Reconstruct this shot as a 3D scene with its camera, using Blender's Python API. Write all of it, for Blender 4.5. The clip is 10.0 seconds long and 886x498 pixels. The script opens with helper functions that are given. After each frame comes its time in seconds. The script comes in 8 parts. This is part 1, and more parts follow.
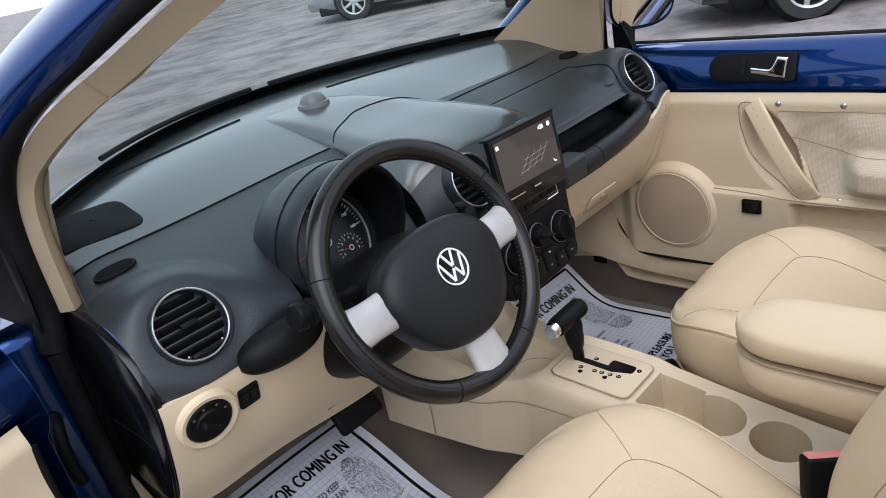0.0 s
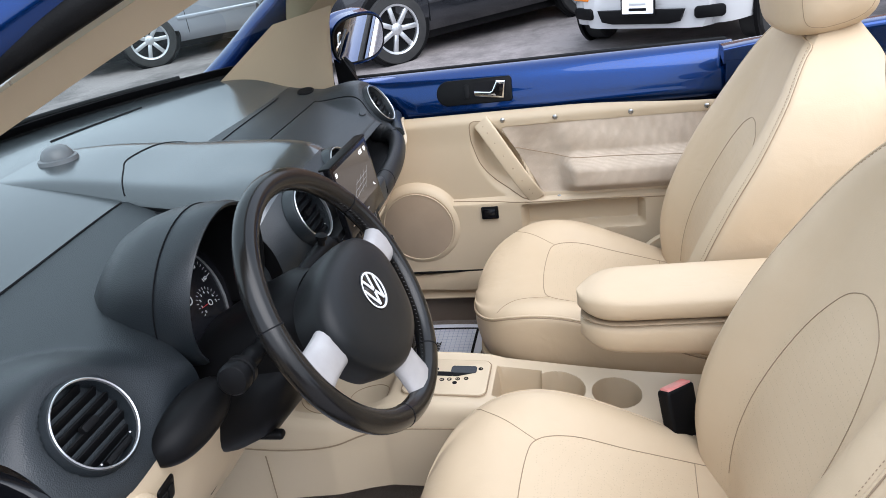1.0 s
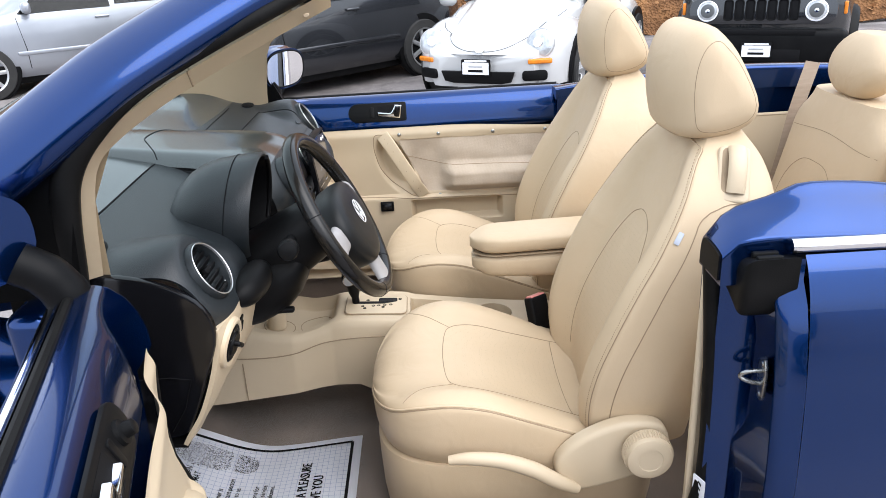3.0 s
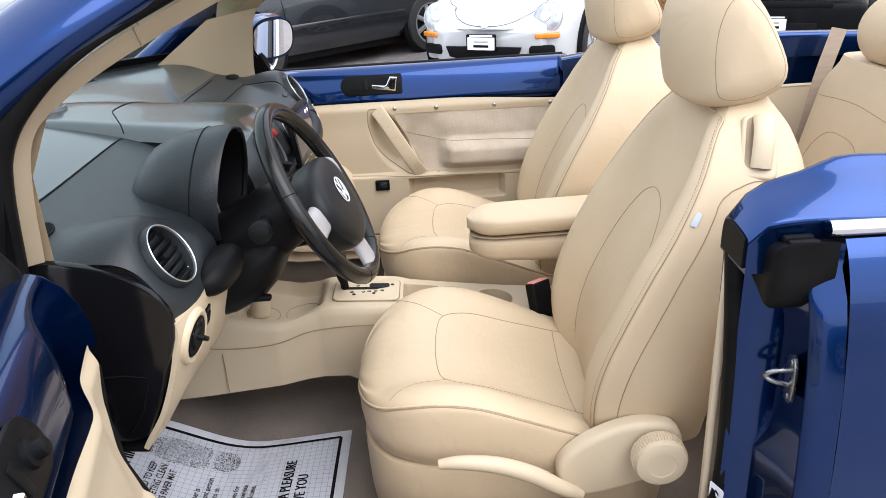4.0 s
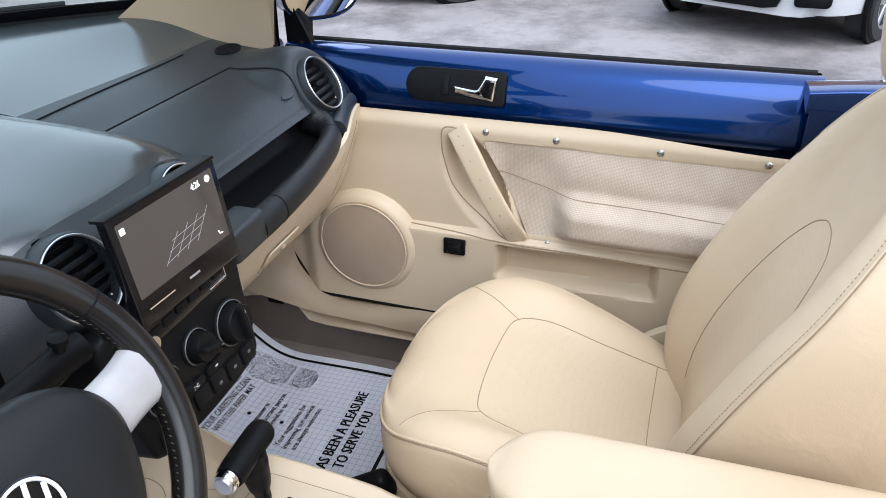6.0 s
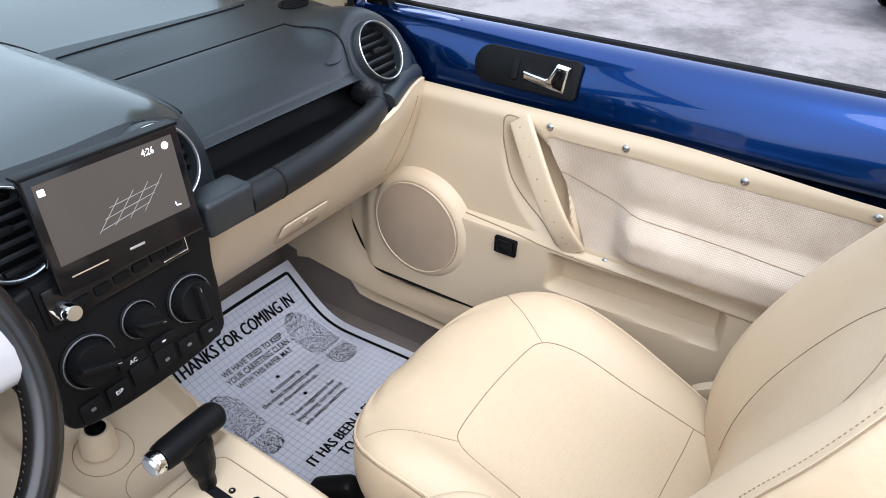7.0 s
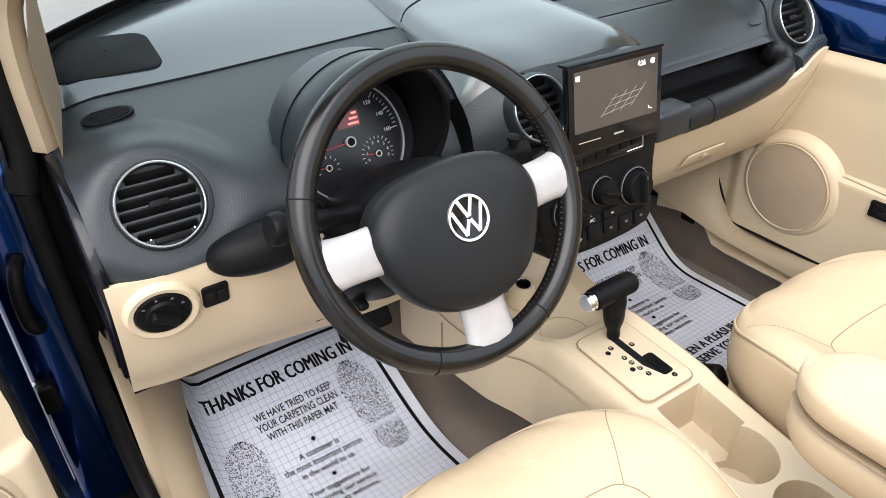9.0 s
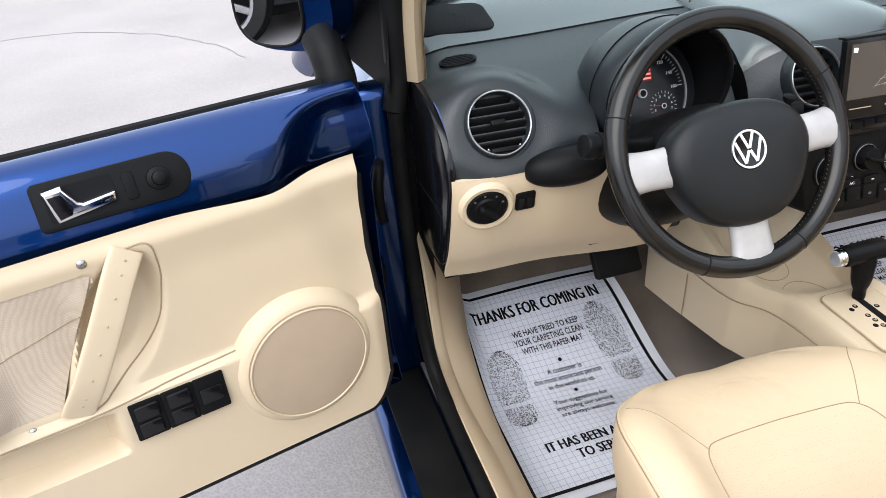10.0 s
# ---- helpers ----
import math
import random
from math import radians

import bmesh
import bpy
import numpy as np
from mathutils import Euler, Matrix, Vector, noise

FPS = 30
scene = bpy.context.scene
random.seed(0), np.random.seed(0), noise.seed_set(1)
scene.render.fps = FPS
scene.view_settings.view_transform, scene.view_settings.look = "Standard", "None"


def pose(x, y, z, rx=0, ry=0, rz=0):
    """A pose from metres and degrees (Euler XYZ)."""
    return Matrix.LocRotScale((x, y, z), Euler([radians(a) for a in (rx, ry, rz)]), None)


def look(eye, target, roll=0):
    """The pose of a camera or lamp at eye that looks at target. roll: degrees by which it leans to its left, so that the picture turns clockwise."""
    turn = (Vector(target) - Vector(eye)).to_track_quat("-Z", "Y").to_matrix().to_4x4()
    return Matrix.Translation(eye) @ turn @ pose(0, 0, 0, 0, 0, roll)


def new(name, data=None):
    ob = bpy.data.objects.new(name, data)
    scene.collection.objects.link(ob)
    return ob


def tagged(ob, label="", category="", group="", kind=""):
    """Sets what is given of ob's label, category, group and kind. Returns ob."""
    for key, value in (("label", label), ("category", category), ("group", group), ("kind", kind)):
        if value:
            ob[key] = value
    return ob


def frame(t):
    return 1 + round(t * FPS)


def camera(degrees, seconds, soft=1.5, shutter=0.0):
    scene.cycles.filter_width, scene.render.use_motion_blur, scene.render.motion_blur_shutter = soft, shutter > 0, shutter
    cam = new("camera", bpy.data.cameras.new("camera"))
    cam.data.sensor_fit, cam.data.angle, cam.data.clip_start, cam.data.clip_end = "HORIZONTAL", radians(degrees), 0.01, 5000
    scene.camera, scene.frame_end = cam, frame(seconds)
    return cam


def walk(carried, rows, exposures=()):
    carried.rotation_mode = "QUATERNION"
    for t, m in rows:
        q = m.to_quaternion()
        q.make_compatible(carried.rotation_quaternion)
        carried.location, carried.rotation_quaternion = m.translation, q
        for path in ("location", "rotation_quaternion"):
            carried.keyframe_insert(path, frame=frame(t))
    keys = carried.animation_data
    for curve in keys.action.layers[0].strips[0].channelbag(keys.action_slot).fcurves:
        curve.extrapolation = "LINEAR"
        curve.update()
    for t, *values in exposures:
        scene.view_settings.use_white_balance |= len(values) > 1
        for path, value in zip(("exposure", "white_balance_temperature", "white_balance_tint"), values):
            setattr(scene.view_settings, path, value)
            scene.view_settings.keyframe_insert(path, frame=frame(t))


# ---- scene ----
cam = camera(62.0, 10.0, soft=0.3)
PATH = [
    (0, (-0.947, -0.004, 1.384), (0.291, 1.343, 0.576), -12.5),
    (0.5, (-0.943, 0.288, 1.41), (0.629, 1.173, 0.547), -11.6),
    (1, (-1.133, 0.35, 1.409), (0.615, 0.793, 0.544), -9.2),
    (1.5, (-1.417, 0.406, 1.444), (0.393, 0.597, 0.614), -6.4),
    (2, (-1.643, 0.482, 1.47), (0.195, 0.55, 0.684), -4.6),
    (2.5, (-1.754, 0.49, 1.484), (0.097, 0.5, 0.725), -3.6),
    (2.7, (-1.774, 0.495, 1.475), (0.077, 0.489, 0.718), -3.4),
    (3.8, (-1.704, 0.5, 1.423), (0.128, 0.488, 0.621), -3.4),
    (4, (-1.642, 0.465, 1.408), (0.184, 0.474, 0.592), -3.6),
    (4.5, (-1.416, 0.348, 1.396), (0.388, 0.415, 0.537), -3.5),
    (5, (-1.164, 0.293, 1.379), (0.611, 0.47, 0.474), -2.9),
    (5.2, (-1.032, 0.299, 1.379), (0.727, 0.521, 0.454), -2.5),
    (5.5, (-0.83, 0.305, 1.383), (0.894, 0.65, 0.429), -1.9),
    (5.7, (-0.717, 0.299, 1.38), (0.976, 0.73, 0.404), -1.7),
    (6.8, (-0.368, 0.144, 1.356), (1.093, 0.988, 0.282), 0.9),
    (7, (-0.364, 0.132, 1.359), (1.046, 1.042, 0.271), 1.0),
    (7.5, (-0.403, 0.138, 1.35), (0.884, 1.196, 0.244), 0.6),
    (8, (-0.482, 0.15, 1.35), (0.69, 1.332, 0.241), -0.3),
    (8.5, (-0.612, 0.13, 1.352), (0.442, 1.43, 0.258), -1.2),
    (9, (-0.738, 0.076, 1.365), (0.175, 1.498, 0.295), -2.3),
    (9.5, (-0.853, -0.004, 1.375), (-0.165, 1.559, 0.335), -3.7),
    (10, (-0.969, -0.121, 1.374), (-0.537, 1.55, 0.364), -4.8),
]
walk(cam, [(t, look(eye, target, roll)) for t, eye, target, roll in PATH],
     exposures=[(0, 0.62, 6300, 13), (0.5, 0.78, 6350, 13), (1, 0.95, 6200, 13), (1.5, 0.97, 6100, 14), (2.5, 0.97, 6500, 12), (4, 1.0, 6550, 13), (4.5, 1.02, 6450, 12), (5, 1.03, 6200, 12), (5.5, 1.0, 6050, 12), (7, 1.22, 6050, 13), (8, 1.28, 6600, 11), (9, 1.36, 6750, 12), (10, 1.12, 6600, 11)])

# ---- light: bright overcast ----
SUN_UP, SUN_ROUND = 52, 222
world = bpy.data.worlds.new("world")
scene.world = world
world.use_nodes = True
wn, wl = world.node_tree.nodes, world.node_tree.links
sky = wn.new("ShaderNodeTexSky")
sky.sky_type = "NISHITA"
sky.sun_disc = False
sky.sun_elevation, sky.sun_rotation = radians(SUN_UP), radians(SUN_ROUND)
sky.air_density, sky.dust_density, sky.ozone_density = 1.6, 4.0, 1.0
grey = wn.new("ShaderNodeHueSaturation")
grey.inputs["Saturation"].default_value = 0.70
wl.new(sky.outputs[0], grey.inputs["Color"])
cloud = wn.new("ShaderNodeMix")
cloud.data_type = "RGBA"
cloud.inputs["Factor"].default_value = 0.85
cloud.inputs["B"].default_value = (6.9, 7.8, 8.9, 1)
wl.new(grey.outputs[0], cloud.inputs["A"])
wl.new(cloud.outputs["Result"], wn["Background"].inputs[0])
wn["Background"].inputs[1].default_value = 0.135
sun = new("sun", bpy.data.lights.new("sun", "SUN"))
sun.data.energy, sun.data.angle, sun.data.color = 1.50, radians(60), (0.98, 0.98, 0.99)
sun.rotation_euler = (radians(90 - SUN_UP), 0, radians(180 - SUN_ROUND))

from mathutils.bvhtree import BVHTree


# ---- materials ----
def surf(name, c1, c2=None, rough=0.5, metal=0.0, scale=6.0, fine=300.0, bump=0.1, dist=0.001, coat=0.0, spec=0.5,
         rvar=0.08, grain="NOISE", flakes=0.0, sheen=0.0, stretch=(1, 1, 1), wrinkle=0.0):
    """A surface with slow colour variation, fine grain relief and uneven gloss."""
    m = bpy.data.materials.new(name)
    m.use_nodes = True
    n, l = m.node_tree.nodes, m.node_tree.links
    b = n["Principled BSDF"]
    tc = n.new("ShaderNodeTexCoord")
    mp = n.new("ShaderNodeMapping")
    mp.inputs["Scale"].default_value = stretch
    l.new(tc.outputs["Object"], mp.inputs[0])
    big = n.new("ShaderNodeTexNoise")
    big.inputs["Scale"].default_value, big.inputs["Detail"].default_value = scale, 5
    l.new(mp.outputs[0], big.inputs["Vector"])
    mix = n.new("ShaderNodeMix")
    mix.data_type = "RGBA"
    ramp = n.new("ShaderNodeMapRange")
    ramp.inputs[1].default_value, ramp.inputs[2].default_value = 0.35, 0.65
    l.new(big.outputs["Fac"], ramp.inputs[0])
    l.new(ramp.outputs[0], mix.inputs["Factor"])
    c2 = c2 or tuple(v * 0.88 for v in c1)
    mix.inputs["A"].default_value, mix.inputs["B"].default_value = (*c1, 1), (*c2, 1)
    col = mix.outputs["Result"]
    if grain == "VORONOI":
        small = n.new("ShaderNodeTexVoronoi")
        small.inputs["Scale"].default_value = fine
        out = small.outputs["Distance"]
    else:
        small = n.new("ShaderNodeTexNoise")
        small.inputs["Scale"].default_value, small.inputs["Detail"].default_value = fine, 3
        out = small.outputs["Fac"]
    l.new(mp.outputs[0], small.inputs["Vector"])
    if flakes:
        fl = n.new("ShaderNodeMix")
        fl.data_type, fl.blend_type = "RGBA", "MULTIPLY"
        fl.inputs["Factor"].default_value = flakes
        l.new(col, fl.inputs["A"])
        l.new(out, fl.inputs["B"])
        col = fl.outputs["Result"]
    l.new(col, b.inputs["Base Color"])
    rr = n.new("ShaderNodeMapRange")
    rr.inputs[3].default_value, rr.inputs[4].default_value = max(0.02, rough - rvar), min(1, rough + rvar)
    l.new(big.outputs["Fac"], rr.inputs[0])
    l.new(rr.outputs[0], b.inputs["Roughness"])
    b.inputs["Metallic"].default_value = metal
    b.inputs["Specular IOR Level"].default_value = spec
    b.inputs["Coat Weight"].default_value, b.inputs["Coat Roughness"].default_value = coat, 0.03
    b.inputs["Sheen Weight"].default_value = sheen
    if bump:
        bp = n.new("ShaderNodeBump")
        bp.inputs["Strength"].default_value, bp.inputs["Distance"].default_value = bump, dist
        l.new(out, bp.inputs["Height"])
        if wrinkle:
            soft_noise = n.new("ShaderNodeTexNoise")
            soft_noise.inputs["Scale"].default_value, soft_noise.inputs["Detail"].default_value, soft_noise.inputs["Distortion"].default_value = 16, 2, 0.8
            l.new(mp.outputs[0], soft_noise.inputs["Vector"])
            wr = n.new("ShaderNodeBump")
            wr.inputs["Strength"].default_value, wr.inputs["Distance"].default_value = wrinkle, 0.004
            l.new(soft_noise.outputs["Fac"], wr.inputs["Height"])
            l.new(wr.outputs[0], bp.inputs["Normal"])
        l.new(bp.outputs[0], b.inputs["Normal"])
    return m


LEATHER = surf("cream_leather", (0.565, 0.434, 0.288), (0.530, 0.403, 0.262), 0.5, scale=5, fine=420, bump=0.20, dist=0.0005, spec=0.4, grain="VORONOI", wrinkle=0.5)
SEAM = surf("leather_seam", (0.31, 0.225, 0.14), rough=0.7, scale=40, fine=900, bump=0.5)
STITCH = surf("stitch_thread", (0.055, 0.052, 0.05), rough=0.8, scale=60, fine=900, bump=0.5)
TRIM = surf("beige_trim_plastic", (0.560, 0.450, 0.312), (0.530, 0.424, 0.290), 0.5, scale=4, fine=600, bump=0.2, dist=0.0005)
TRIMDARK = surf("taupe_speaker_plastic", (0.395, 0.30, 0.21), rough=0.6, scale=8, fine=800, bump=0.3)
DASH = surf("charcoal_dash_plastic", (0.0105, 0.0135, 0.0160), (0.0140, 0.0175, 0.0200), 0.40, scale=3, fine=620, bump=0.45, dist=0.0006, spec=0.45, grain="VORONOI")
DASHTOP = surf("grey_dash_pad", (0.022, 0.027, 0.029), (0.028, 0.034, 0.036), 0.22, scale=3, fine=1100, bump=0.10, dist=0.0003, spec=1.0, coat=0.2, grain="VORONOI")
BLACK = surf("black_plastic", (0.0042, 0.0042, 0.0046), (0.0062, 0.0062, 0.0066), 0.42, scale=9, fine=900, bump=0.12, spec=0.10)
PADBLACK = surf("grained_black_pad", (0.008, 0.0088, 0.0095), (0.012, 0.0125, 0.013), 0.42, scale=6, fine=1200, bump=0.22, dist=0.0004, spec=0.22, grain="VORONOI")
GLOSSBLACK = surf("glossy_black_plastic", (0.005, 0.005, 0.006), rough=0.14, scale=9, bump=0, rvar=0.05, spec=0.35)
TRIMGREY = surf("grey_vent_edge", (0.10, 0.105, 0.11), rough=0.4, scale=30, fine=600, bump=0.1)
RUBBER = surf("black_rubber", (0.0045, 0.0045, 0.0046), (0.0085, 0.0082, 0.008), 0.5, scale=14, fine=500, bump=0.25, spec=0.10)
HIDE = surf("worn_black_leather", (0.005, 0.005, 0.0052), (0.011, 0.0095, 0.0080), 0.22, scale=14, fine=900, bump=0.14, dist=0.0003, grain="VORONOI", rvar=0.13, spec=0.36)
PAINT = surf("metallic_blue_paint", (0.0020, 0.037, 0.170), (0.0017, 0.032, 0.150), 0.24, metal=0.9, scale=3, fine=2500, bump=0.0, coat=0.7, flakes=0.35, rvar=0.03, spec=0.3)
CHROME = surf("chrome", (0.85, 0.86, 0.88), (0.78, 0.79, 0.8), 0.09, metal=1.0, scale=12, bump=0, rvar=0.05)
SILVER = surf("matt_silver_plastic", (0.40, 0.385, 0.38), (0.33, 0.315, 0.31), 0.42, metal=0.15, scale=22, fine=700, bump=0.08)
STEEL = surf("dull_steel", (0.40, 0.40, 0.39), (0.30, 0.30, 0.29), 0.28, metal=1.0, scale=60, fine=700, bump=0.1)
ALLOY = surf("brushed_alloy", (0.66, 0.67, 0.68), (0.58, 0.59, 0.6), 0.33, metal=0.85, scale=10, bump=0.05)
CARPET = surf("taupe_carpet", (0.19, 0.142, 0.108), (0.13, 0.098, 0.074), 0.95, scale=7, fine=900, bump=0.9, dist=0.003, sheen=0.3, spec=0.15)
PAPER = surf("white_paper", (0.92, 0.93, 0.98), (0.90, 0.91, 0.96), 0.75, scale=8, fine=500, bump=0.12)
INK = surf("black_ink", (0.004, 0.004, 0.005), spec=0.15, rough=0.7, scale=20, fine=900, bump=0.1)
GRIDINK = surf("pale_blue_ink", (0.46, 0.52, 0.70), rough=0.75, scale=20, bump=0)
CLOTH = surf("beige_woven_cloth", (0.60, 0.50, 0.395), (0.47, 0.38, 0.29), 0.85, scale=9, fine=700, bump=0.3, dist=0.0006, grain="VORONOI", sheen=0.2, spec=0.2)
def weave(m, period=0.0026):
    """Over-and-under threads: two crossed bands that tint and raise the cloth."""
    n, l = m.node_tree.nodes, m.node_tree.links
    tc = n.new("ShaderNodeTexCoord")
    bands = []
    for way in ("Y", "Z"):
        w = n.new("ShaderNodeTexWave")
        w.bands_direction = way
        w.inputs["Scale"].default_value, w.inputs["Distortion"].default_value = 0.314 / period, 2.5
        w.inputs["Detail"].default_value, w.inputs["Detail Scale"].default_value = 1.0, 0.4
        l.new(tc.outputs["Object"], w.inputs["Vector"])
        bands.append(w.outputs["Fac"])
    both = n.new("ShaderNodeMath")
    both.operation = "MULTIPLY"
    l.new(bands[0], both.inputs[0])
    l.new(bands[1], both.inputs[1])
    tint = n.new("ShaderNodeMapRange")
    tint.inputs[2].default_value, tint.inputs[3].default_value, tint.inputs[4].default_value = 0.6, 0.88, 1.05
    l.new(both.outputs[0], tint.inputs[0])
    b = n["Principled BSDF"]
    mx = n.new("ShaderNodeMix")
    mx.data_type, mx.blend_type = "RGBA", "MULTIPLY"
    mx.inputs["Factor"].default_value = 1.0
    l.new(b.inputs["Base Color"].links[0].from_socket, mx.inputs["A"])
    l.new(tint.outputs[0], mx.inputs["B"])
    l.new(mx.outputs["Result"], b.inputs["Base Color"])
    bp = n.new("ShaderNodeBump")
    bp.inputs["Strength"].default_value, bp.inputs["Distance"].default_value = 0.35, 0.0010
    l.new(both.outputs[0], bp.inputs["Height"])
    l.new(b.inputs["Normal"].links[0].from_socket, bp.inputs["Normal"])
    l.new(bp.outputs[0], b.inputs["Normal"])


weave(CLOTH)
WEBBING = surf("taupe_belt_webbing", (0.46, 0.36, 0.28), (0.40, 0.31, 0.235), 0.6, scale=14, fine=900, bump=0.3, stretch=(1, 1, 6))
ASPHALT = surf("worn_asphalt", (0.365, 0.327, 0.316), (0.31, 0.279, 0.27), 0.85, scale=0.8, fine=130, bump=0.35, dist=0.003, spec=0.3, flakes=0.28, grain="VORONOI")
def bleach(m):
    """Paving paler on the driver's side and darker, with damp stains, on the other."""
    n, l = m.node_tree.nodes, m.node_tree.links
    tc = n.new("ShaderNodeTexCoord")
    sep = n.new("ShaderNodeSeparateXYZ")
    l.new(tc.outputs["Object"], sep.inputs[0])
    slow = n.new("ShaderNodeTexNoise")
    slow.inputs["Scale"].default_value, slow.inputs["Detail"].default_value, slow.inputs["Roughness"].default_value = 0.55, 8, 0.65
    l.new(tc.outputs["Object"], slow.inputs["Vector"])
    wob = n.new("ShaderNodeMath")
    wob.operation = "MULTIPLY_ADD"
    wob.inputs[1].default_value = 7.0
    l.new(slow.outputs["Fac"], wob.inputs[0])
    l.new(sep.outputs[0], wob.inputs[2])
    far = n.new("ShaderNodeMapRange")
    far.inputs[1].default_value, far.inputs[2].default_value = 2.0, 6.5
    far.inputs[3].default_value, far.inputs[4].default_value = 1.0, 0.88
    l.new(wob.outputs[0], far.inputs[0])
    b = n["Principled BSDF"]
    mx = n.new("ShaderNodeMix")
    mx.data_type, mx.blend_type = "RGBA", "MULTIPLY"
    mx.inputs["Factor"].default_value = 1.0
    l.new(b.inputs["Base Color"].links[0].from_socket, mx.inputs["A"])
    l.new(far.outputs[0], mx.inputs["B"])
    # oil and damp stains with ragged edges, thickest where cars stand
    blot = n.new("ShaderNodeTexNoise")
    blot.inputs["Scale"].default_value, blot.inputs["Detail"].default_value, blot.inputs["Roughness"].default_value = 1.1, 12, 0.72
    l.new(tc.outputs["Object"], blot.inputs["Vector"])
    worn = n.new("ShaderNodeMapRange")
    worn.inputs[1].default_value, worn.inputs[2].default_value = 0.40, 0.56
    worn.inputs[3].default_value, worn.inputs[4].default_value = 0.52, 1.0
    l.new(blot.outputs["Fac"], worn.inputs[0])
    where = n.new("ShaderNodeMapRange")
    where.inputs[1].default_value, where.inputs[2].default_value = 0.5, 2.5
    l.new(sep.outputs[0], where.inputs[0])
    stain = n.new("ShaderNodeMix")
    stain.inputs["A"].default_value = 1.0
    l.new(where.outputs[0], stain.inputs["Factor"])
    l.new(worn.outputs[0], stain.inputs["B"])
    dirty = n.new("ShaderNodeMix")
    dirty.data_type, dirty.blend_type = "RGBA", "MULTIPLY"
    dirty.inputs["Factor"].default_value = 1.0
    l.new(mx.outputs["Result"], dirty.inputs["A"])
    l.new(stain.outputs["Result"], dirty.inputs["B"])
    l.new(dirty.outputs["Result"], b.inputs["Base Color"])


bleach(ASPHALT)
PINK = surf("faded_red_plastic", (0.75, 0.22, 0.20), (0.62, 0.30, 0.27), 0.35, scale=30, bump=0.05)
RED = surf("red_plastic", (0.55, 0.02, 0.02), rough=0.3, bump=0)
WHITEINK = surf("white_ink", (0.62, 0.62, 0.62), rough=0.6, bump=0)


def simple(name, colour, rough=0.4, metal=0.0, glow=None, glow_strength=0.0, transmission=0.0, alpha=1.0, ior=1.45):
    m = bpy.data.materials.new(name)
    m.use_nodes = True
    b = m.node_tree.nodes["Principled BSDF"]
    b.inputs["Base Color"].default_value = (*colour, 1)
    b.inputs["Roughness"].default_value, b.inputs["Metallic"].default_value = rough, metal
    b.inputs["Transmission Weight"].default_value, b.inputs["IOR"].default_value = transmission, ior
    if glow:
        b.inputs["Emission Color"].default_value = (*glow, 1)
        b.inputs["Emission Strength"].default_value = glow_strength
    return m


def pane(name, tint):
    """Thin clear glass: see-through, with gloss that grows at a slant."""
    m = bpy.data.materials.new(name)
    m.use_nodes = True
    n, l = m.node_tree.nodes, m.node_tree.links
    clear, gloss, mix, fr = (n.new("ShaderNode" + k) for k in ("BsdfTransparent", "BsdfGlossy", "MixShader", "LayerWeight"))
    clear.inputs[0].default_value = (*tint, 1)
    gloss.inputs["Roughness"].default_value = 0.01
    power, share = n.new("ShaderNodeMath"), n.new("ShaderNodeMath")
    power.operation, share.operation = "POWER", "MULTIPLY_ADD"
    power.inputs[1].default_value = 5.0
    share.inputs[1].default_value, share.inputs[2].default_value = 0.6, 0.05
    l.new(fr.outputs["Facing"], power.inputs[0])
    l.new(power.outputs[0], share.inputs[0])
    l.new(share.outputs[0], mix.inputs[0])
    l.new(clear.outputs[0], mix.inputs[1])
    l.new(gloss.outputs[0], mix.inputs[2])
    l.new(mix.outputs[0], n["Material Output"].inputs[0])
    return m


GLASS = pane("windscreen_glass", (0.80, 0.88, 0.845))
MIRROR = simple("mirror_glass", (0.9, 0.9, 0.9), 0.01, 1.0)
# weak brown-grey emission puts the cabin's reflection into the screen
SCREEN = simple("display_screen", (0.05, 0.05, 0.052), 0.06, 0.75, glow=(0.20, 0.165, 0.14), glow_strength=0.20)
LCD = simple("red_display", (0.10, 0.02, 0.02), 0.15, glow=(0.9, 0.10, 0.09), glow_strength=0.03)
LCDLIT = simple("red_display_lit", (0.3, 0.02, 0.02), 0.3, glow=(1.0, 0.22, 0.20), glow_strength=0.75)
GAUGE = simple("gauge_face", (0.008, 0.008, 0.010), 0.25)


# ---- mesh helpers ----
def thing(name, label, category, place=(0, 0, 0), group="", kind=""):
    ob = new(name)
    ob.empty_display_size = 0.05
    ob.location = place
    return tagged(ob, label, category, group, kind)


def put_mesh(name, bm, material, smooth=38):
    bmesh.ops.recalc_face_normals(bm, faces=bm.faces)
    me = bpy.data.meshes.new(name)
    bm.to_mesh(me)
    bm.free()
    for m in material if isinstance(material, (list, tuple)) else [material]:
        me.materials.append(m)
    for p in me.polygons:
        p.use_smooth = True
    me.set_sharp_from_angle(angle=radians(smooth))
    return new(name, me)


def part(name, bm, material, parent, label="", smooth=38):
    """One mesh object under a thing or a part; built in world places."""
    ob = put_mesh(name, bm, material, smooth)
    if parent is not None:
        at = Matrix.Translation(parent.location)
        p = parent.parent
        if p is not None:
            at = Matrix.Translation(p.location)
        ob.parent = parent
        ob.matrix_parent_inverse = at.inverted() if p is None else Matrix.Identity(4)
    return tagged(ob, label)


def alone(name, bm, material, label, category, group="", kind="", smooth=38):
    return tagged(put_mesh(name, bm, material, smooth), label, category, group, kind)


def vec(*a):
    return Vector(a)


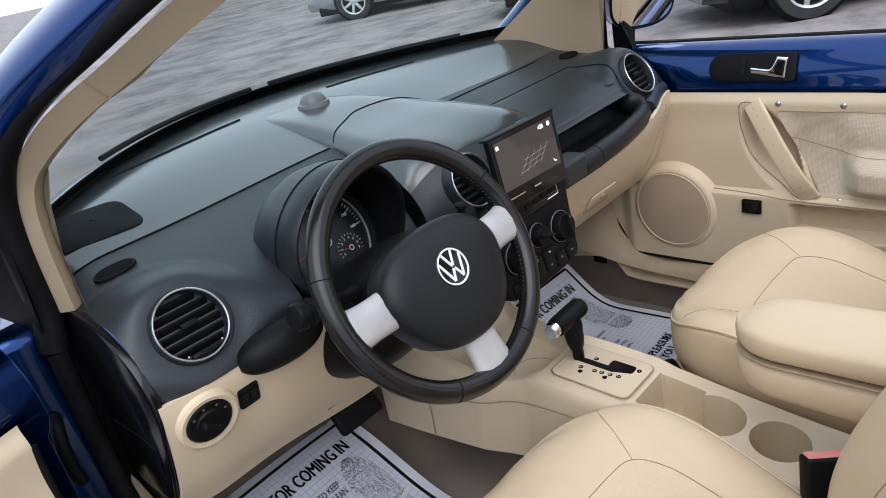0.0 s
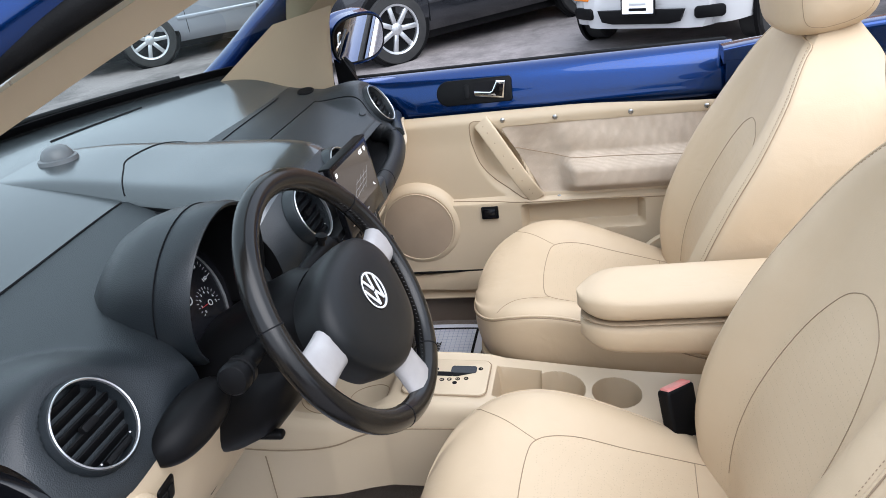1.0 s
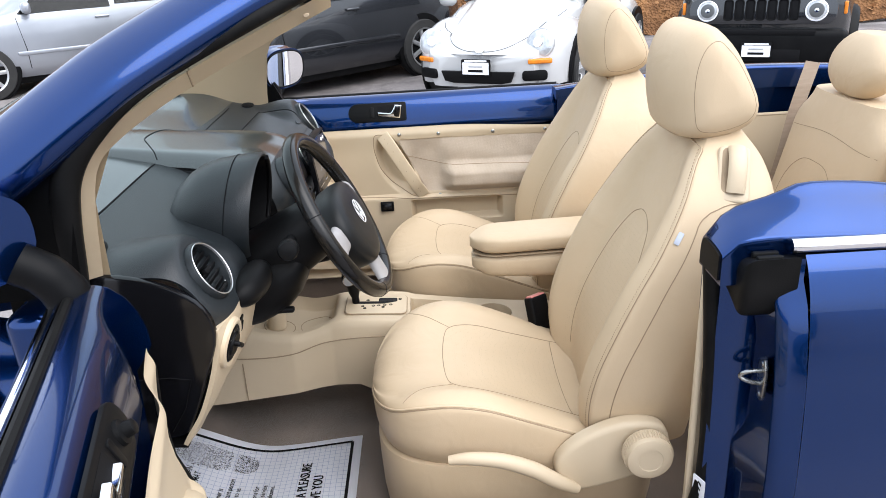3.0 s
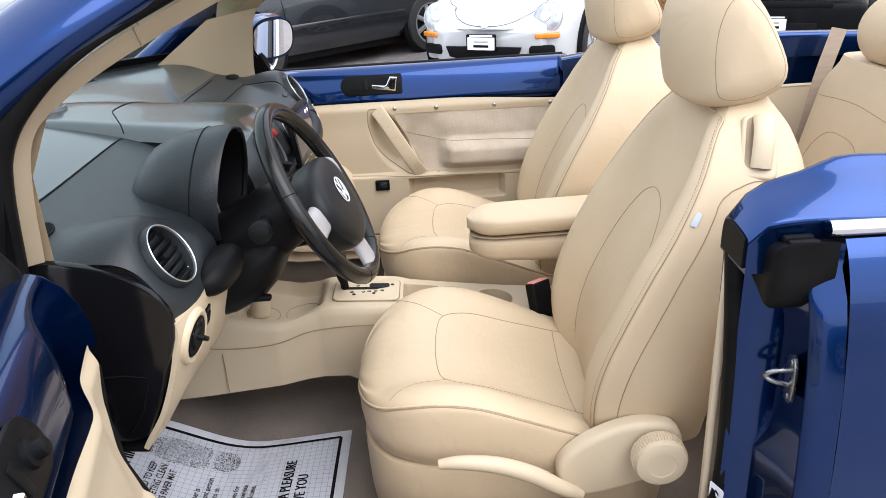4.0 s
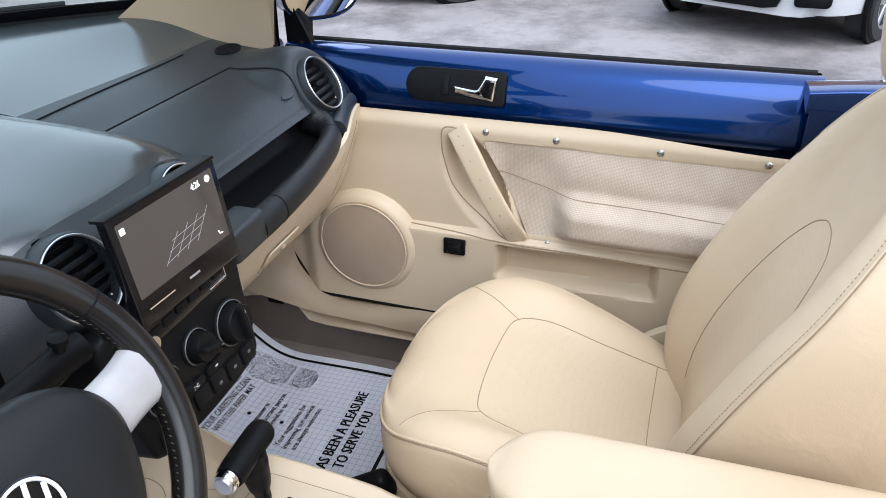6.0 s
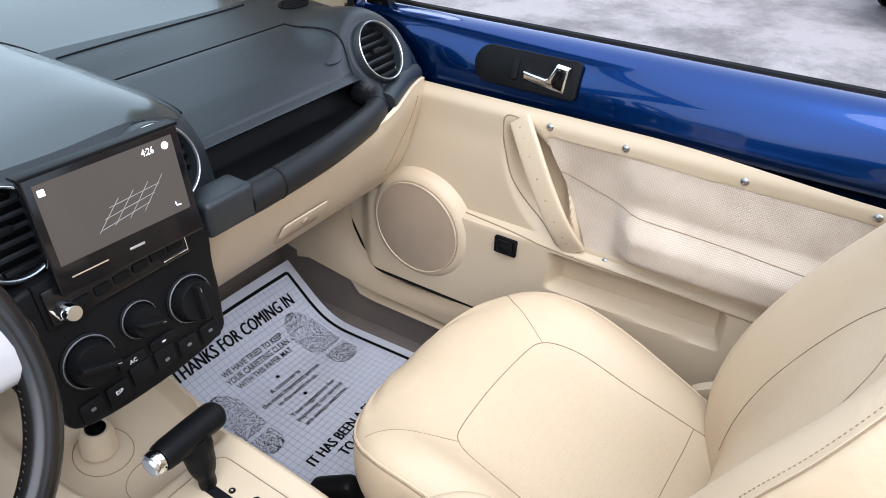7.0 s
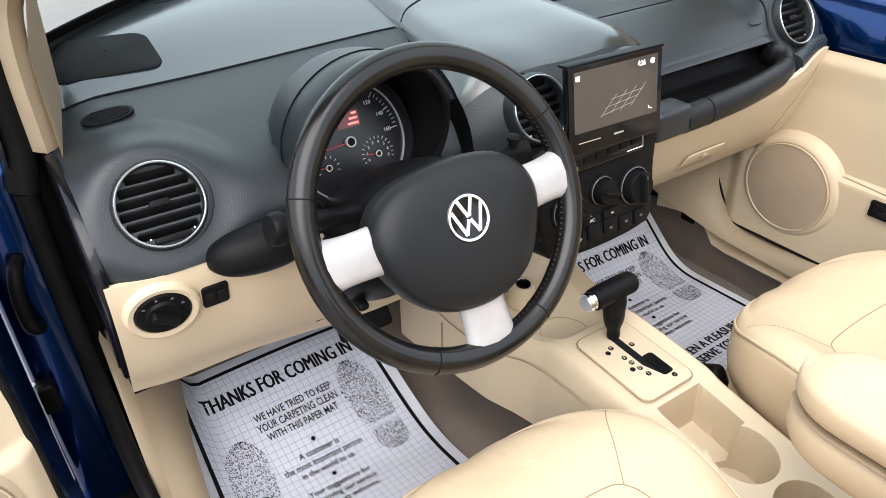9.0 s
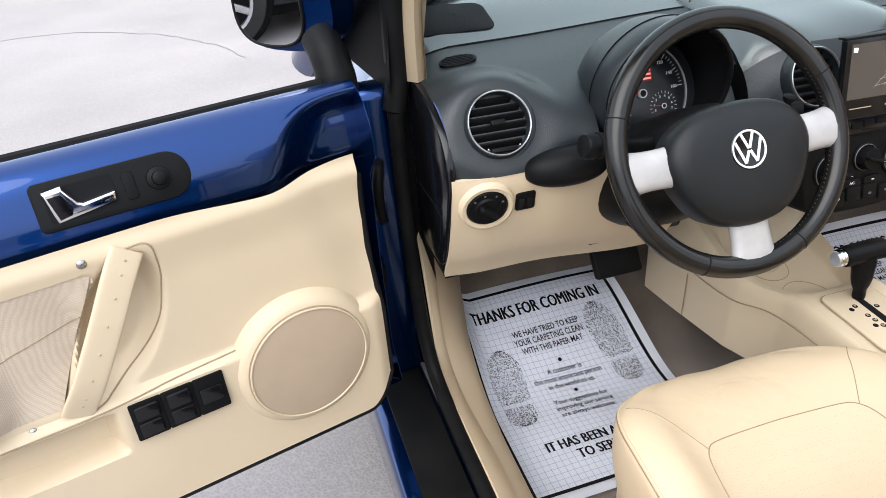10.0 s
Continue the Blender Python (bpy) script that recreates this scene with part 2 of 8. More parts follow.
def frame_at(origin, normal, up=(0, 0, 1)):
    """A matrix whose z points along normal and whose y lies towards up."""
    z = Vector(normal).normalized()
    x = Vector(up).cross(z).normalized()
    y = z.cross(x)
    m = Matrix((x, y, z)).transposed().to_4x4()
    m.translation = Vector(origin)
    return m


def add_grid(bm, rows, closed_u=False, closed_v=False):
    """Quads over rows of points."""
    vs = [[bm.verts.new(p) for p in r] for r in rows]
    nu, nv = len(vs), len(vs[0])
    for i in range(nu if closed_u else nu - 1):
        for j in range(nv if closed_v else nv - 1):
            q = (vs[i][j], vs[(i + 1) % nu][j], vs[(i + 1) % nu][(j + 1) % nv], vs[i][(j + 1) % nv])
            if len(set(q)) == 4:
                bm.faces.new(q)
    return vs


def loft(sections, cap=True, closed_u=False):
    bm = bmesh.new()
    vs = add_grid(bm, sections, closed_u, True)
    if cap and not closed_u:
        bm.faces.new(vs[0][::-1])
        bm.faces.new(vs[-1])
    return bm


def patch(fn, nu, nv, thick=0.003):
    """A sheet fn(u, v) for u, v in 0..1, given thickness."""
    bm = bmesh.new()
    add_grid(bm, [[fn(i / nu, j / nv) for j in range(nv + 1)] for i in range(nu + 1)])
    bmesh.ops.recalc_face_normals(bm, faces=bm.faces)
    if thick:
        bmesh.ops.solidify(bm, geom=bm.faces[:], thickness=thick)
    return bm


def smooth_path(pts, n=8, closed=False):
    """Catmull-Rom through points."""
    p = [Vector(q) for q in pts]
    k, out = len(p), []
    for i in range(k if closed else k - 1):
        if closed:
            a, b, c, d = p[i - 1], p[i], p[(i + 1) % k], p[(i + 2) % k]
        else:
            b, c = p[i], p[i + 1]
            a = p[i - 1] if i else b * 2 - c
            d = p[i + 2] if i + 2 < k else c * 2 - b
        for j in range(n):
            t = j / n
            out.append(0.5 * ((2 * b) + (c - a) * t + (2 * a - 5 * b + 4 * c - d) * t * t + (3 * b - a - 3 * c + d) * t ** 3))
    if not closed:
        out.append(p[-1])
    return out


def tube(pts, r=0.002, n=8, closed=False, flat=1.0, up=None, bm=None):
    """A pipe along points; r a number or one for each point; flat squeezes it along the second axis."""
    bm = bm or bmesh.new()
    p = [Vector(q) for q in pts]
    k = len(p)
    tang = []
    for i in range(k):
        a = p[i - 1] if (i or closed) else p[i]
        b = p[(i + 1) % k] if (i + 1 < k or closed) else p[i]
        d = b - a
        tang.append(d.normalized() if d.length > 1e-9 else Vector((0, 0, 1)))
    side = Vector(up) if up else (Vector((0, 0, 1)) if abs(tang[0].z) < 0.9 else Vector((1, 0, 0)))
    rows = []
    for i in range(k):
        t = tang[i]
        side = (side - t * side.dot(t)).normalized()
        other = t.cross(side)
        rad = r[i] if isinstance(r, (list, tuple)) else r
        rows.append([p[i] + other * (rad * math.cos(2 * math.pi * j / n)) + side * (rad * flat * math.sin(2 * math.pi * j / n)) for j in range(n)])
    vs = add_grid(bm, rows, closed, True)
    if not closed:
        bm.faces.new(vs[0][::-1])
        bm.faces.new(vs[-1])
    return bm


def lathe(profile, m, n=32, bm=None):
    """(radius, height) pairs turned round the z axis of the matrix m."""
    bm = bm or bmesh.new()
    rows = []
    for r, h in profile:
        rows.append([m @ Vector((max(r, 1e-5) * math.cos(2 * math.pi * j / n), max(r, 1e-5) * math.sin(2 * math.pi * j / n), h)) for j in range(n)])
    ring = len(profile) > 3 and profile[-1][0] > 0.55 * profile[0][0] and profile[-1][0] > 1e-4
    vs = add_grid(bm, rows, ring, True)
    if not ring:
        bm.faces.new(vs[0][::-1])
        bm.faces.new(vs[-1])
    return bm


def slab(outline, m, depth, bevel=0.0, seg=2, bm=None):
    """A flat outline (x, y) on the matrix m, thick along its z, with rounded edges."""
    one = bmesh.new()
    vs = [one.verts.new((x, y, 0)) for x, y in outline]
    f = one.faces.new(vs)
    top = bmesh.ops.extrude_face_region(one, geom=[f])
    bmesh.ops.translate(one, verts=[v for v in top["geom"] if isinstance(v, bmesh.types.BMVert)], vec=(0, 0, depth))
    if bevel:
        rim = [e for e in one.edges if abs(e.verts[0].co.z - depth) < 1e-7 and abs(e.verts[1].co.z - depth) < 1e-7]
        bmesh.ops.bevel(one, geom=rim, offset=bevel, segments=seg, affect="EDGES", profile=0.5)
    one.transform(m)
    if bm is None:
        return one
    return join(bm, one)


def join(bm, other):
    me = bpy.data.meshes.new("tmp")
    other.to_mesh(me)
    other.free()
    bm.from_mesh(me)
    bpy.data.meshes.remove(me)
    return bm


def box(cx, cy, cz, sx, sy, sz, r=0.004, seg=2, m=None, bm=None):
    one = bmesh.new()
    bmesh.ops.create_cube(one, size=1)
    bmesh.ops.scale(one, vec=(sx, sy, sz), verts=one.verts)
    if r:
        bmesh.ops.bevel(one, geom=one.edges[:], offset=min(r, 0.45 * min(sx, sy, sz)), segments=seg, affect="EDGES", profile=0.5)
    bmesh.ops.translate(one, vec=(cx, cy, cz), verts=one.verts)
    if m is not None:
        one.transform(m)
    return one if bm is None else join(bm, one)


def rounded(w, h, r, n=5):
    """The outline of a rectangle with round corners, centred."""
    out = []
    for cx, cy, a in ((w / 2 - r, h / 2 - r, 0), (-w / 2 + r, h / 2 - r, 90), (-w / 2 + r, -h / 2 + r, 180), (w / 2 - r, -h / 2 + r, 270)):
        out += [(cx + r * math.cos(radians(a + 90 * k / n)), cy + r * math.sin(radians(a + 90 * k / n))) for k in range(n + 1)]
    return out


def oval(w, h, n=28, power=2.0):
    out = []
    for k in range(n):
        a = 2 * math.pi * k / n
        c, s = math.cos(a), math.sin(a)
        out.append((w / 2 * math.copysign(abs(c) ** (2 / power), c), h / 2 * math.copysign(abs(s) ** (2 / power), s)))
    return out


def lerp(xs, ys, x):
    return float(np.interp(x, xs, ys))


def ease(a, b, x):
    t = min(1, max(0, (x - a) / (b - a)))
    return t * t * (3 - 2 * t)


def spline(xs, ys, x):
    """A smooth curve through (xs, ys), rising xs."""
    x = min(max(x, xs[0]), xs[-1])
    i = max(0, min(len(xs) - 2, int(np.searchsorted(xs, x, side="right")) - 1))
    def slope(k):
        if k in (0, len(xs) - 1):
            j = min(k, len(xs) - 2)
            return (ys[j + 1] - ys[j]) / (xs[j + 1] - xs[j])
        return (ys[k + 1] - ys[k - 1]) / (xs[k + 1] - xs[k - 1])
    h = xs[i + 1] - xs[i]
    t = (x - xs[i]) / h
    return ((2 * t ** 3 - 3 * t * t + 1) * ys[i] + (t ** 3 - 2 * t * t + t) * h * slope(i)
            + (-2 * t ** 3 + 3 * t * t) * ys[i + 1] + (t ** 3 - t * t) * h * slope(i + 1))


def tree_of(*bms):
    """A search tree over meshes, to lay seams on them."""
    all_bm = bmesh.new()
    for b in bms:
        me = bpy.data.meshes.new("tmp")
        b.to_mesh(me)
        all_bm.from_mesh(me)
        bpy.data.meshes.remove(me)
    t = BVHTree.FromBMesh(all_bm)
    all_bm.free()
    return t


def drape(tree, pts, way, back=0.5, lift=0.0004):
    """Points cast along a direction onto a surface."""
    w, out = Vector(way).normalized(), []
    for p in pts:
        hit, normal, _, _ = tree.ray_cast(Vector(p) - w * back, w)
        if hit is not None:
            if normal.dot(w) > 0:
                normal = -normal
            out.append(hit + normal * lift)
    return out


def lettering(text, size, m, material, name, parent, extrude=0.0004, align="CENTER", squeeze=1.0, bold=0.0):
    """Built-in font, turned into a mesh, lying on the matrix m."""
    c = bpy.data.curves.new(name or "letters", "FONT")
    c.body, c.size, c.extrude, c.align_x, c.align_y = text, size, extrude, align, "CENTER"
    c.resolution_u = 2
    c.offset = bold * size
    tmp = bpy.data.objects.new("tmp", c)
    scene.collection.objects.link(tmp)
    bpy.context.view_layer.update()
    me = bpy.data.meshes.new_from_object(tmp.evaluated_get(bpy.context.evaluated_depsgraph_get()))
    bpy.data.objects.remove(tmp)
    bpy.data.curves.remove(c)
    bm = bmesh.new()
    bm.from_mesh(me)
    bpy.data.meshes.remove(me)
    bmesh.ops.scale(bm, vec=(squeeze, 1, 1), verts=bm.verts)
    bm.transform(m)
    return bm if name is None or parent is None else part(name, bm, material, parent)


# ---- ground and car shell ----
bm = bmesh.new()
ring = [(-400, -400), (400, -400), (400, 400), (-400, 400)]
rows = []
xs = [-400, -120, -40, -15, -6, -2, 2, 6, 10, 15, 40, 120, 400]
for x in xs:
    rows.append([Vector((x, y, 0.0)) for y in xs])
add_grid(bm, rows)
alone("ground", bm, ASPHALT, "worn grey asphalt car park with cracks", "ground", kind="structure")


# ---- dashboard ----
def screen_base(x):
    return 1.64 - 0.95 * x * x


DASH_T = [0, 0.22, 0.5, 0.68, 0.82, 0.92, 1.0]


def dash_point(x, t):
    """The upper dash from the windscreen's foot (t = 0) over the seam (0.5) to its lower edge (1)."""
    yw = screen_base(x)
    ys = [yw, 0.5 * (yw + 1.14), 1.125, 1.01, 0.915, 0.876, 0.868]
    zs = [1.068, 1.062, 1.022, 0.998, 0.966, 0.925, 0.882]
    y, z = spline(DASH_T, ys, t), spline(DASH_T, zs, t)
    side = ease(0.60, 0.70, abs(x))
    z -= 0.018 * side * (1 - 0.6 * t) + 0.02 * max(0, 0.4 - t) * side
    y += 0.02 * side * t
    # a low crown towards the middle
    z += 0.012 * (1 - ease(0.1, 0.5, abs(x))) * math.sin(math.pi * min(1, t / 0.7)) * (t < 0.7)
    # on the passenger's side the face is drawn forward above the grab bar
    if x > 0.12:
        k = ease(0.10, 0.15, x) * (1 - ease(0.53, 0.60, x)) * ease(0.55, 0.68, t)
        y += (lerp(DASH_T, [yw, yw, 1.125, 1.01, 0.925, 0.862, 0.926], t) - y) * k
        z += (lerp(DASH_T, [1.068, 1.062, 1.022, 0.998, 0.971, 0.944, 0.905], t) - z) * k
    # soft swellings round the outer vents
    k = math.exp(-((abs(x) - 0.602) / 0.085) ** 2) * math.exp(-((t - 0.86) / 0.13) ** 2)
    y -= 0.024 * k
    z += 0.012 * k
    # drawn out to the plane of the vent's rim
    dx, dy, dz = abs(x) - 0.602, y - 0.893, z - 0.960
    h = -0.864 * dy + 0.503 * dz
    rad = math.sqrt(max(0.0, dx * dx + dy * dy + dz * dz - h * h))
    k = (1 - ease(0.064, 0.125, rad)) * ease(0.55, 0.68, t)
    y -= -0.864 * (h + 0.004) * k
    z -= 0.503 * (h + 0.004) * k
    # the well in which the instruments sit
    k = max((1 - ease(0.080, 0.097, abs(x + 0.330))) * ease(0.715, 0.79, t), (1 - ease(0.093, 0.106, abs(x + 0.330))) * ease(0.77, 0.82, t))
    z -= 0.20 * k
    y += 0.06 * k
    return Vector((x, y, z))


dashboard = thing("dashboard", "charcoal grey dashboard with round vents, above beige lower panels", "dashboard", (0, 1.1, 0.3))
pad = patch(lambda u, v: dash_point(-0.685 + 1.37 * u, 0.5 * v), 96, 26, 0.006)
face = patch(lambda u, v: dash_point(-0.685 + 1.37 * u, 0.5 + 0.5 * v), 240, 70, 0.006)
for sx in (-1, 1):
    axis, hub = Vector((0.03 * sx, -0.86, 0.50)).normalized(), Vector((0.602 * sx, 0.893, 0.960))
    gone = []
    for f in face.faces:
        d = f.calc_center_median() - hub
        if (d - axis * d.dot(axis)).length < 0.056:
            gone.append(f)
    bmesh.ops.delete(face, geom=gone, context="FACES")
dash_tree = tree_of(pad, face)
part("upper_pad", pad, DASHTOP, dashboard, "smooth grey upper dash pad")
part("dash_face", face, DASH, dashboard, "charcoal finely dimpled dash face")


def on_dash(pts, lift=0.0004, n=10):
    return drape(dash_tree, smooth_path([(x, y, 1.5) for x, y in pts], n), (0, 0, -1), 0.0, lift)


def dash_line(pts, r=0.0016, lift=0.0006):
    part("panel_gap", tube(on_dash(pts, lift), r * 1.05, 6), INK, dashboard)


dash_line([(-0.66, 1.128), (-0.40, 1.128), (-0.20, 1.126), (-0.14, 1.124)])
dash_line([(0.165, 1.10), (0.35, 1.11), (0.52, 1.115)], 0.0013)
dash_line([(-0.125, 1.440), (-0.22, 1.432), (-0.34, 1.418), (-0.44, 1.40)], 0.0024)
dash_line([(0.12, 1.434), (0.245, 1.405), (0.36, 1.375)], 0.0020)


def dash_plate(name, outline, lift, material, thick=0.002, label=""):
    """A thin panel lying on the dash, from an outline (x, y)."""
    bm = bmesh.new()
    cx, cy = sum(p[0] for p in outline) / len(outline), sum(p[1] for p in outline) / len(outline)
    loop = outline + outline[:1]
    rows = []
    for k in (0.02, 0.2, 0.4, 0.6, 0.8, 0.94, 1.0, 1.015):
        rise = lift if k < 0.99 else (lift * 0.7 if k < 1.01 else -0.001)
        rows.append(drape(dash_tree, [(cx + (x - cx) * k, cy + (y - cy) * k, 1.5) for x, y in loop], (0, 0, -1), 0.0, rise))
    add_grid(bm, rows)
    return part(name, bm, material, dashboard, label)


SPEAKER = surf("dark_speaker_mesh", (0.011, 0.012, 0.013), rough=0.8, spec=0.12, scale=20, fine=700, bump=0.6, dist=0.001, grain="VORONOI")
corner = [(x - 0.575, y + 1.212) for x, y in rounded(0.15, 0.095, 0.02, 4)]
corner = [(x + (0.03 if y > 1.212 else 0.0) * (x < -0.575), y) for x, y in corner]
dash_plate("speaker_grille", corner, 0.0035, SPEAKER, label="dark mesh tweeter grille")
dash_plate("airbag_mark", [(x + 0.500, y + 0.905) for x, y in oval(0.034, 0.014)], 0.0050, DASH)


# the centre pod that swells over the middle vents
POD_T = [0, 0.2, 0.42, 0.58, 0.72, 0.83, 0.92, 1.0]


def pod_point(u, t):
    left, right = lerp([0, 0.4, 0.75, 1], [-0.128, -0.134, -0.176, -0.180], t), lerp([0, 0.4, 0.75, 1], [0.115, 0.160, 0.194, 0.198], t)
    x = left + (right - left) * u
    s = 2 * u - 1
    ys = [1.43, 1.28, 1.12, 1.00, 0.905, 0.850, 0.824, 0.818]
    zs = [1.071, 1.071, 1.055, 1.046, 1.030, 0.998, 0.955, 0.890]
    y, z = spline(POD_T, ys, t), spline(POD_T, zs, t)
    # two soft swellings above the round vents
    for c in (-0.082, 0.104):
        g = math.exp(-((x - c) / 0.055) ** 2) * math.exp(-((t - 0.78) / 0.13) ** 2)
        z += 0.005 * g
        y -= 0.003 * g
    # a crisp ledge on the driver's side, a soft shoulder on the other
    drop = abs(s) ** (4 if s > 0 else 4 + 14 * (1 - ease(0.55, 0.80, t)))
    z -= (0.030 + 0.02 * (t > 0.5) * (t - 0.5)) * drop
    y += 0.035 * drop * ease(0.6, 1.0, t)
    return Vector((x, y, z))


pod = patch(lambda u, t: pod_point(u, 0.79 * t), 96, 88, 0.006)
pod_face = patch(lambda u, t: pod_point(u, 0.79 + 0.21 * t), 96, 40, 0.006)
for cx, cr in ((-0.083, 0.044), (0.105, 0.044)):
    for half in (pod, pod_face):
        gone = [f for f in half.faces if math.hypot(f.calc_center_median().x - cx, f.calc_center_median().z - 0.968) < cr and f.calc_center_median().y < 0.88]
        bmesh.ops.delete(half, geom=gone, context="FACES")
pod_tree = tree_of(pod)
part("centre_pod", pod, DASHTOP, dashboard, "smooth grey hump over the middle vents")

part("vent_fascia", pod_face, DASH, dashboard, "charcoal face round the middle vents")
seam = drape(pod_tree, smooth_path([(-0.139, 1.115, 1.5), (-0.06, 1.16, 1.5), (0.0, 1.185, 1.5), (0.10, 1.17, 1.5), (0.162, 1.12, 1.5)], 10), (0, 0, -1), 0, 0.0004)
part("panel_gap", tube(seam, 0.0013, 6), INK, dashboard)
# dark tubes along the pod's edges paint the ledge's shadow on the pad
for e in (0.0, 1.0):
    edge = [pod_point(e, 0.40 + 0.34 * k / 30) + Vector((0.005 if e else -0.005, 0, -0.010)) for k in range(31)]
    part("pod_edge_shade", tube(edge, 0.005, 8), INK, dashboard)
# side skirts of the pod
for e in (0.0, 1.0):
    rows = []
    for k in range(41):
        p = pod_point(e, k / 40)
        rows.append([p, p + Vector((0.012 * (1 if e else -1), 0.012, -0.03)), p + Vector((0.0, 0.05, -0.09))])
    bm = bmesh.new()
    add_grid(bm, rows)
    bmesh.ops.solidify(bm, geom=bm.faces[:], thickness=0.004)
    part("pod_side", bm, BLACK, dashboard)
part("sun_sensor", lathe([(0.036, -0.006), (0.034, 0.0015), (0.029, 0.003), (0.027, 0.010), (0.021, 0.0185), (0.014, 0.022), (0.004, 0.0235)], frame_at((-0.008, 1.322, 1.077), (0, 0, 1), (0, 1, 0)), 28), TRIMGREY, dashboard, "small grey sensor dome")


# round vents
def vent(centre, normal, r, slats=6, ring=True, tilt=0.0, lip=1.10):
    m = frame_at(centre, normal) @ Matrix.Rotation(radians(tilt), 4, "Z")
    hold = part("vent", lathe([(r * lip, -0.012), (r * (1 + 0.75 * (lip - 1)), 0.002), (r * (1 + 0.35 * (lip - 1)), 0.0075), (r * 1.0, 0.008), (r * 0.965, 0.004), (r * 0.955, -0.035), (0.0, -0.036)], m, 40), DASH, dashboard, "round air vent with slats")
    part("vent_back", lathe([(r * 0.95, -0.034), (r * 0.95, -0.030), (0, -0.030)], m, 32), INK, hold)
    if ring:
        part("vent_ring", lathe([(r * 0.995, 0.0065), (r * 1.015, 0.0092), (r * 0.995, 0.0104), (r * 0.970, 0.0092), (r * 0.970, 0.0055)], m, 48), ALLOY, hold, "bright chrome ring")
    for k in range(slats):
        y = (k - (slats - 1) / 2) * (1.62 * r / slats) + 0.06 * r
        w = 2 * math.sqrt(max(0.0001, (0.93 * r) ** 2 - y * y))
        one = slab(rounded(w, 0.0150, 0.003, 3), m @ Matrix.Translation((0, y, -0.010)) @ Matrix.Rotation(radians(48), 4, "X"), 0.0026, 0.0008)
        part("slat", one, BLACK, hold)
    for xo in (-0.42, 0.42):
        part("guide", box(xo * r, 0, -0.022, 0.0015, 1.5 * r, 0.012, 0, m=m), BLACK, hold)
    part("thumb_tab", slab(rounded(0.026 * r / 0.055, 0.009, 0.003), m @ Matrix.Translation((0, 0.05 * r, -0.006)), 0.008, 0.002), BLACK, hold)
    part("thumb_wheel", slab(rounded(0.85 * r, 0.16 * r, 0.04 * r), m @ Matrix.Translation((0.05 * r, -0.80 * r, -0.006)), 0.007, 0.002), BLACK, hold)
    for xo in (-0.45, 0.58):
        part("mark", lathe([(0.0012, 0.0), (0.0012, 0.0006)], m @ Matrix.Translation((xo * r, -0.72 * r, -0.004)), 10), WHITEINK, hold)
    return hold


vent((-0.602, 0.893, 0.960), (-0.03, -0.86, 0.50), 0.050)
vent((0.602, 0.893, 0.960), (0.03, -0.86, 0.50), 0.050)
vent((-0.083, 0.830, 0.968), (0.0, -0.92, 0.40), 0.047, lip=1.13)
vent((0.105, 0.830, 0.968), (0.0, -0.92, 0.40), 0.047, lip=1.13)
# the pods that the outer vents sit in
for sx in (-1, 1):
    m = frame_at((0.602 * sx, 0.900, 0.957), (0.03 * sx, -0.86, 0.50))
    part("vent_pod", lathe([(0.073, -0.014), (0.071, -0.0045), (0.064, 0.0012), (0.057, 0.0038), (0.052, 0.003)], m, 56), DASH, dashboard)


# small side window vents: flat ovals with slanted slats
def side_vent(x, y):
    hit, n, _, _ = dash_tree.ray_cast(Vector((x, y, 1.5)), Vector((0, 0, -1)))
    m = frame_at(hit, n, (0, 1, 0))
    hold = part("side_vent", slab(oval(0.068, 0.037, 32), m, 0.003, 0.001), BLACK, dashboard, "small oval demister vent")
    part("vent_well", slab(oval(0.060, 0.031, 32), m @ Matrix.Translation((0, 0, 0.0028)), 0.0008), INK, hold)
    for k in range(5):
        xo = (k - 2) * 0.0055
        w = 0.056 * math.sqrt(max(0.05, 1 - (xo / 0.0155) ** 2))
        part("slat", box(0, xo, 0.004, w, 0.0011, 0.0012, 0.0003, 1, m=m @ Matrix.Rotation(radians(-8), 4, "Z")), BLACK, hold)


side_vent(-0.606, 1.076)
side_vent(0.598, 1.074)


# instrument hood
HOOD = Vector((-0.330, 0, 0.974))


def arch(y, r, a0=-42, a1=222, n=40, squash=1.0, dz=0.0):
    out = []
    for k in range(n + 1):
        a = radians(a0 + (a1 - a0) * k / n)
        out.append(Vector((HOOD.x + r * math.cos(a), y - 0.018 * math.sin(a), HOOD.z + dz + r * squash * math.sin(a))))
    return out


outer = [(1.052, 0.025, -0.030), (1.044, 0.050, -0.022), (1.026, 0.074, -0.014), (1.00, 0.092, -0.007), (0.97, 0.1035, -0.003), (0.94, 0.109, 0.0), (0.89, 0.113, 0.002), (0.862, 0.1125, 0.003), (0.856, 0.109, 0.003), (0.858, 0.105, 0.003)]
inner = [(0.88, 0.101, 0.001), (0.93, 0.098, -0.004), (0.97, 0.094, -0.008)]
bm = bmesh.new()
add_grid(bm, [arch(y, r, dz=d) for y, r, d in outer])
hood = part("instrument_hood", bm, DASH, dashboard, "rounded hood over the instruments")
bm = bmesh.new()
add_grid(bm, [arch(y, r, dz=d) for y, r, d in [outer[-1]] + inner])
part("hood_lining", bm, BLACK, hood)
part("hood_gap", tube(arch(0.905, 0.1130, dz=0.001), 0.0009, 6), INK, hood)
# step on the hood's right lip
part("hood_lip", tube([p for p in arch(0.856, 0.106, -30, 60, 24, dz=0.003)], 0.005, 10), BLACK, hood)
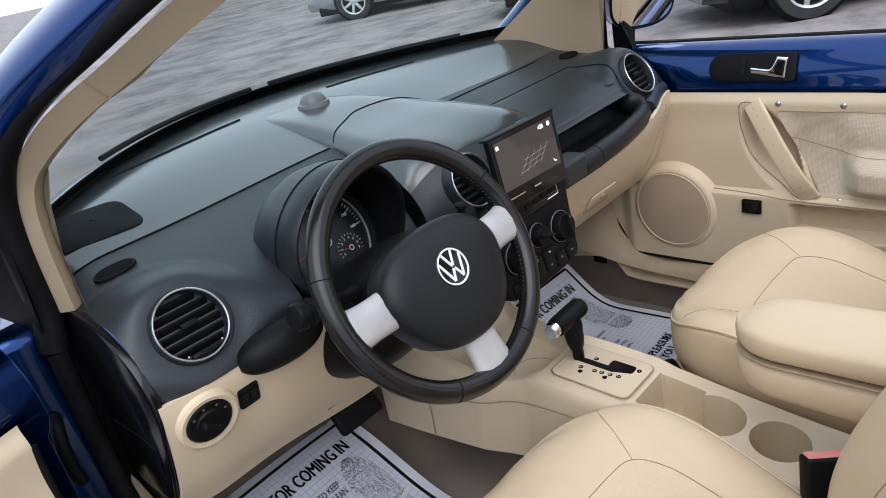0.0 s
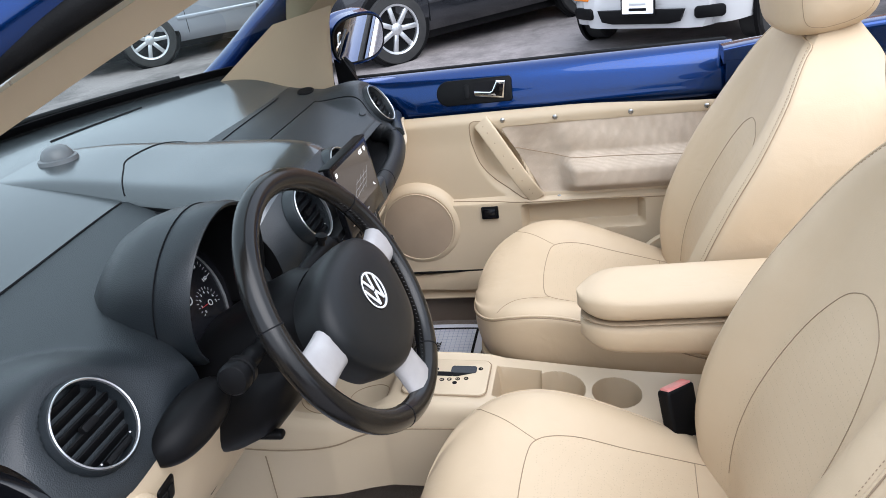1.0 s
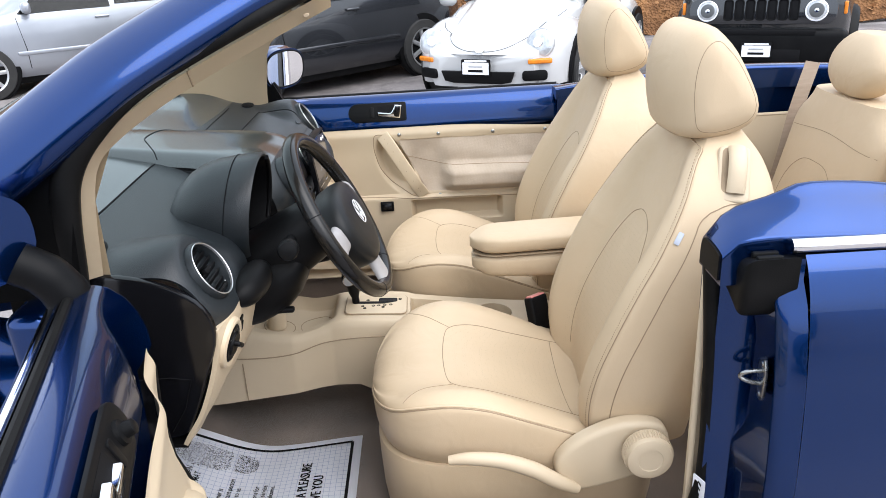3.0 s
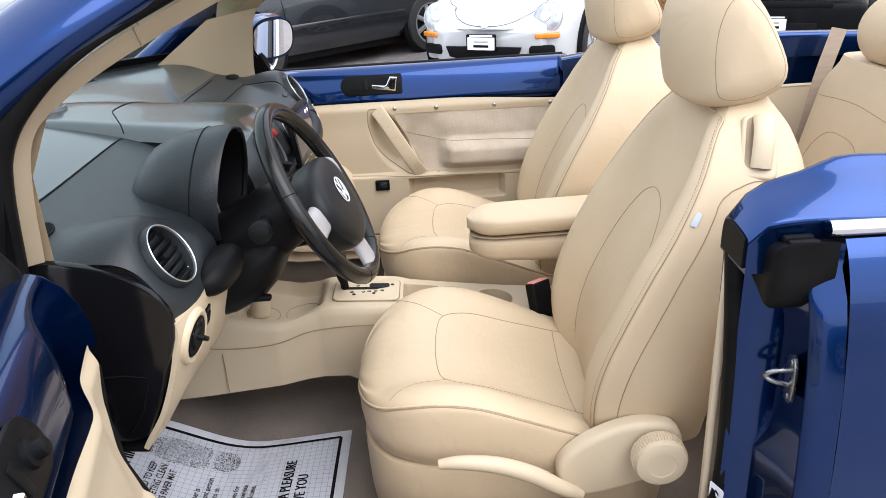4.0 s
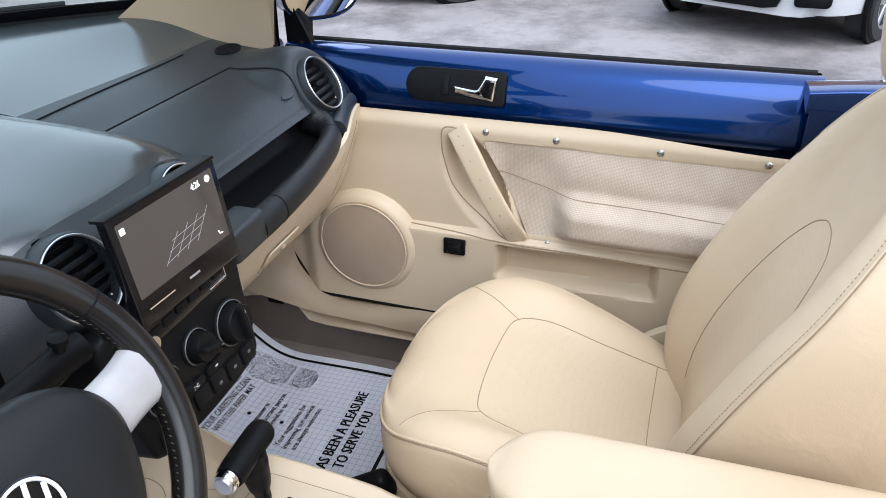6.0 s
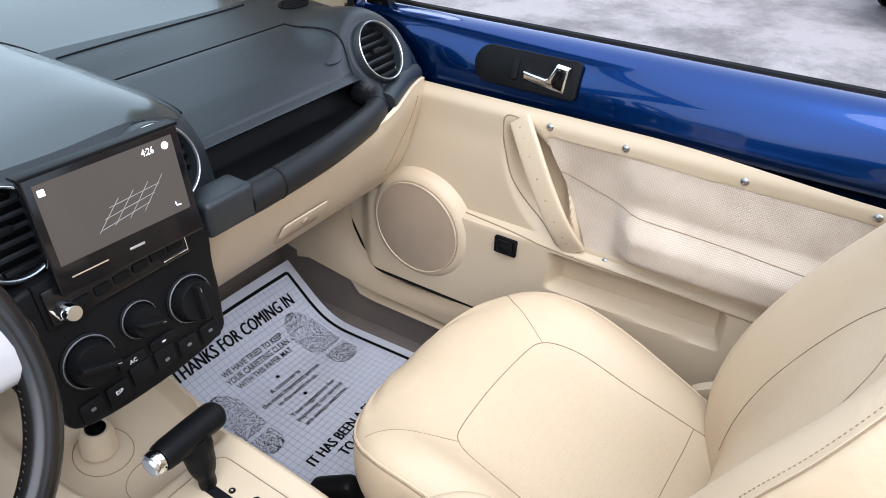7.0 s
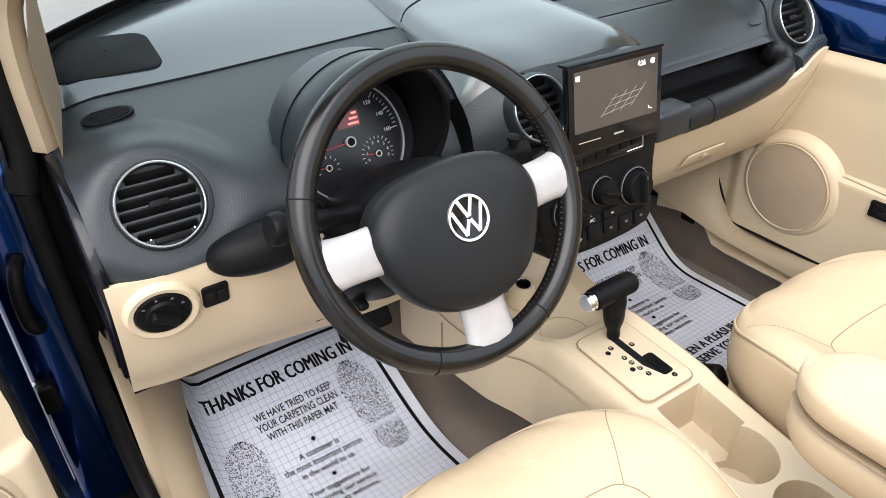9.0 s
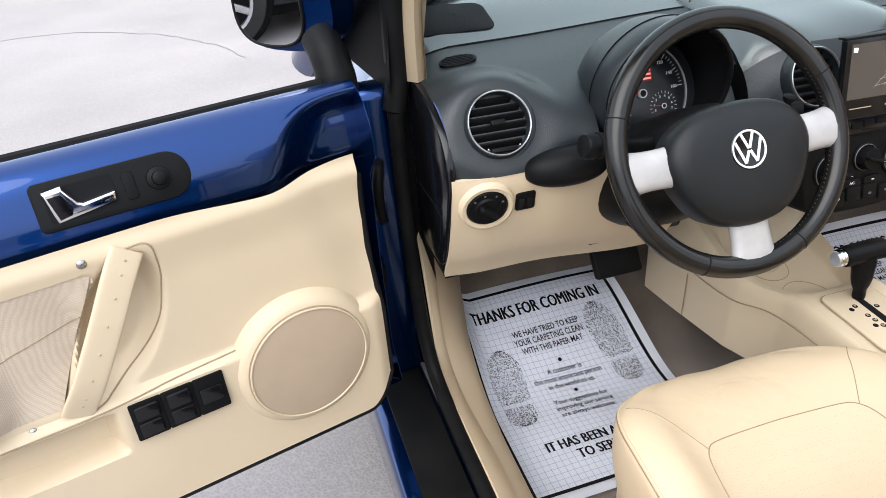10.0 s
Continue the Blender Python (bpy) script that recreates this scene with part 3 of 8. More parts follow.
# cluster
GM = frame_at((-0.336, 0.928, 0.953), (0.0, -0.93, 0.36))
cluster = part("speedometer", lathe([(0.100, -0.012), (0.100, 0.0), (0.082, 0.0005), (0.0, 0.0006)], GM, 56), GAUGE, dashboard, "round black speedometer with smaller dials")
part("dial_rim", lathe([(0.0835, 0.0), (0.0835, 0.003), (0.0815, 0.003), (0.0815, 0.0)], GM, 64), ALLOY, cluster)
for k in range(41):
    a = radians(187 - 184 * k / 40)
    w, ln = (0.0010, 0.009) if k % 5 == 0 else (0.0006, 0.005)
    mm = GM @ Matrix.Rotation(a, 4, "Z") @ Matrix.Translation((0.076 - ln / 2, 0, 0.0012))
    part("tick", box(0, 0, 0, ln, w, 0.0004, 0, m=mm), WHITEINK, cluster)
for k, word in enumerate(["", "20", "40", "60", "80", "100", "120", "140", "160"]):
    if word:
        a = radians(187 - 184 * k / 8)
        lettering(word, 0.0078, GM @ Matrix.Translation((0.060 * math.cos(a), 0.060 * math.sin(a), 0.0012)), WHITEINK, "numeral", cluster)


def small_dial(x, y, r, marks):
    m = GM @ Matrix.Translation((x, y, 0.0012))
    for k in range(marks):
        a = radians(200 - 220 * k / (marks - 1))
        part("tick", box(0, 0, 0, 0.004, 0.0006, 0.0004, 0, m=m @ Matrix.Rotation(a, 4, "Z") @ Matrix.Translation((r, 0, 0))), WHITEINK, cluster)
    part("dial_hub", lathe([(0.0046, 0.0022), (0.0046, 0.0034), (0.0034, 0.0034), (0.0034, 0.0022)], m, 18), WHITEINK, cluster)
    part("dial_cap", lathe([(0.0036, 0), (0.0036, 0.0030), (0, 0.0032)], m, 16), INK, cluster)
    part("needle", box(-r * 0.45, 0, 0.002, r * 0.9, 0.0009, 0.0006, 0, m=m @ Matrix.Rotation(radians(-8), 4, "Z")), RED, cluster)
    return m


tm = small_dial(0.037, -0.026, 0.023, 15)
for k in range(8):
    a = radians(200 - 220 * k / 7)
    lettering(str(k), 0.0058, tm @ Matrix.Translation((0.0165 * math.cos(a), 0.0165 * math.sin(a), 0)), WHITEINK, "numeral", cluster)
small_dial(-0.040, -0.026, 0.015, 9)
part("needle_hub", lathe([(0.0074, 0.0), (0.0074, 0.0058), (0.0058, 0.0060), (0.0056, 0.0048)], GM @ Matrix.Translation((0, 0, 0.001)), 24), WHITEINK, cluster)
part("hub_cap", lathe([(0.0058, 0), (0.0058, 0.0052), (0, 0.0054)], GM @ Matrix.Translation((0, 0, 0.001)), 20), INK, cluster)
part("needle", box(-0.036, 0, 0.004, 0.066, 0.0012, 0.0006, 0, m=GM @ Matrix.Rotation(radians(3), 4, "Z")), RED, cluster)
lcd = part("trip_display", slab(rounded(0.034, 0.022, 0.002), GM @ Matrix.Translation((0.005, 0.030, 0.001)), 0.0006), LCD, cluster, "red lit trip display")
for k, w in enumerate((0.008, 0.013, 0.016)):
    part("display_bar", box(0.020 - w / 2, 0.0370 - 0.0068 * k, 0.0019, w, 0.0030, 0.0003, 0, m=GM), LCDLIT, lcd)
part("gauge_window", slab(rounded(0.09, 0.012, 0.004), GM @ Matrix.Translation((0.03, -0.068, 0.001)), 0.0006), BLACK, cluster)
# lower shroud between cluster and column
part("cluster_shroud", patch(lambda u, v: Vector((-0.43 + 0.20 * u, 0.93 - 0.08 * v, 0.872 + 0.02 * math.sin(math.pi * u) - 0.02 * v)), 16, 8, 0.006), BLACK, dashboard)


# lower driver's panel
def knee(x, t):
    ys = [0.866, 0.868, 0.885, 0.915, 0.945, 0.955]
    zs = [0.885, 0.860, 0.800, 0.730, 0.685, 0.668]
    k = [0, 0.12, 0.4, 0.7, 0.92, 1.0]
    y, z = spline(k, ys, t), spline(k, zs, t)
    y += 0.010 * ease(-0.62, -0.70, x)
    z -= 0.020 * ease(-0.55, -0.30, x) * t
    z += (0.004 - 0.022 * ease(-0.56, -0.50, x)) * (1 - t)
    return Vector((x, y, z))


kb = patch(lambda u, v: knee(-0.690 + 0.425 * u, v), 40, 24, 0.008)
knee_tree = tree_of(kb)
knee_panel = part("knee_panel", kb, TRIM, dashboard, "beige plastic panel under the wheel")
part("knee_underside", patch(lambda u, v: Vector((-0.690 + 0.425 * u, 0.957 + 0.25 * v, 0.668 - 0.018 * ease(0.3, 0.9, u) + 0.02 * v)), 12, 6, 0.008), BLACK, dashboard)
# headlamp switch
sw_p, sw_n, _, _ = knee_tree.find_nearest(Vector((-0.636, 0.868, 0.836)))
sw_n = sw_n if sw_n.y < 0 else -sw_n
SM = frame_at(sw_p, sw_n)
part("switch_surround", lathe([(0.047, -0.006), (0.045, 0.003), (0.041, 0.006), (0.035, 0.005), (0.033, 0.0)], SM, 40), TRIM, dashboard)
rot = part("headlamp_switch", lathe([(0.0335, 0.0), (0.0335, 0.004), (0.031, 0.006), (0.022, 0.006), (0.020, 0.010), (0.0, 0.010)], SM, 40), BLACK, dashboard, "round black headlamp switch")
part("grip", slab(rounded(0.034, 0.009, 0.004), SM @ Matrix.Rotation(radians(-35), 4, "Z") @ Matrix.Translation((0, 0, 0.009)), 0.012, 0.003), BLACK, rot)
for a in (100, 60, 25, 140):
    part("mark", box(0.027, 0, 0.0064, 0.0035, 0.0030, 0.0004, 0, m=SM @ Matrix.Rotation(radians(a), 4, "Z")), TRIMGREY, rot)
part("mark", box(-0.004, 0.0, 0.0122, 0.005, 0.0016, 0.0004, 0, m=SM), WHITEINK, rot)
dm_p, dm_n, _, _ = knee_tree.find_nearest(Vector((-0.571, 0.868, 0.834)))
dm_n = dm_n if dm_n.y < 0 else -dm_n
DM = frame_at(dm_p, dm_n) @ Matrix.Translation((0, 0, -0.003))
dim = part("dimmer_switch", slab(rounded(0.034, 0.036, 0.005), DM, 0.006, 0.002), BLACK, dashboard)
for xo in (-0.007, 0.007):
    part("thumb_wheel", box(xo, -0.003, 0.006, 0.011, 0.020, 0.004, 0.0015, m=DM), RUBBER, dim)
# end cap of the dash, seen when the door is open
def end_cap(sx):
    pts = [(1.09, 0.992), (1.03, 0.999), (0.955, 0.982), (0.893, 0.945), (0.870, 0.884), (0.900, 0.80), (0.935, 0.72), (0.962, 0.688), (1.04, 0.684), (1.09, 0.70)]
    curve = [(p.x, p.y) for p in smooth_path([(a, b, 0) for a, b in pts], 4)]
    m = Matrix(((0, 0, sx, 0.684 * sx), (1, 0, 0, 0), (0, 1, 0, 0), (0, 0, 0, 1)))
    cap = part("end_cap", slab(curve, m, 0.012, 0.005), GLOSSBLACK, dashboard, "black dash end cap with a fuse cover")
    part("fuse_cover_gap", tube([(0.6968 * sx, 1.085, 0.805), (0.6968 * sx, 0.96, 0.808), (0.6968 * sx, 0.925, 0.802), (0.6968 * sx, 0.945, 0.745), (0.6968 * sx, 0.975, 0.70)], 0.0010, 6), INK, cap)


end_cap(-1)
end_cap(1)


# airbag cover let into the passenger's side of the dash
def cover_point(u, v):
    t = 0.655 + 0.245 * v
    x = 0.172 + (0.350 + 0.016 * math.sin(math.pi * v)) * u
    p = dash_point(x, t)
    n = (dash_point(x + 0.004, t) - p).cross(dash_point(x, t + 0.01) - p).normalized()
    if n.z < 0:
        n = -n
    edge = min(u, 1 - u, v, 1 - v)
    return p + n * (0.0028 * ease(0.0, 0.02, edge) - 0.0006)


cover = part("airbag_cover", patch(cover_point, 60, 40, 0.0), DASH, dashboard, "flat grained airbag cover")
rim = [cover_point(k / 30, 0) for k in range(31)] + [cover_point(1, k / 20) for k in range(1, 21)]
rim = [cover_point(0, 1 - k / 20) for k in range(20)] + rim
part("panel_gap", tube([p + Vector((0, 0, 0.0012)) for p in rim], 0.0015, 6), INK, cover)


# passenger's side: recess, grab bar, glove box
def glove(x, t):
    k = [0, 0.15, 0.45, 0.75, 1.0]
    y, z = spline(k, [0.822, 0.832, 0.868, 0.905, 0.950], t), spline(k, [0.885, 0.852, 0.785, 0.725, 0.672], t)
    right = ease(0.50, 0.70, x)
    y += 0.045 * right * (1 - t)
    z += 0.012 * right * (1 - t)
    y += 0.03 * ease(0.18, 0.12, x)
    return Vector((x, y, z))


gb = patch(lambda u, v: glove(0.128 + 0.562 * u, v), 44, 28, 0.008)
glove_tree = tree_of(gb)
gbox = part("glove_box", gb, TRIM, dashboard, "beige glove box lid with a recessed latch")
line = drape(glove_tree, smooth_path([(0.668, 0, 0.87), (0.660, 0, 0.82), (0.645, 0, 0.77), (0.63, 0, 0.72)], 6), (0, 1, 0), 0, 0.0004)
part("panel_gap", tube(line, 0.0007, 6), SEAM, gbox)
LM = frame_at(glove(0.372, 0.60) + Vector((0, -0.009, -0.005)), (0, -0.85, -0.52))
latch = part("latch_plate", slab(rounded(0.105, 0.034, 0.008), LM @ Matrix.Rotation(radians(0), 4, "Z"), 0.003, 0.0015), TRIM, gbox, "latch flap with a key cylinder")
part("latch_pull", slab(rounded(0.10, 0.020, 0.006), LM @ Matrix.Translation((0, -0.030, -0.004)), 0.004, 0.001), TRIMDARK, latch)
part("key_cylinder", lathe([(0.0065, 0), (0.0065, 0.004), (0.003, 0.0045)], LM @ Matrix.Translation((0, 0.0, 0.003)), 20), TRIMDARK, latch)
part("glove_underside", patch(lambda u, v: Vector((0.128 + 0.562 * u, 0.952 + 0.25 * v, 0.672 + 0.02 * v)), 10, 6, 0.006), CARPET, dashboard)
part("grab_recess", patch(lambda u, v: Vector((0.15 + 0.44 * u, 0.845 + 0.085 * v, 0.868 + 0.012 * v + 0.03 * ease(0.75, 1.0, v))), 20, 10, 0.004), BLACK, dashboard)
bar = smooth_path([(0.196, 0.799, 0.889), (0.24, 0.798, 0.890), (0.36, 0.806, 0.890), (0.47, 0.826, 0.889), (0.532, 0.846, 0.888), (0.562, 0.872, 0.894), (0.566, 0.900, 0.908)], 8)
rad = [0.0195 if i < len(bar) - 12 else 0.0195 + 0.0008 * (i - len(bar) + 12) for i in range(len(bar))]
grab = part("grab_bar", tube(bar, rad, 20, flat=1.2), PADBLACK, dashboard, "black grained grab bar")
for i in (9, len(bar) - 16):
    part("bar_joint", tube([bar[i] - (bar[i + 1] - bar[i]) * 0.1, bar[i] + (bar[i + 1] - bar[i]) * 0.1], 0.0200, 20, flat=1.2), INK, grab)
part("bar_end", box(0.160, 0.806, 0.896, 0.080, 0.050, 0.050, 0.009, 4), DASH, grab)
part("dash_edge", tube([glove(0.56 + 0.13 * k / 12, 0.0) + Vector((0, 0.016, 0.004)) for k in range(13)], [0.019] * 13, 12), DASH, dashboard)

# ---- centre stack ----
STACK = frame_at((-0.004, 0.775, 0.840), (0, -0.985, 0.17))
stack = thing("centre_stack", "black centre control stack with three heater knobs", "control panel", (0, 0.8, 0.7))
outline = [(p.x, p.y) for p in smooth_path([(-0.117, 0.080, 0), (-0.118, 0.0, 0), (-0.112, -0.056, 0), (-0.096, -0.088, 0), (0, -0.097, 0), (0.096, -0.088, 0), (0.112, -0.056, 0), (0.118, 0.0, 0), (0.117, 0.080, 0), (0, 0.084, 0)], 5, True)]
part("fascia", slab(outline, STACK @ Matrix.Translation((0, 0, -0.10)), 0.10, 0.006, 3), BLACK, stack)


def heater_knob(x, y, r):
    m = STACK @ Matrix.Translation((x, y, 0))
    k = part("heater_knob", lathe([(r * 1.28, -0.002), (r * 1.26, 0.003), (r * 1.08, 0.005), (r * 1.06, 0.002), (r, 0.002), (r * 0.97, 0.017), (r * 0.9, 0.020), (0, 0.020)], m, 40), BLACK, stack, "round black heater knob")
    part("knob_ring", lathe([(r * 1.16, 0.0035), (r * 1.18, 0.0048), (r * 1.14, 0.0056), (r * 1.12, 0.0045)], m, 40), TRIMGREY, k)
    part("grip", slab(rounded(2 * r * 0.92, r * 0.34, r * 0.15), m @ Matrix.Rotation(radians(90 if x > 0.03 else -18), 4, "Z") @ Matrix.Translation((0, 0, 0.018)), 0.013, 0.004), BLACK, k)
    part("pointer", box(r * 0.70, 0, 0.0312, r * 0.18, 0.0008, 0.0004, 0, m=m @ Matrix.Rotation(radians(90 if x > 0.03 else -18), 4, "Z")), ALLOY, k)
    for j in range(13):
        a = radians(220 - 260 * j / 12)
        part("mark", box(r * 1.16, 0, 0.0052, 0.0022, 0.0005, 0.0004, 0, m=m @ Matrix.Rotation(a, 4, "Z")), TRIMGREY, k)


heater_knob(-0.066, -0.017, 0.0255)
heater_knob(0.002, -0.005, 0.0190)
heater_knob(0.070, -0.017, 0.0255)
for x in (-0.022, 0.020):
    b = part("button", slab(rounded(0.036, 0.014, 0.005), STACK @ Matrix.Translation((x, -0.046, -0.001)), 0.005, 0.002), BLACK, stack)
    if x < 0:
        lettering("AC", 0.007, STACK @ Matrix.Translation((x, -0.046, 0.0042)), WHITEINK, "button_letters", b)
    else:
        part("button_sign", slab(oval(0.006, 0.0025), STACK @ Matrix.Translation((x, -0.046, 0.0041)), 0.0003), WHITEINK, b)
for k in range(6):
    x = -0.082 + 0.0328 * k
    b = part("button", slab(rounded(0.028, 0.026, 0.004), STACK @ Matrix.Translation((x, -0.072 + 0.006 * (k in (2, 3)), -0.001)), 0.005, 0.002), BLACK, stack)
    if k == 1:
        lettering("ESP", 0.0065, STACK @ Matrix.Translation((x, -0.070, 0.0042)), WHITEINK, "button_letters", b)
    elif k != 2:
        part("button_sign", slab(rounded(0.006, 0.004, 0.0015), STACK @ Matrix.Translation((x, -0.070, 0.0041)), 0.0003), TRIMGREY, b)

# head unit with its display flipped up
radio = thing("car_stereo", "black flip-out car stereo with a lit touch screen raised", "car stereo", (0, 0.79, 0.9))
part("radio_body", slab(rounded(0.182, 0.054, 0.004), STACK @ Matrix.Translation((0, 0.062, -0.06)), 0.064, 0.002), BLACK, radio)
slot = part("radio_front", slab(rounded(0.172, 0.040, 0.003), STACK @ Matrix.Translation((0.0, 0.060, 0.004)), 0.004, 0.001), GLOSSBLACK, radio)
for k in range(6):
    part("button", slab(rounded(0.020, 0.010, 0.002), STACK @ Matrix.Translation((-0.050 + 0.024 * k, 0.052 + 0.0010 * k, 0.008)), 0.002, 0.0006), BLACK, slot)
part("disc_slot", box(0.0, 0.072, 0.0085, 0.125, 0.003, 0.001, 0, m=STACK), INK, slot)
part("bright_edge", tube([STACK @ Vector(p) for p in ((0.050, 0.0445, 0.0085), (0.084, 0.0445, 0.0085), (0.084, 0.066, 0.0085))], 0.0012, 6), CHROME, slot)
part("bright_edge", tube([STACK @ Vector(p) for p in ((-0.084, 0.060, 0.0085), (-0.078, 0.0445, 0.0085), (-0.062, 0.0445, 0.0085))], 0.0012, 6), CHROME, slot)
part("volume_knob", lathe([(0.0095, 0), (0.0095, 0.012), (0.008, 0.014), (0, 0.014)], STACK @ Matrix.Translation((-0.068, 0.050, 0.008)), 24), CHROME, slot, "chrome volume knob")
top_l, top_r, low_r = Vector((-0.077, 0.783, 1.037)), Vector((0.092, 0.773, 1.037)), Vector((0.096, 0.757, 0.912))
ex = (top_r - top_l).normalized()
ey = (top_r - low_r).normalized()
ez = ex.cross(ey).normalized()
ey = ez.cross(ex)
SC = Matrix((ex, ey, ez)).transposed().to_4x4()
SC.translation = (top_l + low_r) / 2
W, H = 0.171, 0.126
panel = part("display_panel", slab(rounded(W, H, 0.003), SC @ Matrix.Translation((0, 0, -0.012)), 0.012, 0.0015), GLOSSBLACK, radio, "glossy black raised display")
part("top_lip", box(0, H / 2 + 0.001, -0.009, W + 0.004, 0.004, 0.020, 0.001, m=SC), BLACK, panel)
glass = part("screen", slab(rounded(0.153, 0.086, 0.001), SC @ Matrix.Translation((0.0, 0.012, 0.0002)), 0.0005), SCREEN, panel, "lit touch screen whose dim glow stands for the cabin's reflection")
LIT = simple("lit_sign", (0.8, 0.8, 0.8), 0.4, glow=(1, 1, 1), glow_strength=0.6)
DIMLIT = simple("dim_lit_sign", (0.1, 0.1, 0.1), 0.4, glow=(0.40, 0.38, 0.36), glow_strength=0.40)
lettering("4:26", 0.0108, SC @ Matrix.Translation((0.045, 0.046, 0.0008)), LIT, "clock_digits", glass, squeeze=0.8)
part("screen_sign", slab(rounded(0.007, 0.007, 0.001), SC @ Matrix.Translation((-0.070, 0.046, 0.0008)), 0.0003), LIT, glass)
part("screen_sign", lathe([(0.0042, 0), (0.0042, 0.0004), (0.002, 0.0004), (0.002, 0)], SC @ Matrix.Translation((0.066, 0.046, 0.0008)), 14), LIT, glass)
part("screen_sign", tube([SC @ Vector(p) for p in ((0.060, -0.018, 0.001), (0.061, -0.022, 0.001), (0.066, -0.023, 0.001))], 0.0008, 5), LIT, glass)
for k in range(4):
    part("screen_bar", tube([SC @ Vector((-0.030 + 0.018 * k, -0.016 + 0.001 * k, 0.0008)), SC @ Vector((0.000 + 0.018 * k, 0.012 + 0.002 * k, 0.0008))], 0.00028, 4), DIMLIT, glass)
for k in range(3):
    part("screen_bar", tube([SC @ Vector((-0.028 + 0.008 * k, -0.014 + 0.010 * k, 0.0008)), SC @ Vector((0.032 + 0.008 * k, -0.006 + 0.008 * k, 0.0008))], 0.00028, 4), DIMLIT, glass)
part("brand_bar", box(0.004, -0.046, 0.0006, 0.018, 0.0028, 0.0005, 0.001, m=SC), ALLOY, panel)
part("small_bar", box(-0.050, -0.046, 0.0005, 0.040, 0.0014, 0.0004, 0, m=SC), TRIMDARK, panel)
# hazard switch between the vents
part("hazard_switch", slab(rounded(0.024, 0.017, 0.004), frame_at((-0.002, 0.842, 0.986), (0, -0.82, 0.57)), 0.008, 0.003), RED, dashboard, "red hazard switch")


# ---- steering wheel ----
WN = Vector((0, -0.89, 0.456)).normalized()
WHEEL = frame_at((-0.3315, 0.693, 0.952), WN) @ Matrix.Rotation(radians(2), 4, "Z")
wheel = thing("steering_wheel", "black leather steering wheel with three silver spokes", "steering wheel", (-0.331, 0.69, 0.952))
R = 0.1745
circle = [WHEEL @ Vector((R * math.cos(2 * math.pi * k / 96), R * math.sin(2 * math.pi * k / 96), 0)) for k in range(96)]
part("rim", tube(circle, 0.0158, 20, True, flat=1.0, up=WN), HIDE, wheel, "worn black leather rim")
for a in (23, 158, 243, 295):
    p = [WHEEL @ Vector((R * math.cos(radians(a + d)), R * math.sin(radians(a + d)), 0)) for d in (-0.25, 0, 0.25)]
    part("rim_joint", tube(p, 0.0163, 20), INK, wheel)
for k in range(150):
    a = 2 * math.pi * (k / 150)
    deg = math.degrees(a)
    if 30 < deg < 150:
        continue
    p = WHEEL @ Vector(((R - 0.0150) * math.cos(a), (R - 0.0150) * math.sin(a), 0.0045))
    q = WHEEL @ Vector(((R - 0.0150) * math.cos(a + 0.028), (R - 0.0150) * math.sin(a + 0.028), -0.0020))
    part("stitch", tube([p, q], 0.0007, 4), STITCH, wheel)


def spoke(angle, half, r0, r1):
    """A silver spoke, bowed across, from the hub to the rim."""
    rows = []
    for i in range(13):
        t = i / 12
        r = r0 + (r1 - r0) * t
        w = half * (1.0 + 0.18 * (1 - t) ** 2 + 0.22 * t ** 4)
        z0 = 0.004 * (1 - t) - 0.001
        ring = []
        for j in range(16):
            a = 2 * math.pi * j / 16
            c, s = math.cos(a), math.sin(a)
            ring.append(Vector((r, w * math.copysign(abs(c) ** 0.6, c), z0 + 0.010 * math.copysign(abs(s) ** 0.8, s) + 0.004 * (1 - c * c))))
        rows.append([WHEEL @ Matrix.Translation((0, -0.016 * abs(math.cos(radians(angle))), 0)) @ Matrix.Rotation(radians(angle), 4, "Z") @ p for p in ring])
    part("spoke", loft(rows), SILVER, wheel, "matt silver spoke")


spoke(2, 0.026, 0.080, 0.166)
spoke(178, 0.026, 0.080, 0.166)
spoke(270, 0.029, 0.070, 0.166)


def hub_ring(scale, z):
    """The airbag pad's outline: flat-topped, rounded below."""
    pts = [(-0.098, 0.052), (-0.062, 0.075), (0, 0.082), (0.062, 0.075), (0.098, 0.052), (0.112, 0.018), (0.103, -0.020), (0.078, -0.062), (0.045, -0.084), (0, -0.092), (-0.045, -0.084), (-0.078, -0.062), (-0.103, -0.020), (-0.112, 0.018)]
    return [WHEEL @ Vector((p.x * scale, p.y * scale - 0.026, z)) for p in smooth_path([(x, y, 0) for x, y in pts], 5, True)]


hub = part("airbag_pad", loft([hub_ring(0.82, -0.035), hub_ring(0.96, -0.028), hub_ring(1.0, 0.0), hub_ring(0.995, 0.012), hub_ring(0.97, 0.021), hub_ring(0.90, 0.028), hub_ring(0.75, 0.033), hub_ring(0.5, 0.036), hub_ring(0.2, 0.037), hub_ring(0.02, 0.037)]), PADBLACK, wheel, "black grained airbag cover")
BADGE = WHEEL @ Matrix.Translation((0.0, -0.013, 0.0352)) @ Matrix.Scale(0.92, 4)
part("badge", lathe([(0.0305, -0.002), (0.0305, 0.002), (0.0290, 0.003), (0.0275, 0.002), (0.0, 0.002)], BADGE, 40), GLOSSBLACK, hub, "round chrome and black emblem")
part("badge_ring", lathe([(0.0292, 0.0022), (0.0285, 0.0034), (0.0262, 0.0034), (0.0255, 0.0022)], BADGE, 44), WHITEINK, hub)
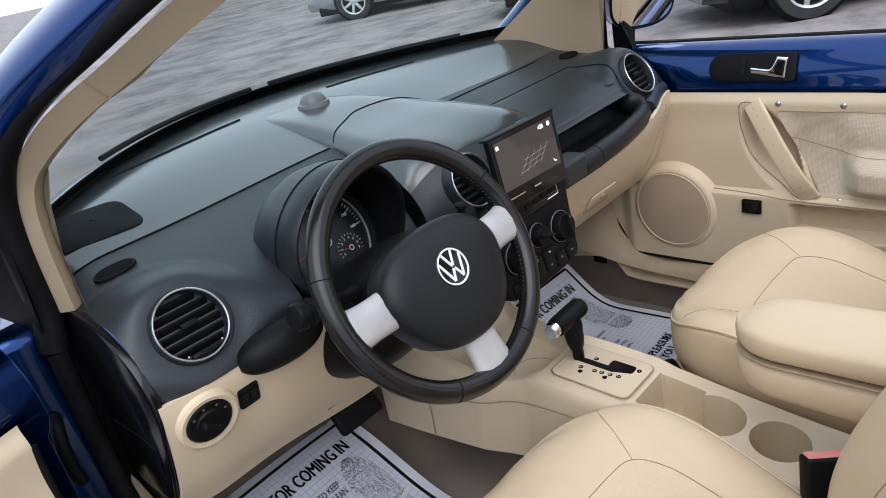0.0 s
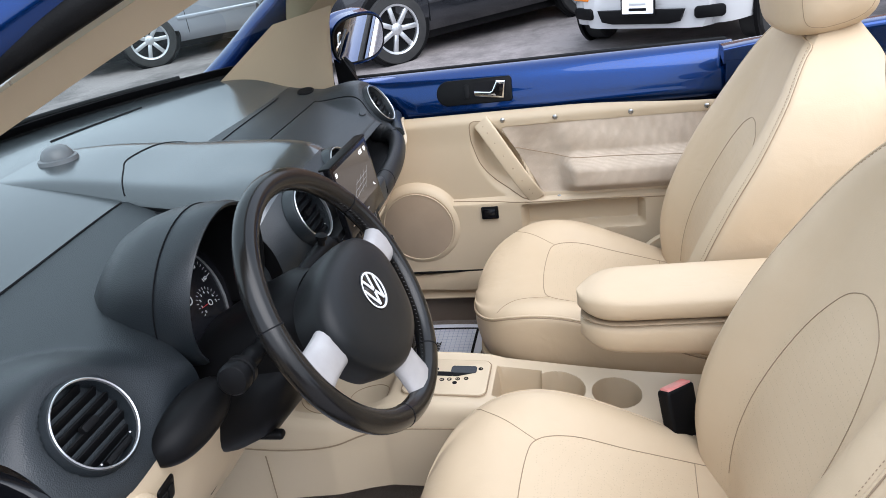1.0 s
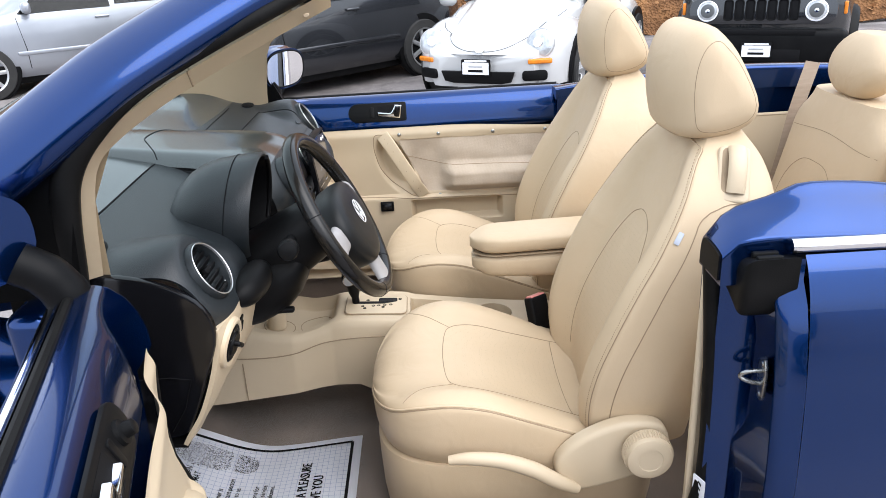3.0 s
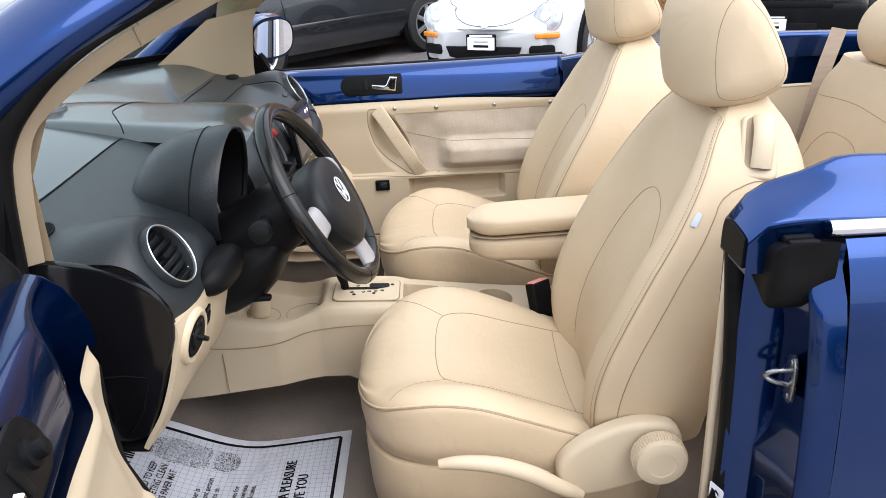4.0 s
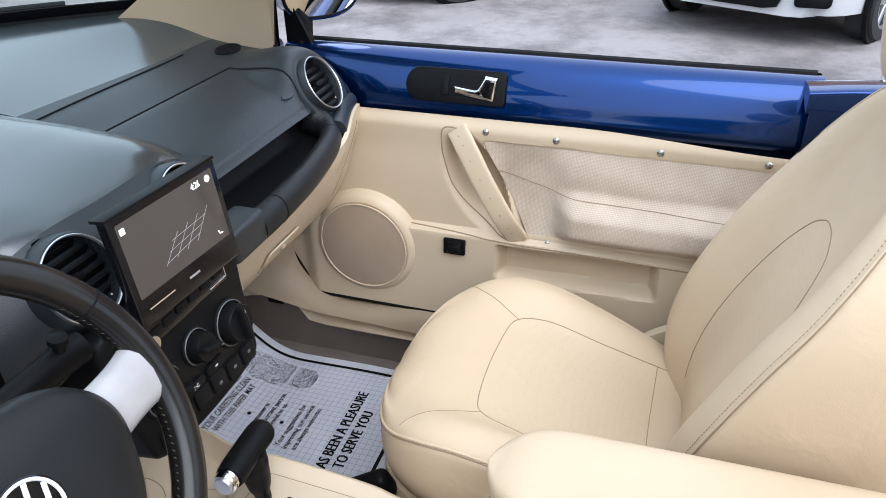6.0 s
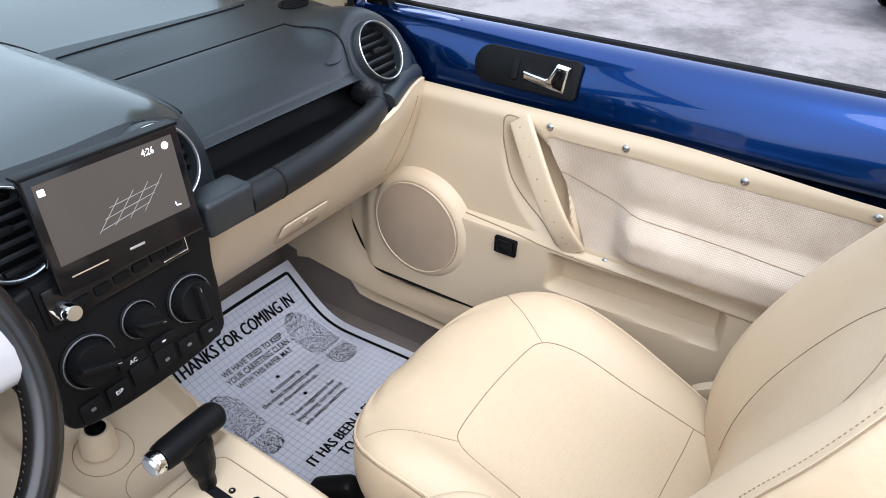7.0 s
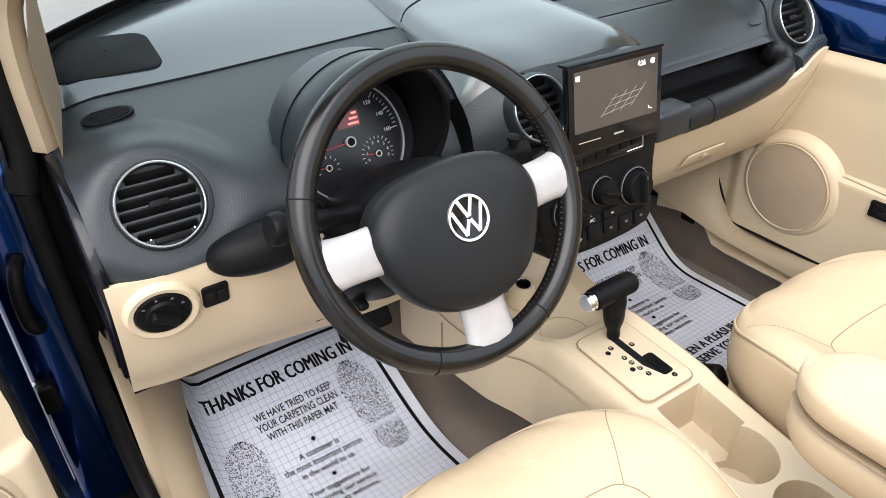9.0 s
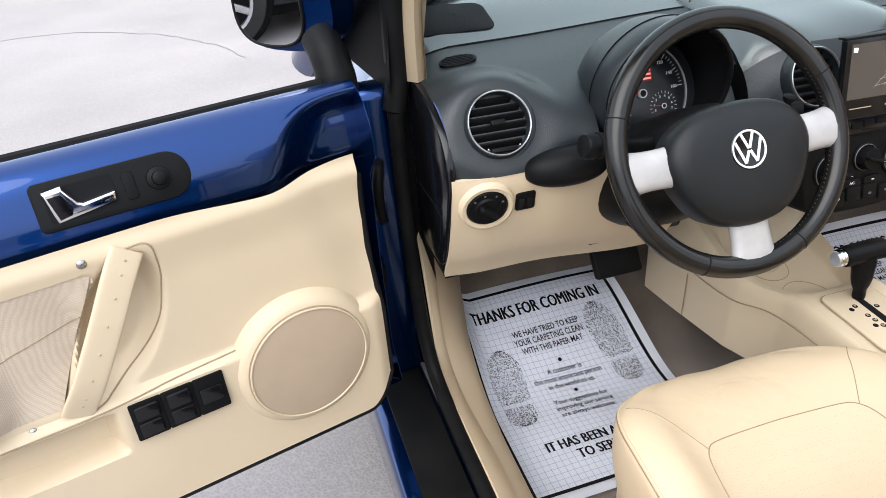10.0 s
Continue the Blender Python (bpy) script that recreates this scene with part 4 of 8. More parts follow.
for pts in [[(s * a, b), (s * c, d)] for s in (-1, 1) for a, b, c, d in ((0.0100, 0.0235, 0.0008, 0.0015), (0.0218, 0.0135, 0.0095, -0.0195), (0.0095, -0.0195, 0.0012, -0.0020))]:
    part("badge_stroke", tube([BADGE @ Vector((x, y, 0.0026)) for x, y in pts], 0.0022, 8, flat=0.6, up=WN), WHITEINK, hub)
part("hub_mark", slab(oval(0.034, 0.010), WHEEL @ Matrix.Translation((0.004, -0.062, 0.0345)) @ Matrix.Rotation(radians(10), 4, "Z"), 0.0012, 0.0005), GLOSSBLACK, hub)
for sx in (-1, 1):
    for i in range(5):
        for j in range(5):
            part("horn_dot", lathe([(0.0007, 0), (0.0005, 0.0006)], WHEEL @ Matrix.Translation((sx * (0.080 + 0.0036 * i), -0.016 + 0.0036 * j, 0.0245 - 0.0006 * i)), 6), INK, hub)
# column cowl, stalks, ignition
cowl_rows = []
for d, w, h, up in ((0.035, 0.052, 0.048, 0.004), (0.06, 0.066, 0.060, 0.004), (0.12, 0.074, 0.066, 0.0), (0.20, 0.078, 0.066, -0.004), (0.26, 0.078, 0.060, -0.006)):
    m = WHEEL @ Matrix.Translation((0, up, -d))
    cowl_rows.append([m @ Vector((x, y, 0)) for x, y in oval(2 * w, 2 * h, 32, 2.6)])
column = thing("steering_column", "black plastic steering column cowl with two stalks", "steering column", (-0.331, 0.80, 0.85))
part("cowl", loft(cowl_rows), BLACK, column)
arm = smooth_path([(-0.385, 0.790, 0.925), (-0.43, 0.784, 0.934), (-0.47, 0.778, 0.944), (-0.494, 0.775, 0.950)], 5)
ls = part("indicator_stalk", tube(arm, [0.011 + 0.0015 * math.sin(i) for i in range(len(arm))], 12), BLACK, column, "black indicator stalk with a ribbed end")
part("stalk_end", lathe([(0.014, -0.020), (0.0195, -0.017), (0.0195, -0.008), (0.0172, -0.007), (0.0172, -0.002), (0.0195, -0.001), (0.0195, 0.010), (0.0165, 0.014), (0.009, 0.016), (0, 0.0165)], frame_at((-0.505, 0.773, 0.950), (-0.95, -0.1, 0.2)), 18), BLACK, ls)
arm = [(-0.285, 0.800, 0.918), (-0.22, 0.796, 0.928), (-0.165, 0.790, 0.934), (-0.140, 0.786, 0.935)]
rs = part("wiper_stalk", tube(smooth_path(arm, 5), 0.014, 14, flat=1.25), BLACK, column, "black wiper stalk")
part("stalk_knob", lathe([(0.006, 0), (0.006, 0.010), (0.0095, 0.011), (0.0095, 0.017), (0.006, 0.019), (0, 0.019)], frame_at((-0.165, 0.786, 0.948), (0, -0.2, 1)), 16), BLACK, rs)
# the bulge below the left vent that carries the stalk housing
pts = smooth_path([(-0.568, 0.868, 0.884), (-0.545, 0.856, 0.886), (-0.515, 0.850, 0.888), (-0.485, 0.846, 0.890), (-0.462, 0.846, 0.892), (-0.452, 0.850, 0.894)], 6)
part("stalk_housing", tube(pts, [0.010 + 0.022 * math.sin(math.pi * (0.06 + 0.80 * (i / (len(pts) - 1)) ** 0.8)) for i in range(len(pts))], 20), BLACK, column)
part("tilt_lever", box(-0.40, 0.845, 0.775, 0.016, 0.09, 0.012, 0.005, 3), BLACK, column)
low_rows = []
for y, z, w, h in ((0.765, 0.872, 0.06, 0.030), (0.785, 0.850, 0.085, 0.052), (0.820, 0.830, 0.100, 0.070), (0.870, 0.815, 0.108, 0.080), (0.95, 0.80, 0.110, 0.085)):
    low_rows.append([Vector((-0.331 + x, y, z + zz)) for x, zz in oval(2 * w, 2 * h, 32, 2.3)])
part("lower_cowl", loft(low_rows), BLACK, column, "rounded lower cowl")

# ---- pedals ----
pedal = thing("brake_pedal", "black ribbed rubber pedal", "pedal", (-0.30, 1.13, 0.45))
part("pedal_pad", box(0, 0, 0, 0.11, 0.020, 0.075, 0.008, 3, m=pose(-0.27, 1.10, 0.52, -35)), RUBBER, pedal)
part("pedal_arm", tube([(-0.27, 1.11, 0.53), (-0.27, 1.17, 0.62), (-0.27, 1.20, 0.72)], 0.010, 8), BLACK, pedal)

# ---- floor ----
def floor_z(x, y):
    """Carpet height: flat under the seats, rising to the toe board, and over the tunnel."""
    z = 0.262 + 0.16 * (ease(1.02, 1.36, y) if x < 0 else ease(1.14, 1.44, y)) ** 1.3 + 0.42 * max(0, y - 1.30)
    z += 0.03 * (1 - ease(-0.5, 0.2, y))
    return z


bm = patch(lambda u, v: Vector((-0.70 + 1.40 * u, -1.0 + 2.62 * v, floor_z(-0.70 + 1.40 * u, -1.0 + 2.62 * v) + 0.004 * noise.noise(Vector((u * 22, v * 30, 3.0))))), 50, 70, 0.01)
alone("floor_carpet", bm, CARPET, "taupe carpet on the car's floor", "carpet", kind="structure")
for sx in (-1, 1):
    bm = patch(lambda u, v: Vector((sx * ((0.645 if sx < 0 else 0.690) + 0.010 * v - (0.05 if sx < 0 else 0.0) * ease(0.95, 1.35, 0.2 + 1.2 * u)), 0.2 + 1.2 * u, 0.25 + 0.145 * v)), 24, 6, 0.006)
    alone("carpet_side", bm, CARPET, "taupe carpet up the inner sill", "carpet", kind="structure")
    # sill trim that sweeps up before the door into the kick panel
    up = smooth_path([(0.690, 0.06, 0.448), (0.690, 0.40, 0.450), (0.688, 0.70, 0.450), (0.688, 0.80, 0.438), (0.688, 0.91, 0.431), (0.687, 0.99, 0.452), (0.685, 1.036, 0.505), (0.684, 1.050, 0.58), (0.684, 1.058, 0.68)], 5)
    dn = smooth_path([(0.652, 0.06, 0.388), (0.652, 0.40, 0.390), (0.648, 0.74, 0.396), (0.645, 0.84, 0.402), (0.640, 0.92, 0.408), (0.633, 0.99, 0.418), (0.624, 1.06, 0.436), (0.612, 1.12, 0.456), (0.600, 1.18, 0.482)], 5)
    bm = bmesh.new()
    rows = []
    for p, q in zip(up, dn):
        rows.append([p.lerp(q, k / 6) + Vector((-0.008 * math.sin(math.pi * k / 6), 0, 0.004 * math.sin(math.pi * k / 6))) for k in range(7)])
    add_grid(bm, [[Vector((sx * p.x, p.y, p.z)) for p in r] for r in rows])
    bmesh.ops.solidify(bm, geom=bm.faces[:], thickness=0.006)
    alone("sill_cover", bm, TRIM, "beige sill cover sweeping up to the kick panel", "panel", kind="structure")
    bm = bmesh.new()
    add_grid(bm, [[Vector((sx * x, y, z)) for x, y, z in r] for r in (((0.684, 1.058, 0.68), (0.684, 1.060, 0.72), (0.684, 1.062, 0.76)), ((0.640, 1.12, 0.58), (0.642, 1.12, 0.66), (0.645, 1.12, 0.76)), ((0.600, 1.18, 0.482), (0.602, 1.19, 0.60), (0.605, 1.20, 0.76)), ((0.57, 1.30, 0.48), (0.57, 1.31, 0.60), (0.57, 1.32, 0.76)))])
    alone("kick_panel", bm, TRIM, "beige kick panel beside the footwell", "panel", kind="structure")

bm = patch(lambda u, v: Vector((0.694 - 0.03 * u * u, 1.080 + 0.12 * u, 0.40 + 0.50 * v)), 10, 12, 0.005)
alone("side_panel", bm, TRIM, "beige side panel before the passenger's door", "panel", kind="structure")

# ---- centre console ----
console = thing("centre_console", "beige plastic centre console with gear selector plate and cup holders", "centre console", (0, 0.65, 0.3))


def console_half(y):
    return lerp([0.05, 0.35, 0.58, 0.78, 0.88, 1.05, 1.15], [0.075, 0.082, 0.088, 0.092, 0.12, 0.135, 0.14], y)


def console_top(y):
    return spline([0.05, 0.30, 0.56, 0.60, 0.74, 0.775, 0.80, 0.86, 0.96, 1.05, 1.15], [0.515, 0.528, 0.560, 0.570, 0.578, 0.575, 0.566, 0.556, 0.575, 0.62, 0.68], y)


def tray(x, y):
    """Depth of the sunk front tray."""
    k = ease(0.770, 0.80, y) * (1 - ease(0.97, 1.03, y))
    w = console_half(y) - 0.022
    deep = 0.035 * k * (1 - ease(w - 0.014, w + 0.006, abs(x - 0.01)))
    # behind the plate: an oblong bin and two round cup holders that run into each other
    bin_k = (1 - ease(0.043, 0.047, abs(x))) * ease(0.492, 0.496, y) * (1 - ease(0.575, 0.579, y))
    deep = max(deep, 0.074 * bin_k)
    for cy, r in ((0.458, 0.047), (0.352, 0.043)):
        d = math.hypot(x, y - cy)
        deep = max(deep, 0.086 * (1 - ease(r - 0.0025, r + 0.0025, d)))
    return deep


rows = []
for i in range(401):
    y = 0.05 + 0.24 * i / 30 if i < 30 else (0.29 + 0.30 * (i - 30) / 270 if i < 300 else 0.59 + 0.56 * (i - 300) / 100)
    h, top = console_half(y), console_top(y)
    wall = 0.385 + 0.03 * ease(0.70, 0.95, y)
    low = lerp([0.05, 0.6, 0.72, 0.82, 1.15], [0.30, 0.33, 0.40, 0.405, 0.39], y)
    ring = [Vector((-h - 0.020, y, low)), Vector((-h - 0.018, y, 0.5 * (low + top) - 0.05)), Vector((-h - 0.016, y, 0.55 * top + 0.45 * low)), Vector((-h - 0.010, y, top - 0.050)), Vector((-h - 0.004, y, top - 0.020)), Vector((-h + 0.002, y, top - 0.006)), Vector((-h + 0.010, y, top))]
    n = 110
    for j in range(1, n):
        x = (-h + 0.010) + (2 * h - 0.020) * j / n
        ring.append(Vector((x, y, top - tray(x, y))))
    ring += [Vector((-p.x, p.y, p.z)) for p in ring[6::-1]]
    rows.append(ring)
bm = bmesh.new()
add_grid(bm, rows)
con_tree = tree_of(bm)
part("console_body", bm, TRIM, console)
# selector plate
PL = frame_at((-0.006, 0.668, 0.5765), (0, -0.055, 1), (0, 1, 0))
plate = part("selector_plate", slab(rounded(0.108, 0.160, 0.016, 6), PL, 0.003, 0.0012), TRIM, console, "beige selector plate with black gear letters")
part("plate_gap", tube([PL @ Vector((x, y, 0.0006)) for x, y in rounded(0.111, 0.163, 0.017, 6)], 0.0008, 6, True), SEAM, console)
gate = [(0.000, 0.060), (0.014, 0.060), (0.014, -0.008), (0.034, -0.008), (0.034, -0.052), (0.012, -0.052), (0.004, -0.030), (0.000, -0.020)]
part("gate_slot", slab(gate, PL @ Matrix.Translation((0.0, 0, 0.0026)), 0.0006), INK, plate)
part("gate_well", slab(rounded(0.022, 0.05, 0.006), PL @ Matrix.Translation((0.022, -0.030, 0.0030)), 0.0006), GLOSSBLACK, plate)
for word, x, y in (("P", -0.014, 0.036), ("R", -0.012, 0.008), ("N", -0.010, -0.006), ("D", -0.008, -0.022), ("S", -0.006, -0.038)):
    d = part("gear_dot", lathe([(0.0046, 0.003), (0.0046, 0.0036), (0, 0.0036)], PL @ Matrix.Translation((x, y, 0)), 16), INK, plate)
    lettering(word, 0.0068, PL @ Matrix.Translation((x, y, 0.0038)), TRIM, "gear_letter", plate, 0.0002)
for x, y in ((-0.026, 0.030), (-0.020, -0.018)):
    part("gear_dot", lathe([(0.0046, 0.003), (0.0046, 0.0036), (0, 0.0036)], PL @ Matrix.Translation((x, y, 0)), 16), INK, plate)
for word, x, y in (("+", 0.021, 0.024), ("-", 0.026, -0.044 - 0.018)):
    part("gear_dot", lathe([(0.0046, 0.003), (0.0046, 0.0036), (0, 0.0036)], PL @ Matrix.Translation((x, y, 0)), 16), INK, plate)
    lettering(word, 0.009, PL @ Matrix.Translation((x, y, 0.0038)), TRIM, "gear_letter", plate, 0.0002)
# selector lever
sel = thing("gear_selector", "black T-shaped automatic gear selector with a chrome button", "gear lever", (0.0, 0.72, 0.575))
part("stem", tube(smooth_path([(0.004, 0.722, 0.565), (0.004, 0.724, 0.60), (0.003, 0.727, 0.64), (0.002, 0.729, 0.668)], 5), [0.009] * 3 + [0.010] * 3 + [0.013, 0.0150, 0.016, 0.0165, 0.017, 0.018, 0.018, 0.018, 0.018, 0.018], 16, flat=1.2), BLACK, sel)
axis = smooth_path([(-0.046, 0.729, 0.674), (-0.02, 0.731, 0.673), (0.02, 0.734, 0.671), (0.052, 0.736, 0.668)], 6)
rr = [0.0175] + [0.0188] * 2 + [0.0195] * (len(axis) - 6) + [0.0190, 0.0165, 0.010]
part("handle", tube(axis, rr, 22, flat=0.95), BLACK, sel)
part("button_collar", lathe([(0.0150, 0), (0.0158, 0.004), (0.0158, 0.010), (0.0142, 0.013), (0.0, 0.013)], frame_at((-0.046, 0.729, 0.674), (-1, -0.02, 0.02)), 28), CHROME, sel, "chrome release button")
part("button_face", lathe([(0.0128, 0), (0.0118, 0.004), (0.0, 0.0052)], frame_at((-0.058, 0.729, 0.674), (-1, -0.02, 0.02)), 24), ALLOY, sel)
# power socket in the tray, sealed rings on the tray floor
sk = part("power_socket", lathe([(0.026, -0.02), (0.0235, 0.010), (0.021, 0.020), (0.0185, 0.024), (0.0145, 0.024), (0.0135, 0.0), (0, -0.001)], frame_at((-0.016, 0.935, 0.556), (0, -0.15, 1)), 28), TRIM, console, "beige power socket")
part("socket_liner", lathe([(0.0143, 0.0235), (0.0128, 0.0238), (0.0120, 0.004), (0, 0.004)], frame_at((-0.016, 0.935, 0.557), (0, -0.15, 1)), 24), CHROME, sk)
for cx, cy, r in ((-0.016, 0.93, 0.040), (0.0, 0.835, 0.042)):
    ringpts = drape(con_tree, [(cx + r * math.cos(radians(a)), cy + r * math.sin(radians(a)), 0.8) for a in range(0, 360, 12)], (0, 0, -1), 0, 0.0003)
    part("tray_line", tube(ringpts, 0.0007, 5, True), SEAM, console)
# body line on the console's driver side
part("body_line", tube(smooth_path([(-0.152, 1.10, 0.53), (-0.146, 0.98, 0.515), (-0.135, 0.88, 0.515), (-0.112, 0.80, 0.53), (-0.106, 0.70, 0.535), (-0.104, 0.58, 0.53)], 8), 0.0014, 6), SEAM, console)
part("body_line", tube([(-0.156, 1.005, 0.40), (-0.153, 1.005, 0.45), (-0.151, 1.005, 0.505)], 0.0012, 6), SEAM, console)


# ---- seats ----
def mirrored(half):
    """A closed outline from its right-hand half, first and last points on the middle line."""
    return half + [(-x, w) for x, w in half[-2:0:-1]]


CUSH_Y = [0.06, 0.16, 0.237, 0.33, 0.42, 0.49, 0.55, 0.60, 0.63, 0.650, 0.658]


def cushion_half(y):
    """Half of a slice across the cushion, from the middle of its top to the middle of its underside."""
    hw = spline(CUSH_Y, [0.200, 0.212, 0.219, 0.225, 0.227, 0.226, 0.216, 0.190, 0.150, 0.092, 0.040], y)
    zc = spline(CUSH_Y, [0.500, 0.504, 0.523, 0.558, 0.588, 0.604, 0.611, 0.606, 0.596, 0.582, 0.570], y)
    up = spline(CUSH_Y, [0.004, 0.012, 0.024, 0.032, 0.040, 0.034, 0.020, 0.006, 0.002, 0.0, 0.0], y)
    edge = spline(CUSH_Y, [0.000, 0.008, 0.018, 0.024, 0.030, 0.026, 0.012, -0.002, -0.006, -0.008, -0.008], y)
    low = spline(CUSH_Y, [0.400, 0.410, 0.420, 0.435, 0.455, 0.470, 0.482, 0.490, 0.500, 0.515, 0.535], y)
    k = hw / 0.227
    return [(0, zc), (0.070 * k, zc + 0.002), (0.132 * k, zc + 0.004 + 0.25 * up), (0.176 * k, zc + up), (0.206 * k, zc + 0.5 * (up + edge) + 0.006), (hw, zc + edge),
            (hw + 0.007 * k, zc + edge - 0.022), (hw + 0.007 * k, 0.5 * (zc + low) - 0.01), (hw - 0.008 * k, low + 0.018), (hw - 0.030 * k, low), (0.09 * k, low - 0.004), (0, low - 0.004)]


def cushion_ring(cx, y):
    return [Vector((cx + p.x, y, p.y)) for p in smooth_path([(x, z, 0) for x, z in mirrored(cushion_half(y))], 4, True)]


BACK_Z = [0.50, 0.60, 0.683, 0.77, 0.85, 0.92, 1.00, 1.06, 1.10, 1.125, 1.135]


def back_front(z):
    """How far forward the middle of the backrest stands at a height."""
    return spline(BACK_Z, [0.192, 0.186, 0.166, 0.133, 0.099, 0.067, 0.036, 0.014, -0.010, -0.032, -0.045], z)


def back_half(z):
    """Half of a level slice through the backrest: insert, bolster, piped edge, flank and shell."""
    yf = back_front(z)
    hw = spline(BACK_Z, [0.212, 0.234, 0.244, 0.247, 0.242, 0.230, 0.198, 0.152, 0.108, 0.066, 0.036], z)
    b = spline(BACK_Z, [0.030, 0.048, 0.056, 0.056, 0.050, 0.040, 0.024, 0.011, 0.003, 0.0, 0.0], z)
    thick = spline(BACK_Z, [0.190, 0.195, 0.195, 0.192, 0.188, 0.182, 0.165, 0.130, 0.082, 0.045, 0.026], z)
    k = hw / 0.247
    return [(0, yf), (0.070 * k, yf - 0.002), (0.118 * k, yf + 0.02 * b), (0.150 * k, yf + 0.45 * b), (0.190 * k, yf + 0.97 * b), (0.233 * k, yf + 0.80 * b - 0.004),
            (0.243 * k, yf + 0.5 * b - 0.018 * k), (hw, yf - 0.36 * thick), (hw - 0.004, yf - 0.66 * thick), (hw - 0.034 * k, yf - 0.95 * thick), (0.12 * k, yf - thick), (0, yf - thick)]


def back_ring(cx, z):
    return [Vector((cx + p.x, p.y, z)) for p in smooth_path([(x, y, 0) for x, y in mirrored(back_half(z))], 4, True)]


HEAD = [(0.034, 1.150), (0.042, 1.205), (0.036, 1.262), (0.010, 1.306), (-0.030, 1.318), (-0.072, 1.288), (-0.108, 1.232), (-0.134, 1.170), (-0.118, 1.132), (-0.060, 1.112), (0.000, 1.112), (0.024, 1.124)]


def head_ring(cx, s):
    """A slice of the headrest, upright and fore-and-aft, at s across its width (-1..1)."""
    k = (1 - abs(s) ** 5.5) ** 0.36
    x = cx + 0.137 * s
    curl = -0.035 * s * s
    out = []
    for p in smooth_path([(y, z, 0) for y, z in HEAD], 3, True):
        out.append(Vector((x, -0.006 + (p.x + 0.03) * (0.25 + 0.75 * k) + curl * max(0, p.x + 0.06) / 0.1, 1.188 + (p.y - 1.205) * (0.12 + 0.88 * k))))
    return out


def on_seat(tree, pts, way, n=8, lift=0.0003, closed=False):
    return drape(tree, smooth_path(pts, n, closed), way, 0.35, lift)


def seat_line(tree, pts, way, parent, r=0.0008, material=None, name="seam", closed=False):
    p = on_seat(tree, pts, way, 8, 0.0002, closed)
    if len(p) > 2:
        part(name, tube(p, r, 6, closed), material or SEAM, parent)


def perforated(base):
    """The seat leather with rows of fine pricked holes."""
    m = base.copy()
    m.name = "perforated_leather"
    n, l = m.node_tree.nodes, m.node_tree.links
    tc = n.new("ShaderNodeTexCoord")
    v = n.new("ShaderNodeTexVoronoi")
    v.inputs["Scale"].default_value, v.inputs["Randomness"].default_value = 210, 0.4
    l.new(tc.outputs["Object"], v.inputs["Vector"])
    hole = n.new("ShaderNodeMapRange")
    hole.inputs[1].default_value, hole.inputs[2].default_value = 0.16, 0.26
    hole.inputs[3].default_value, hole.inputs[4].default_value = 0.86, 1.0
    l.new(v.outputs["Distance"], hole.inputs[0])
    b = n["Principled BSDF"]
    old = b.inputs["Base Color"].links[0].from_socket
    mx = n.new("ShaderNodeMix")
    mx.data_type, mx.blend_type = "RGBA", "MULTIPLY"
    mx.inputs["Factor"].default_value = 1.0
    l.new(old, mx.inputs["A"])
    l.new(hole.outputs[0], mx.inputs["B"])
    l.new(mx.outputs["Result"], b.inputs["Base Color"])
    return m


PERFORATED = perforated(LEATHER)


def perforate(ob, inside):
    """Gives the faces of a cushion's middle panel the pricked leather."""
    ob.data.materials.append(PERFORATED)
    for f in ob.data.polygons:
        if inside(f.center):
            f.material_index = 1


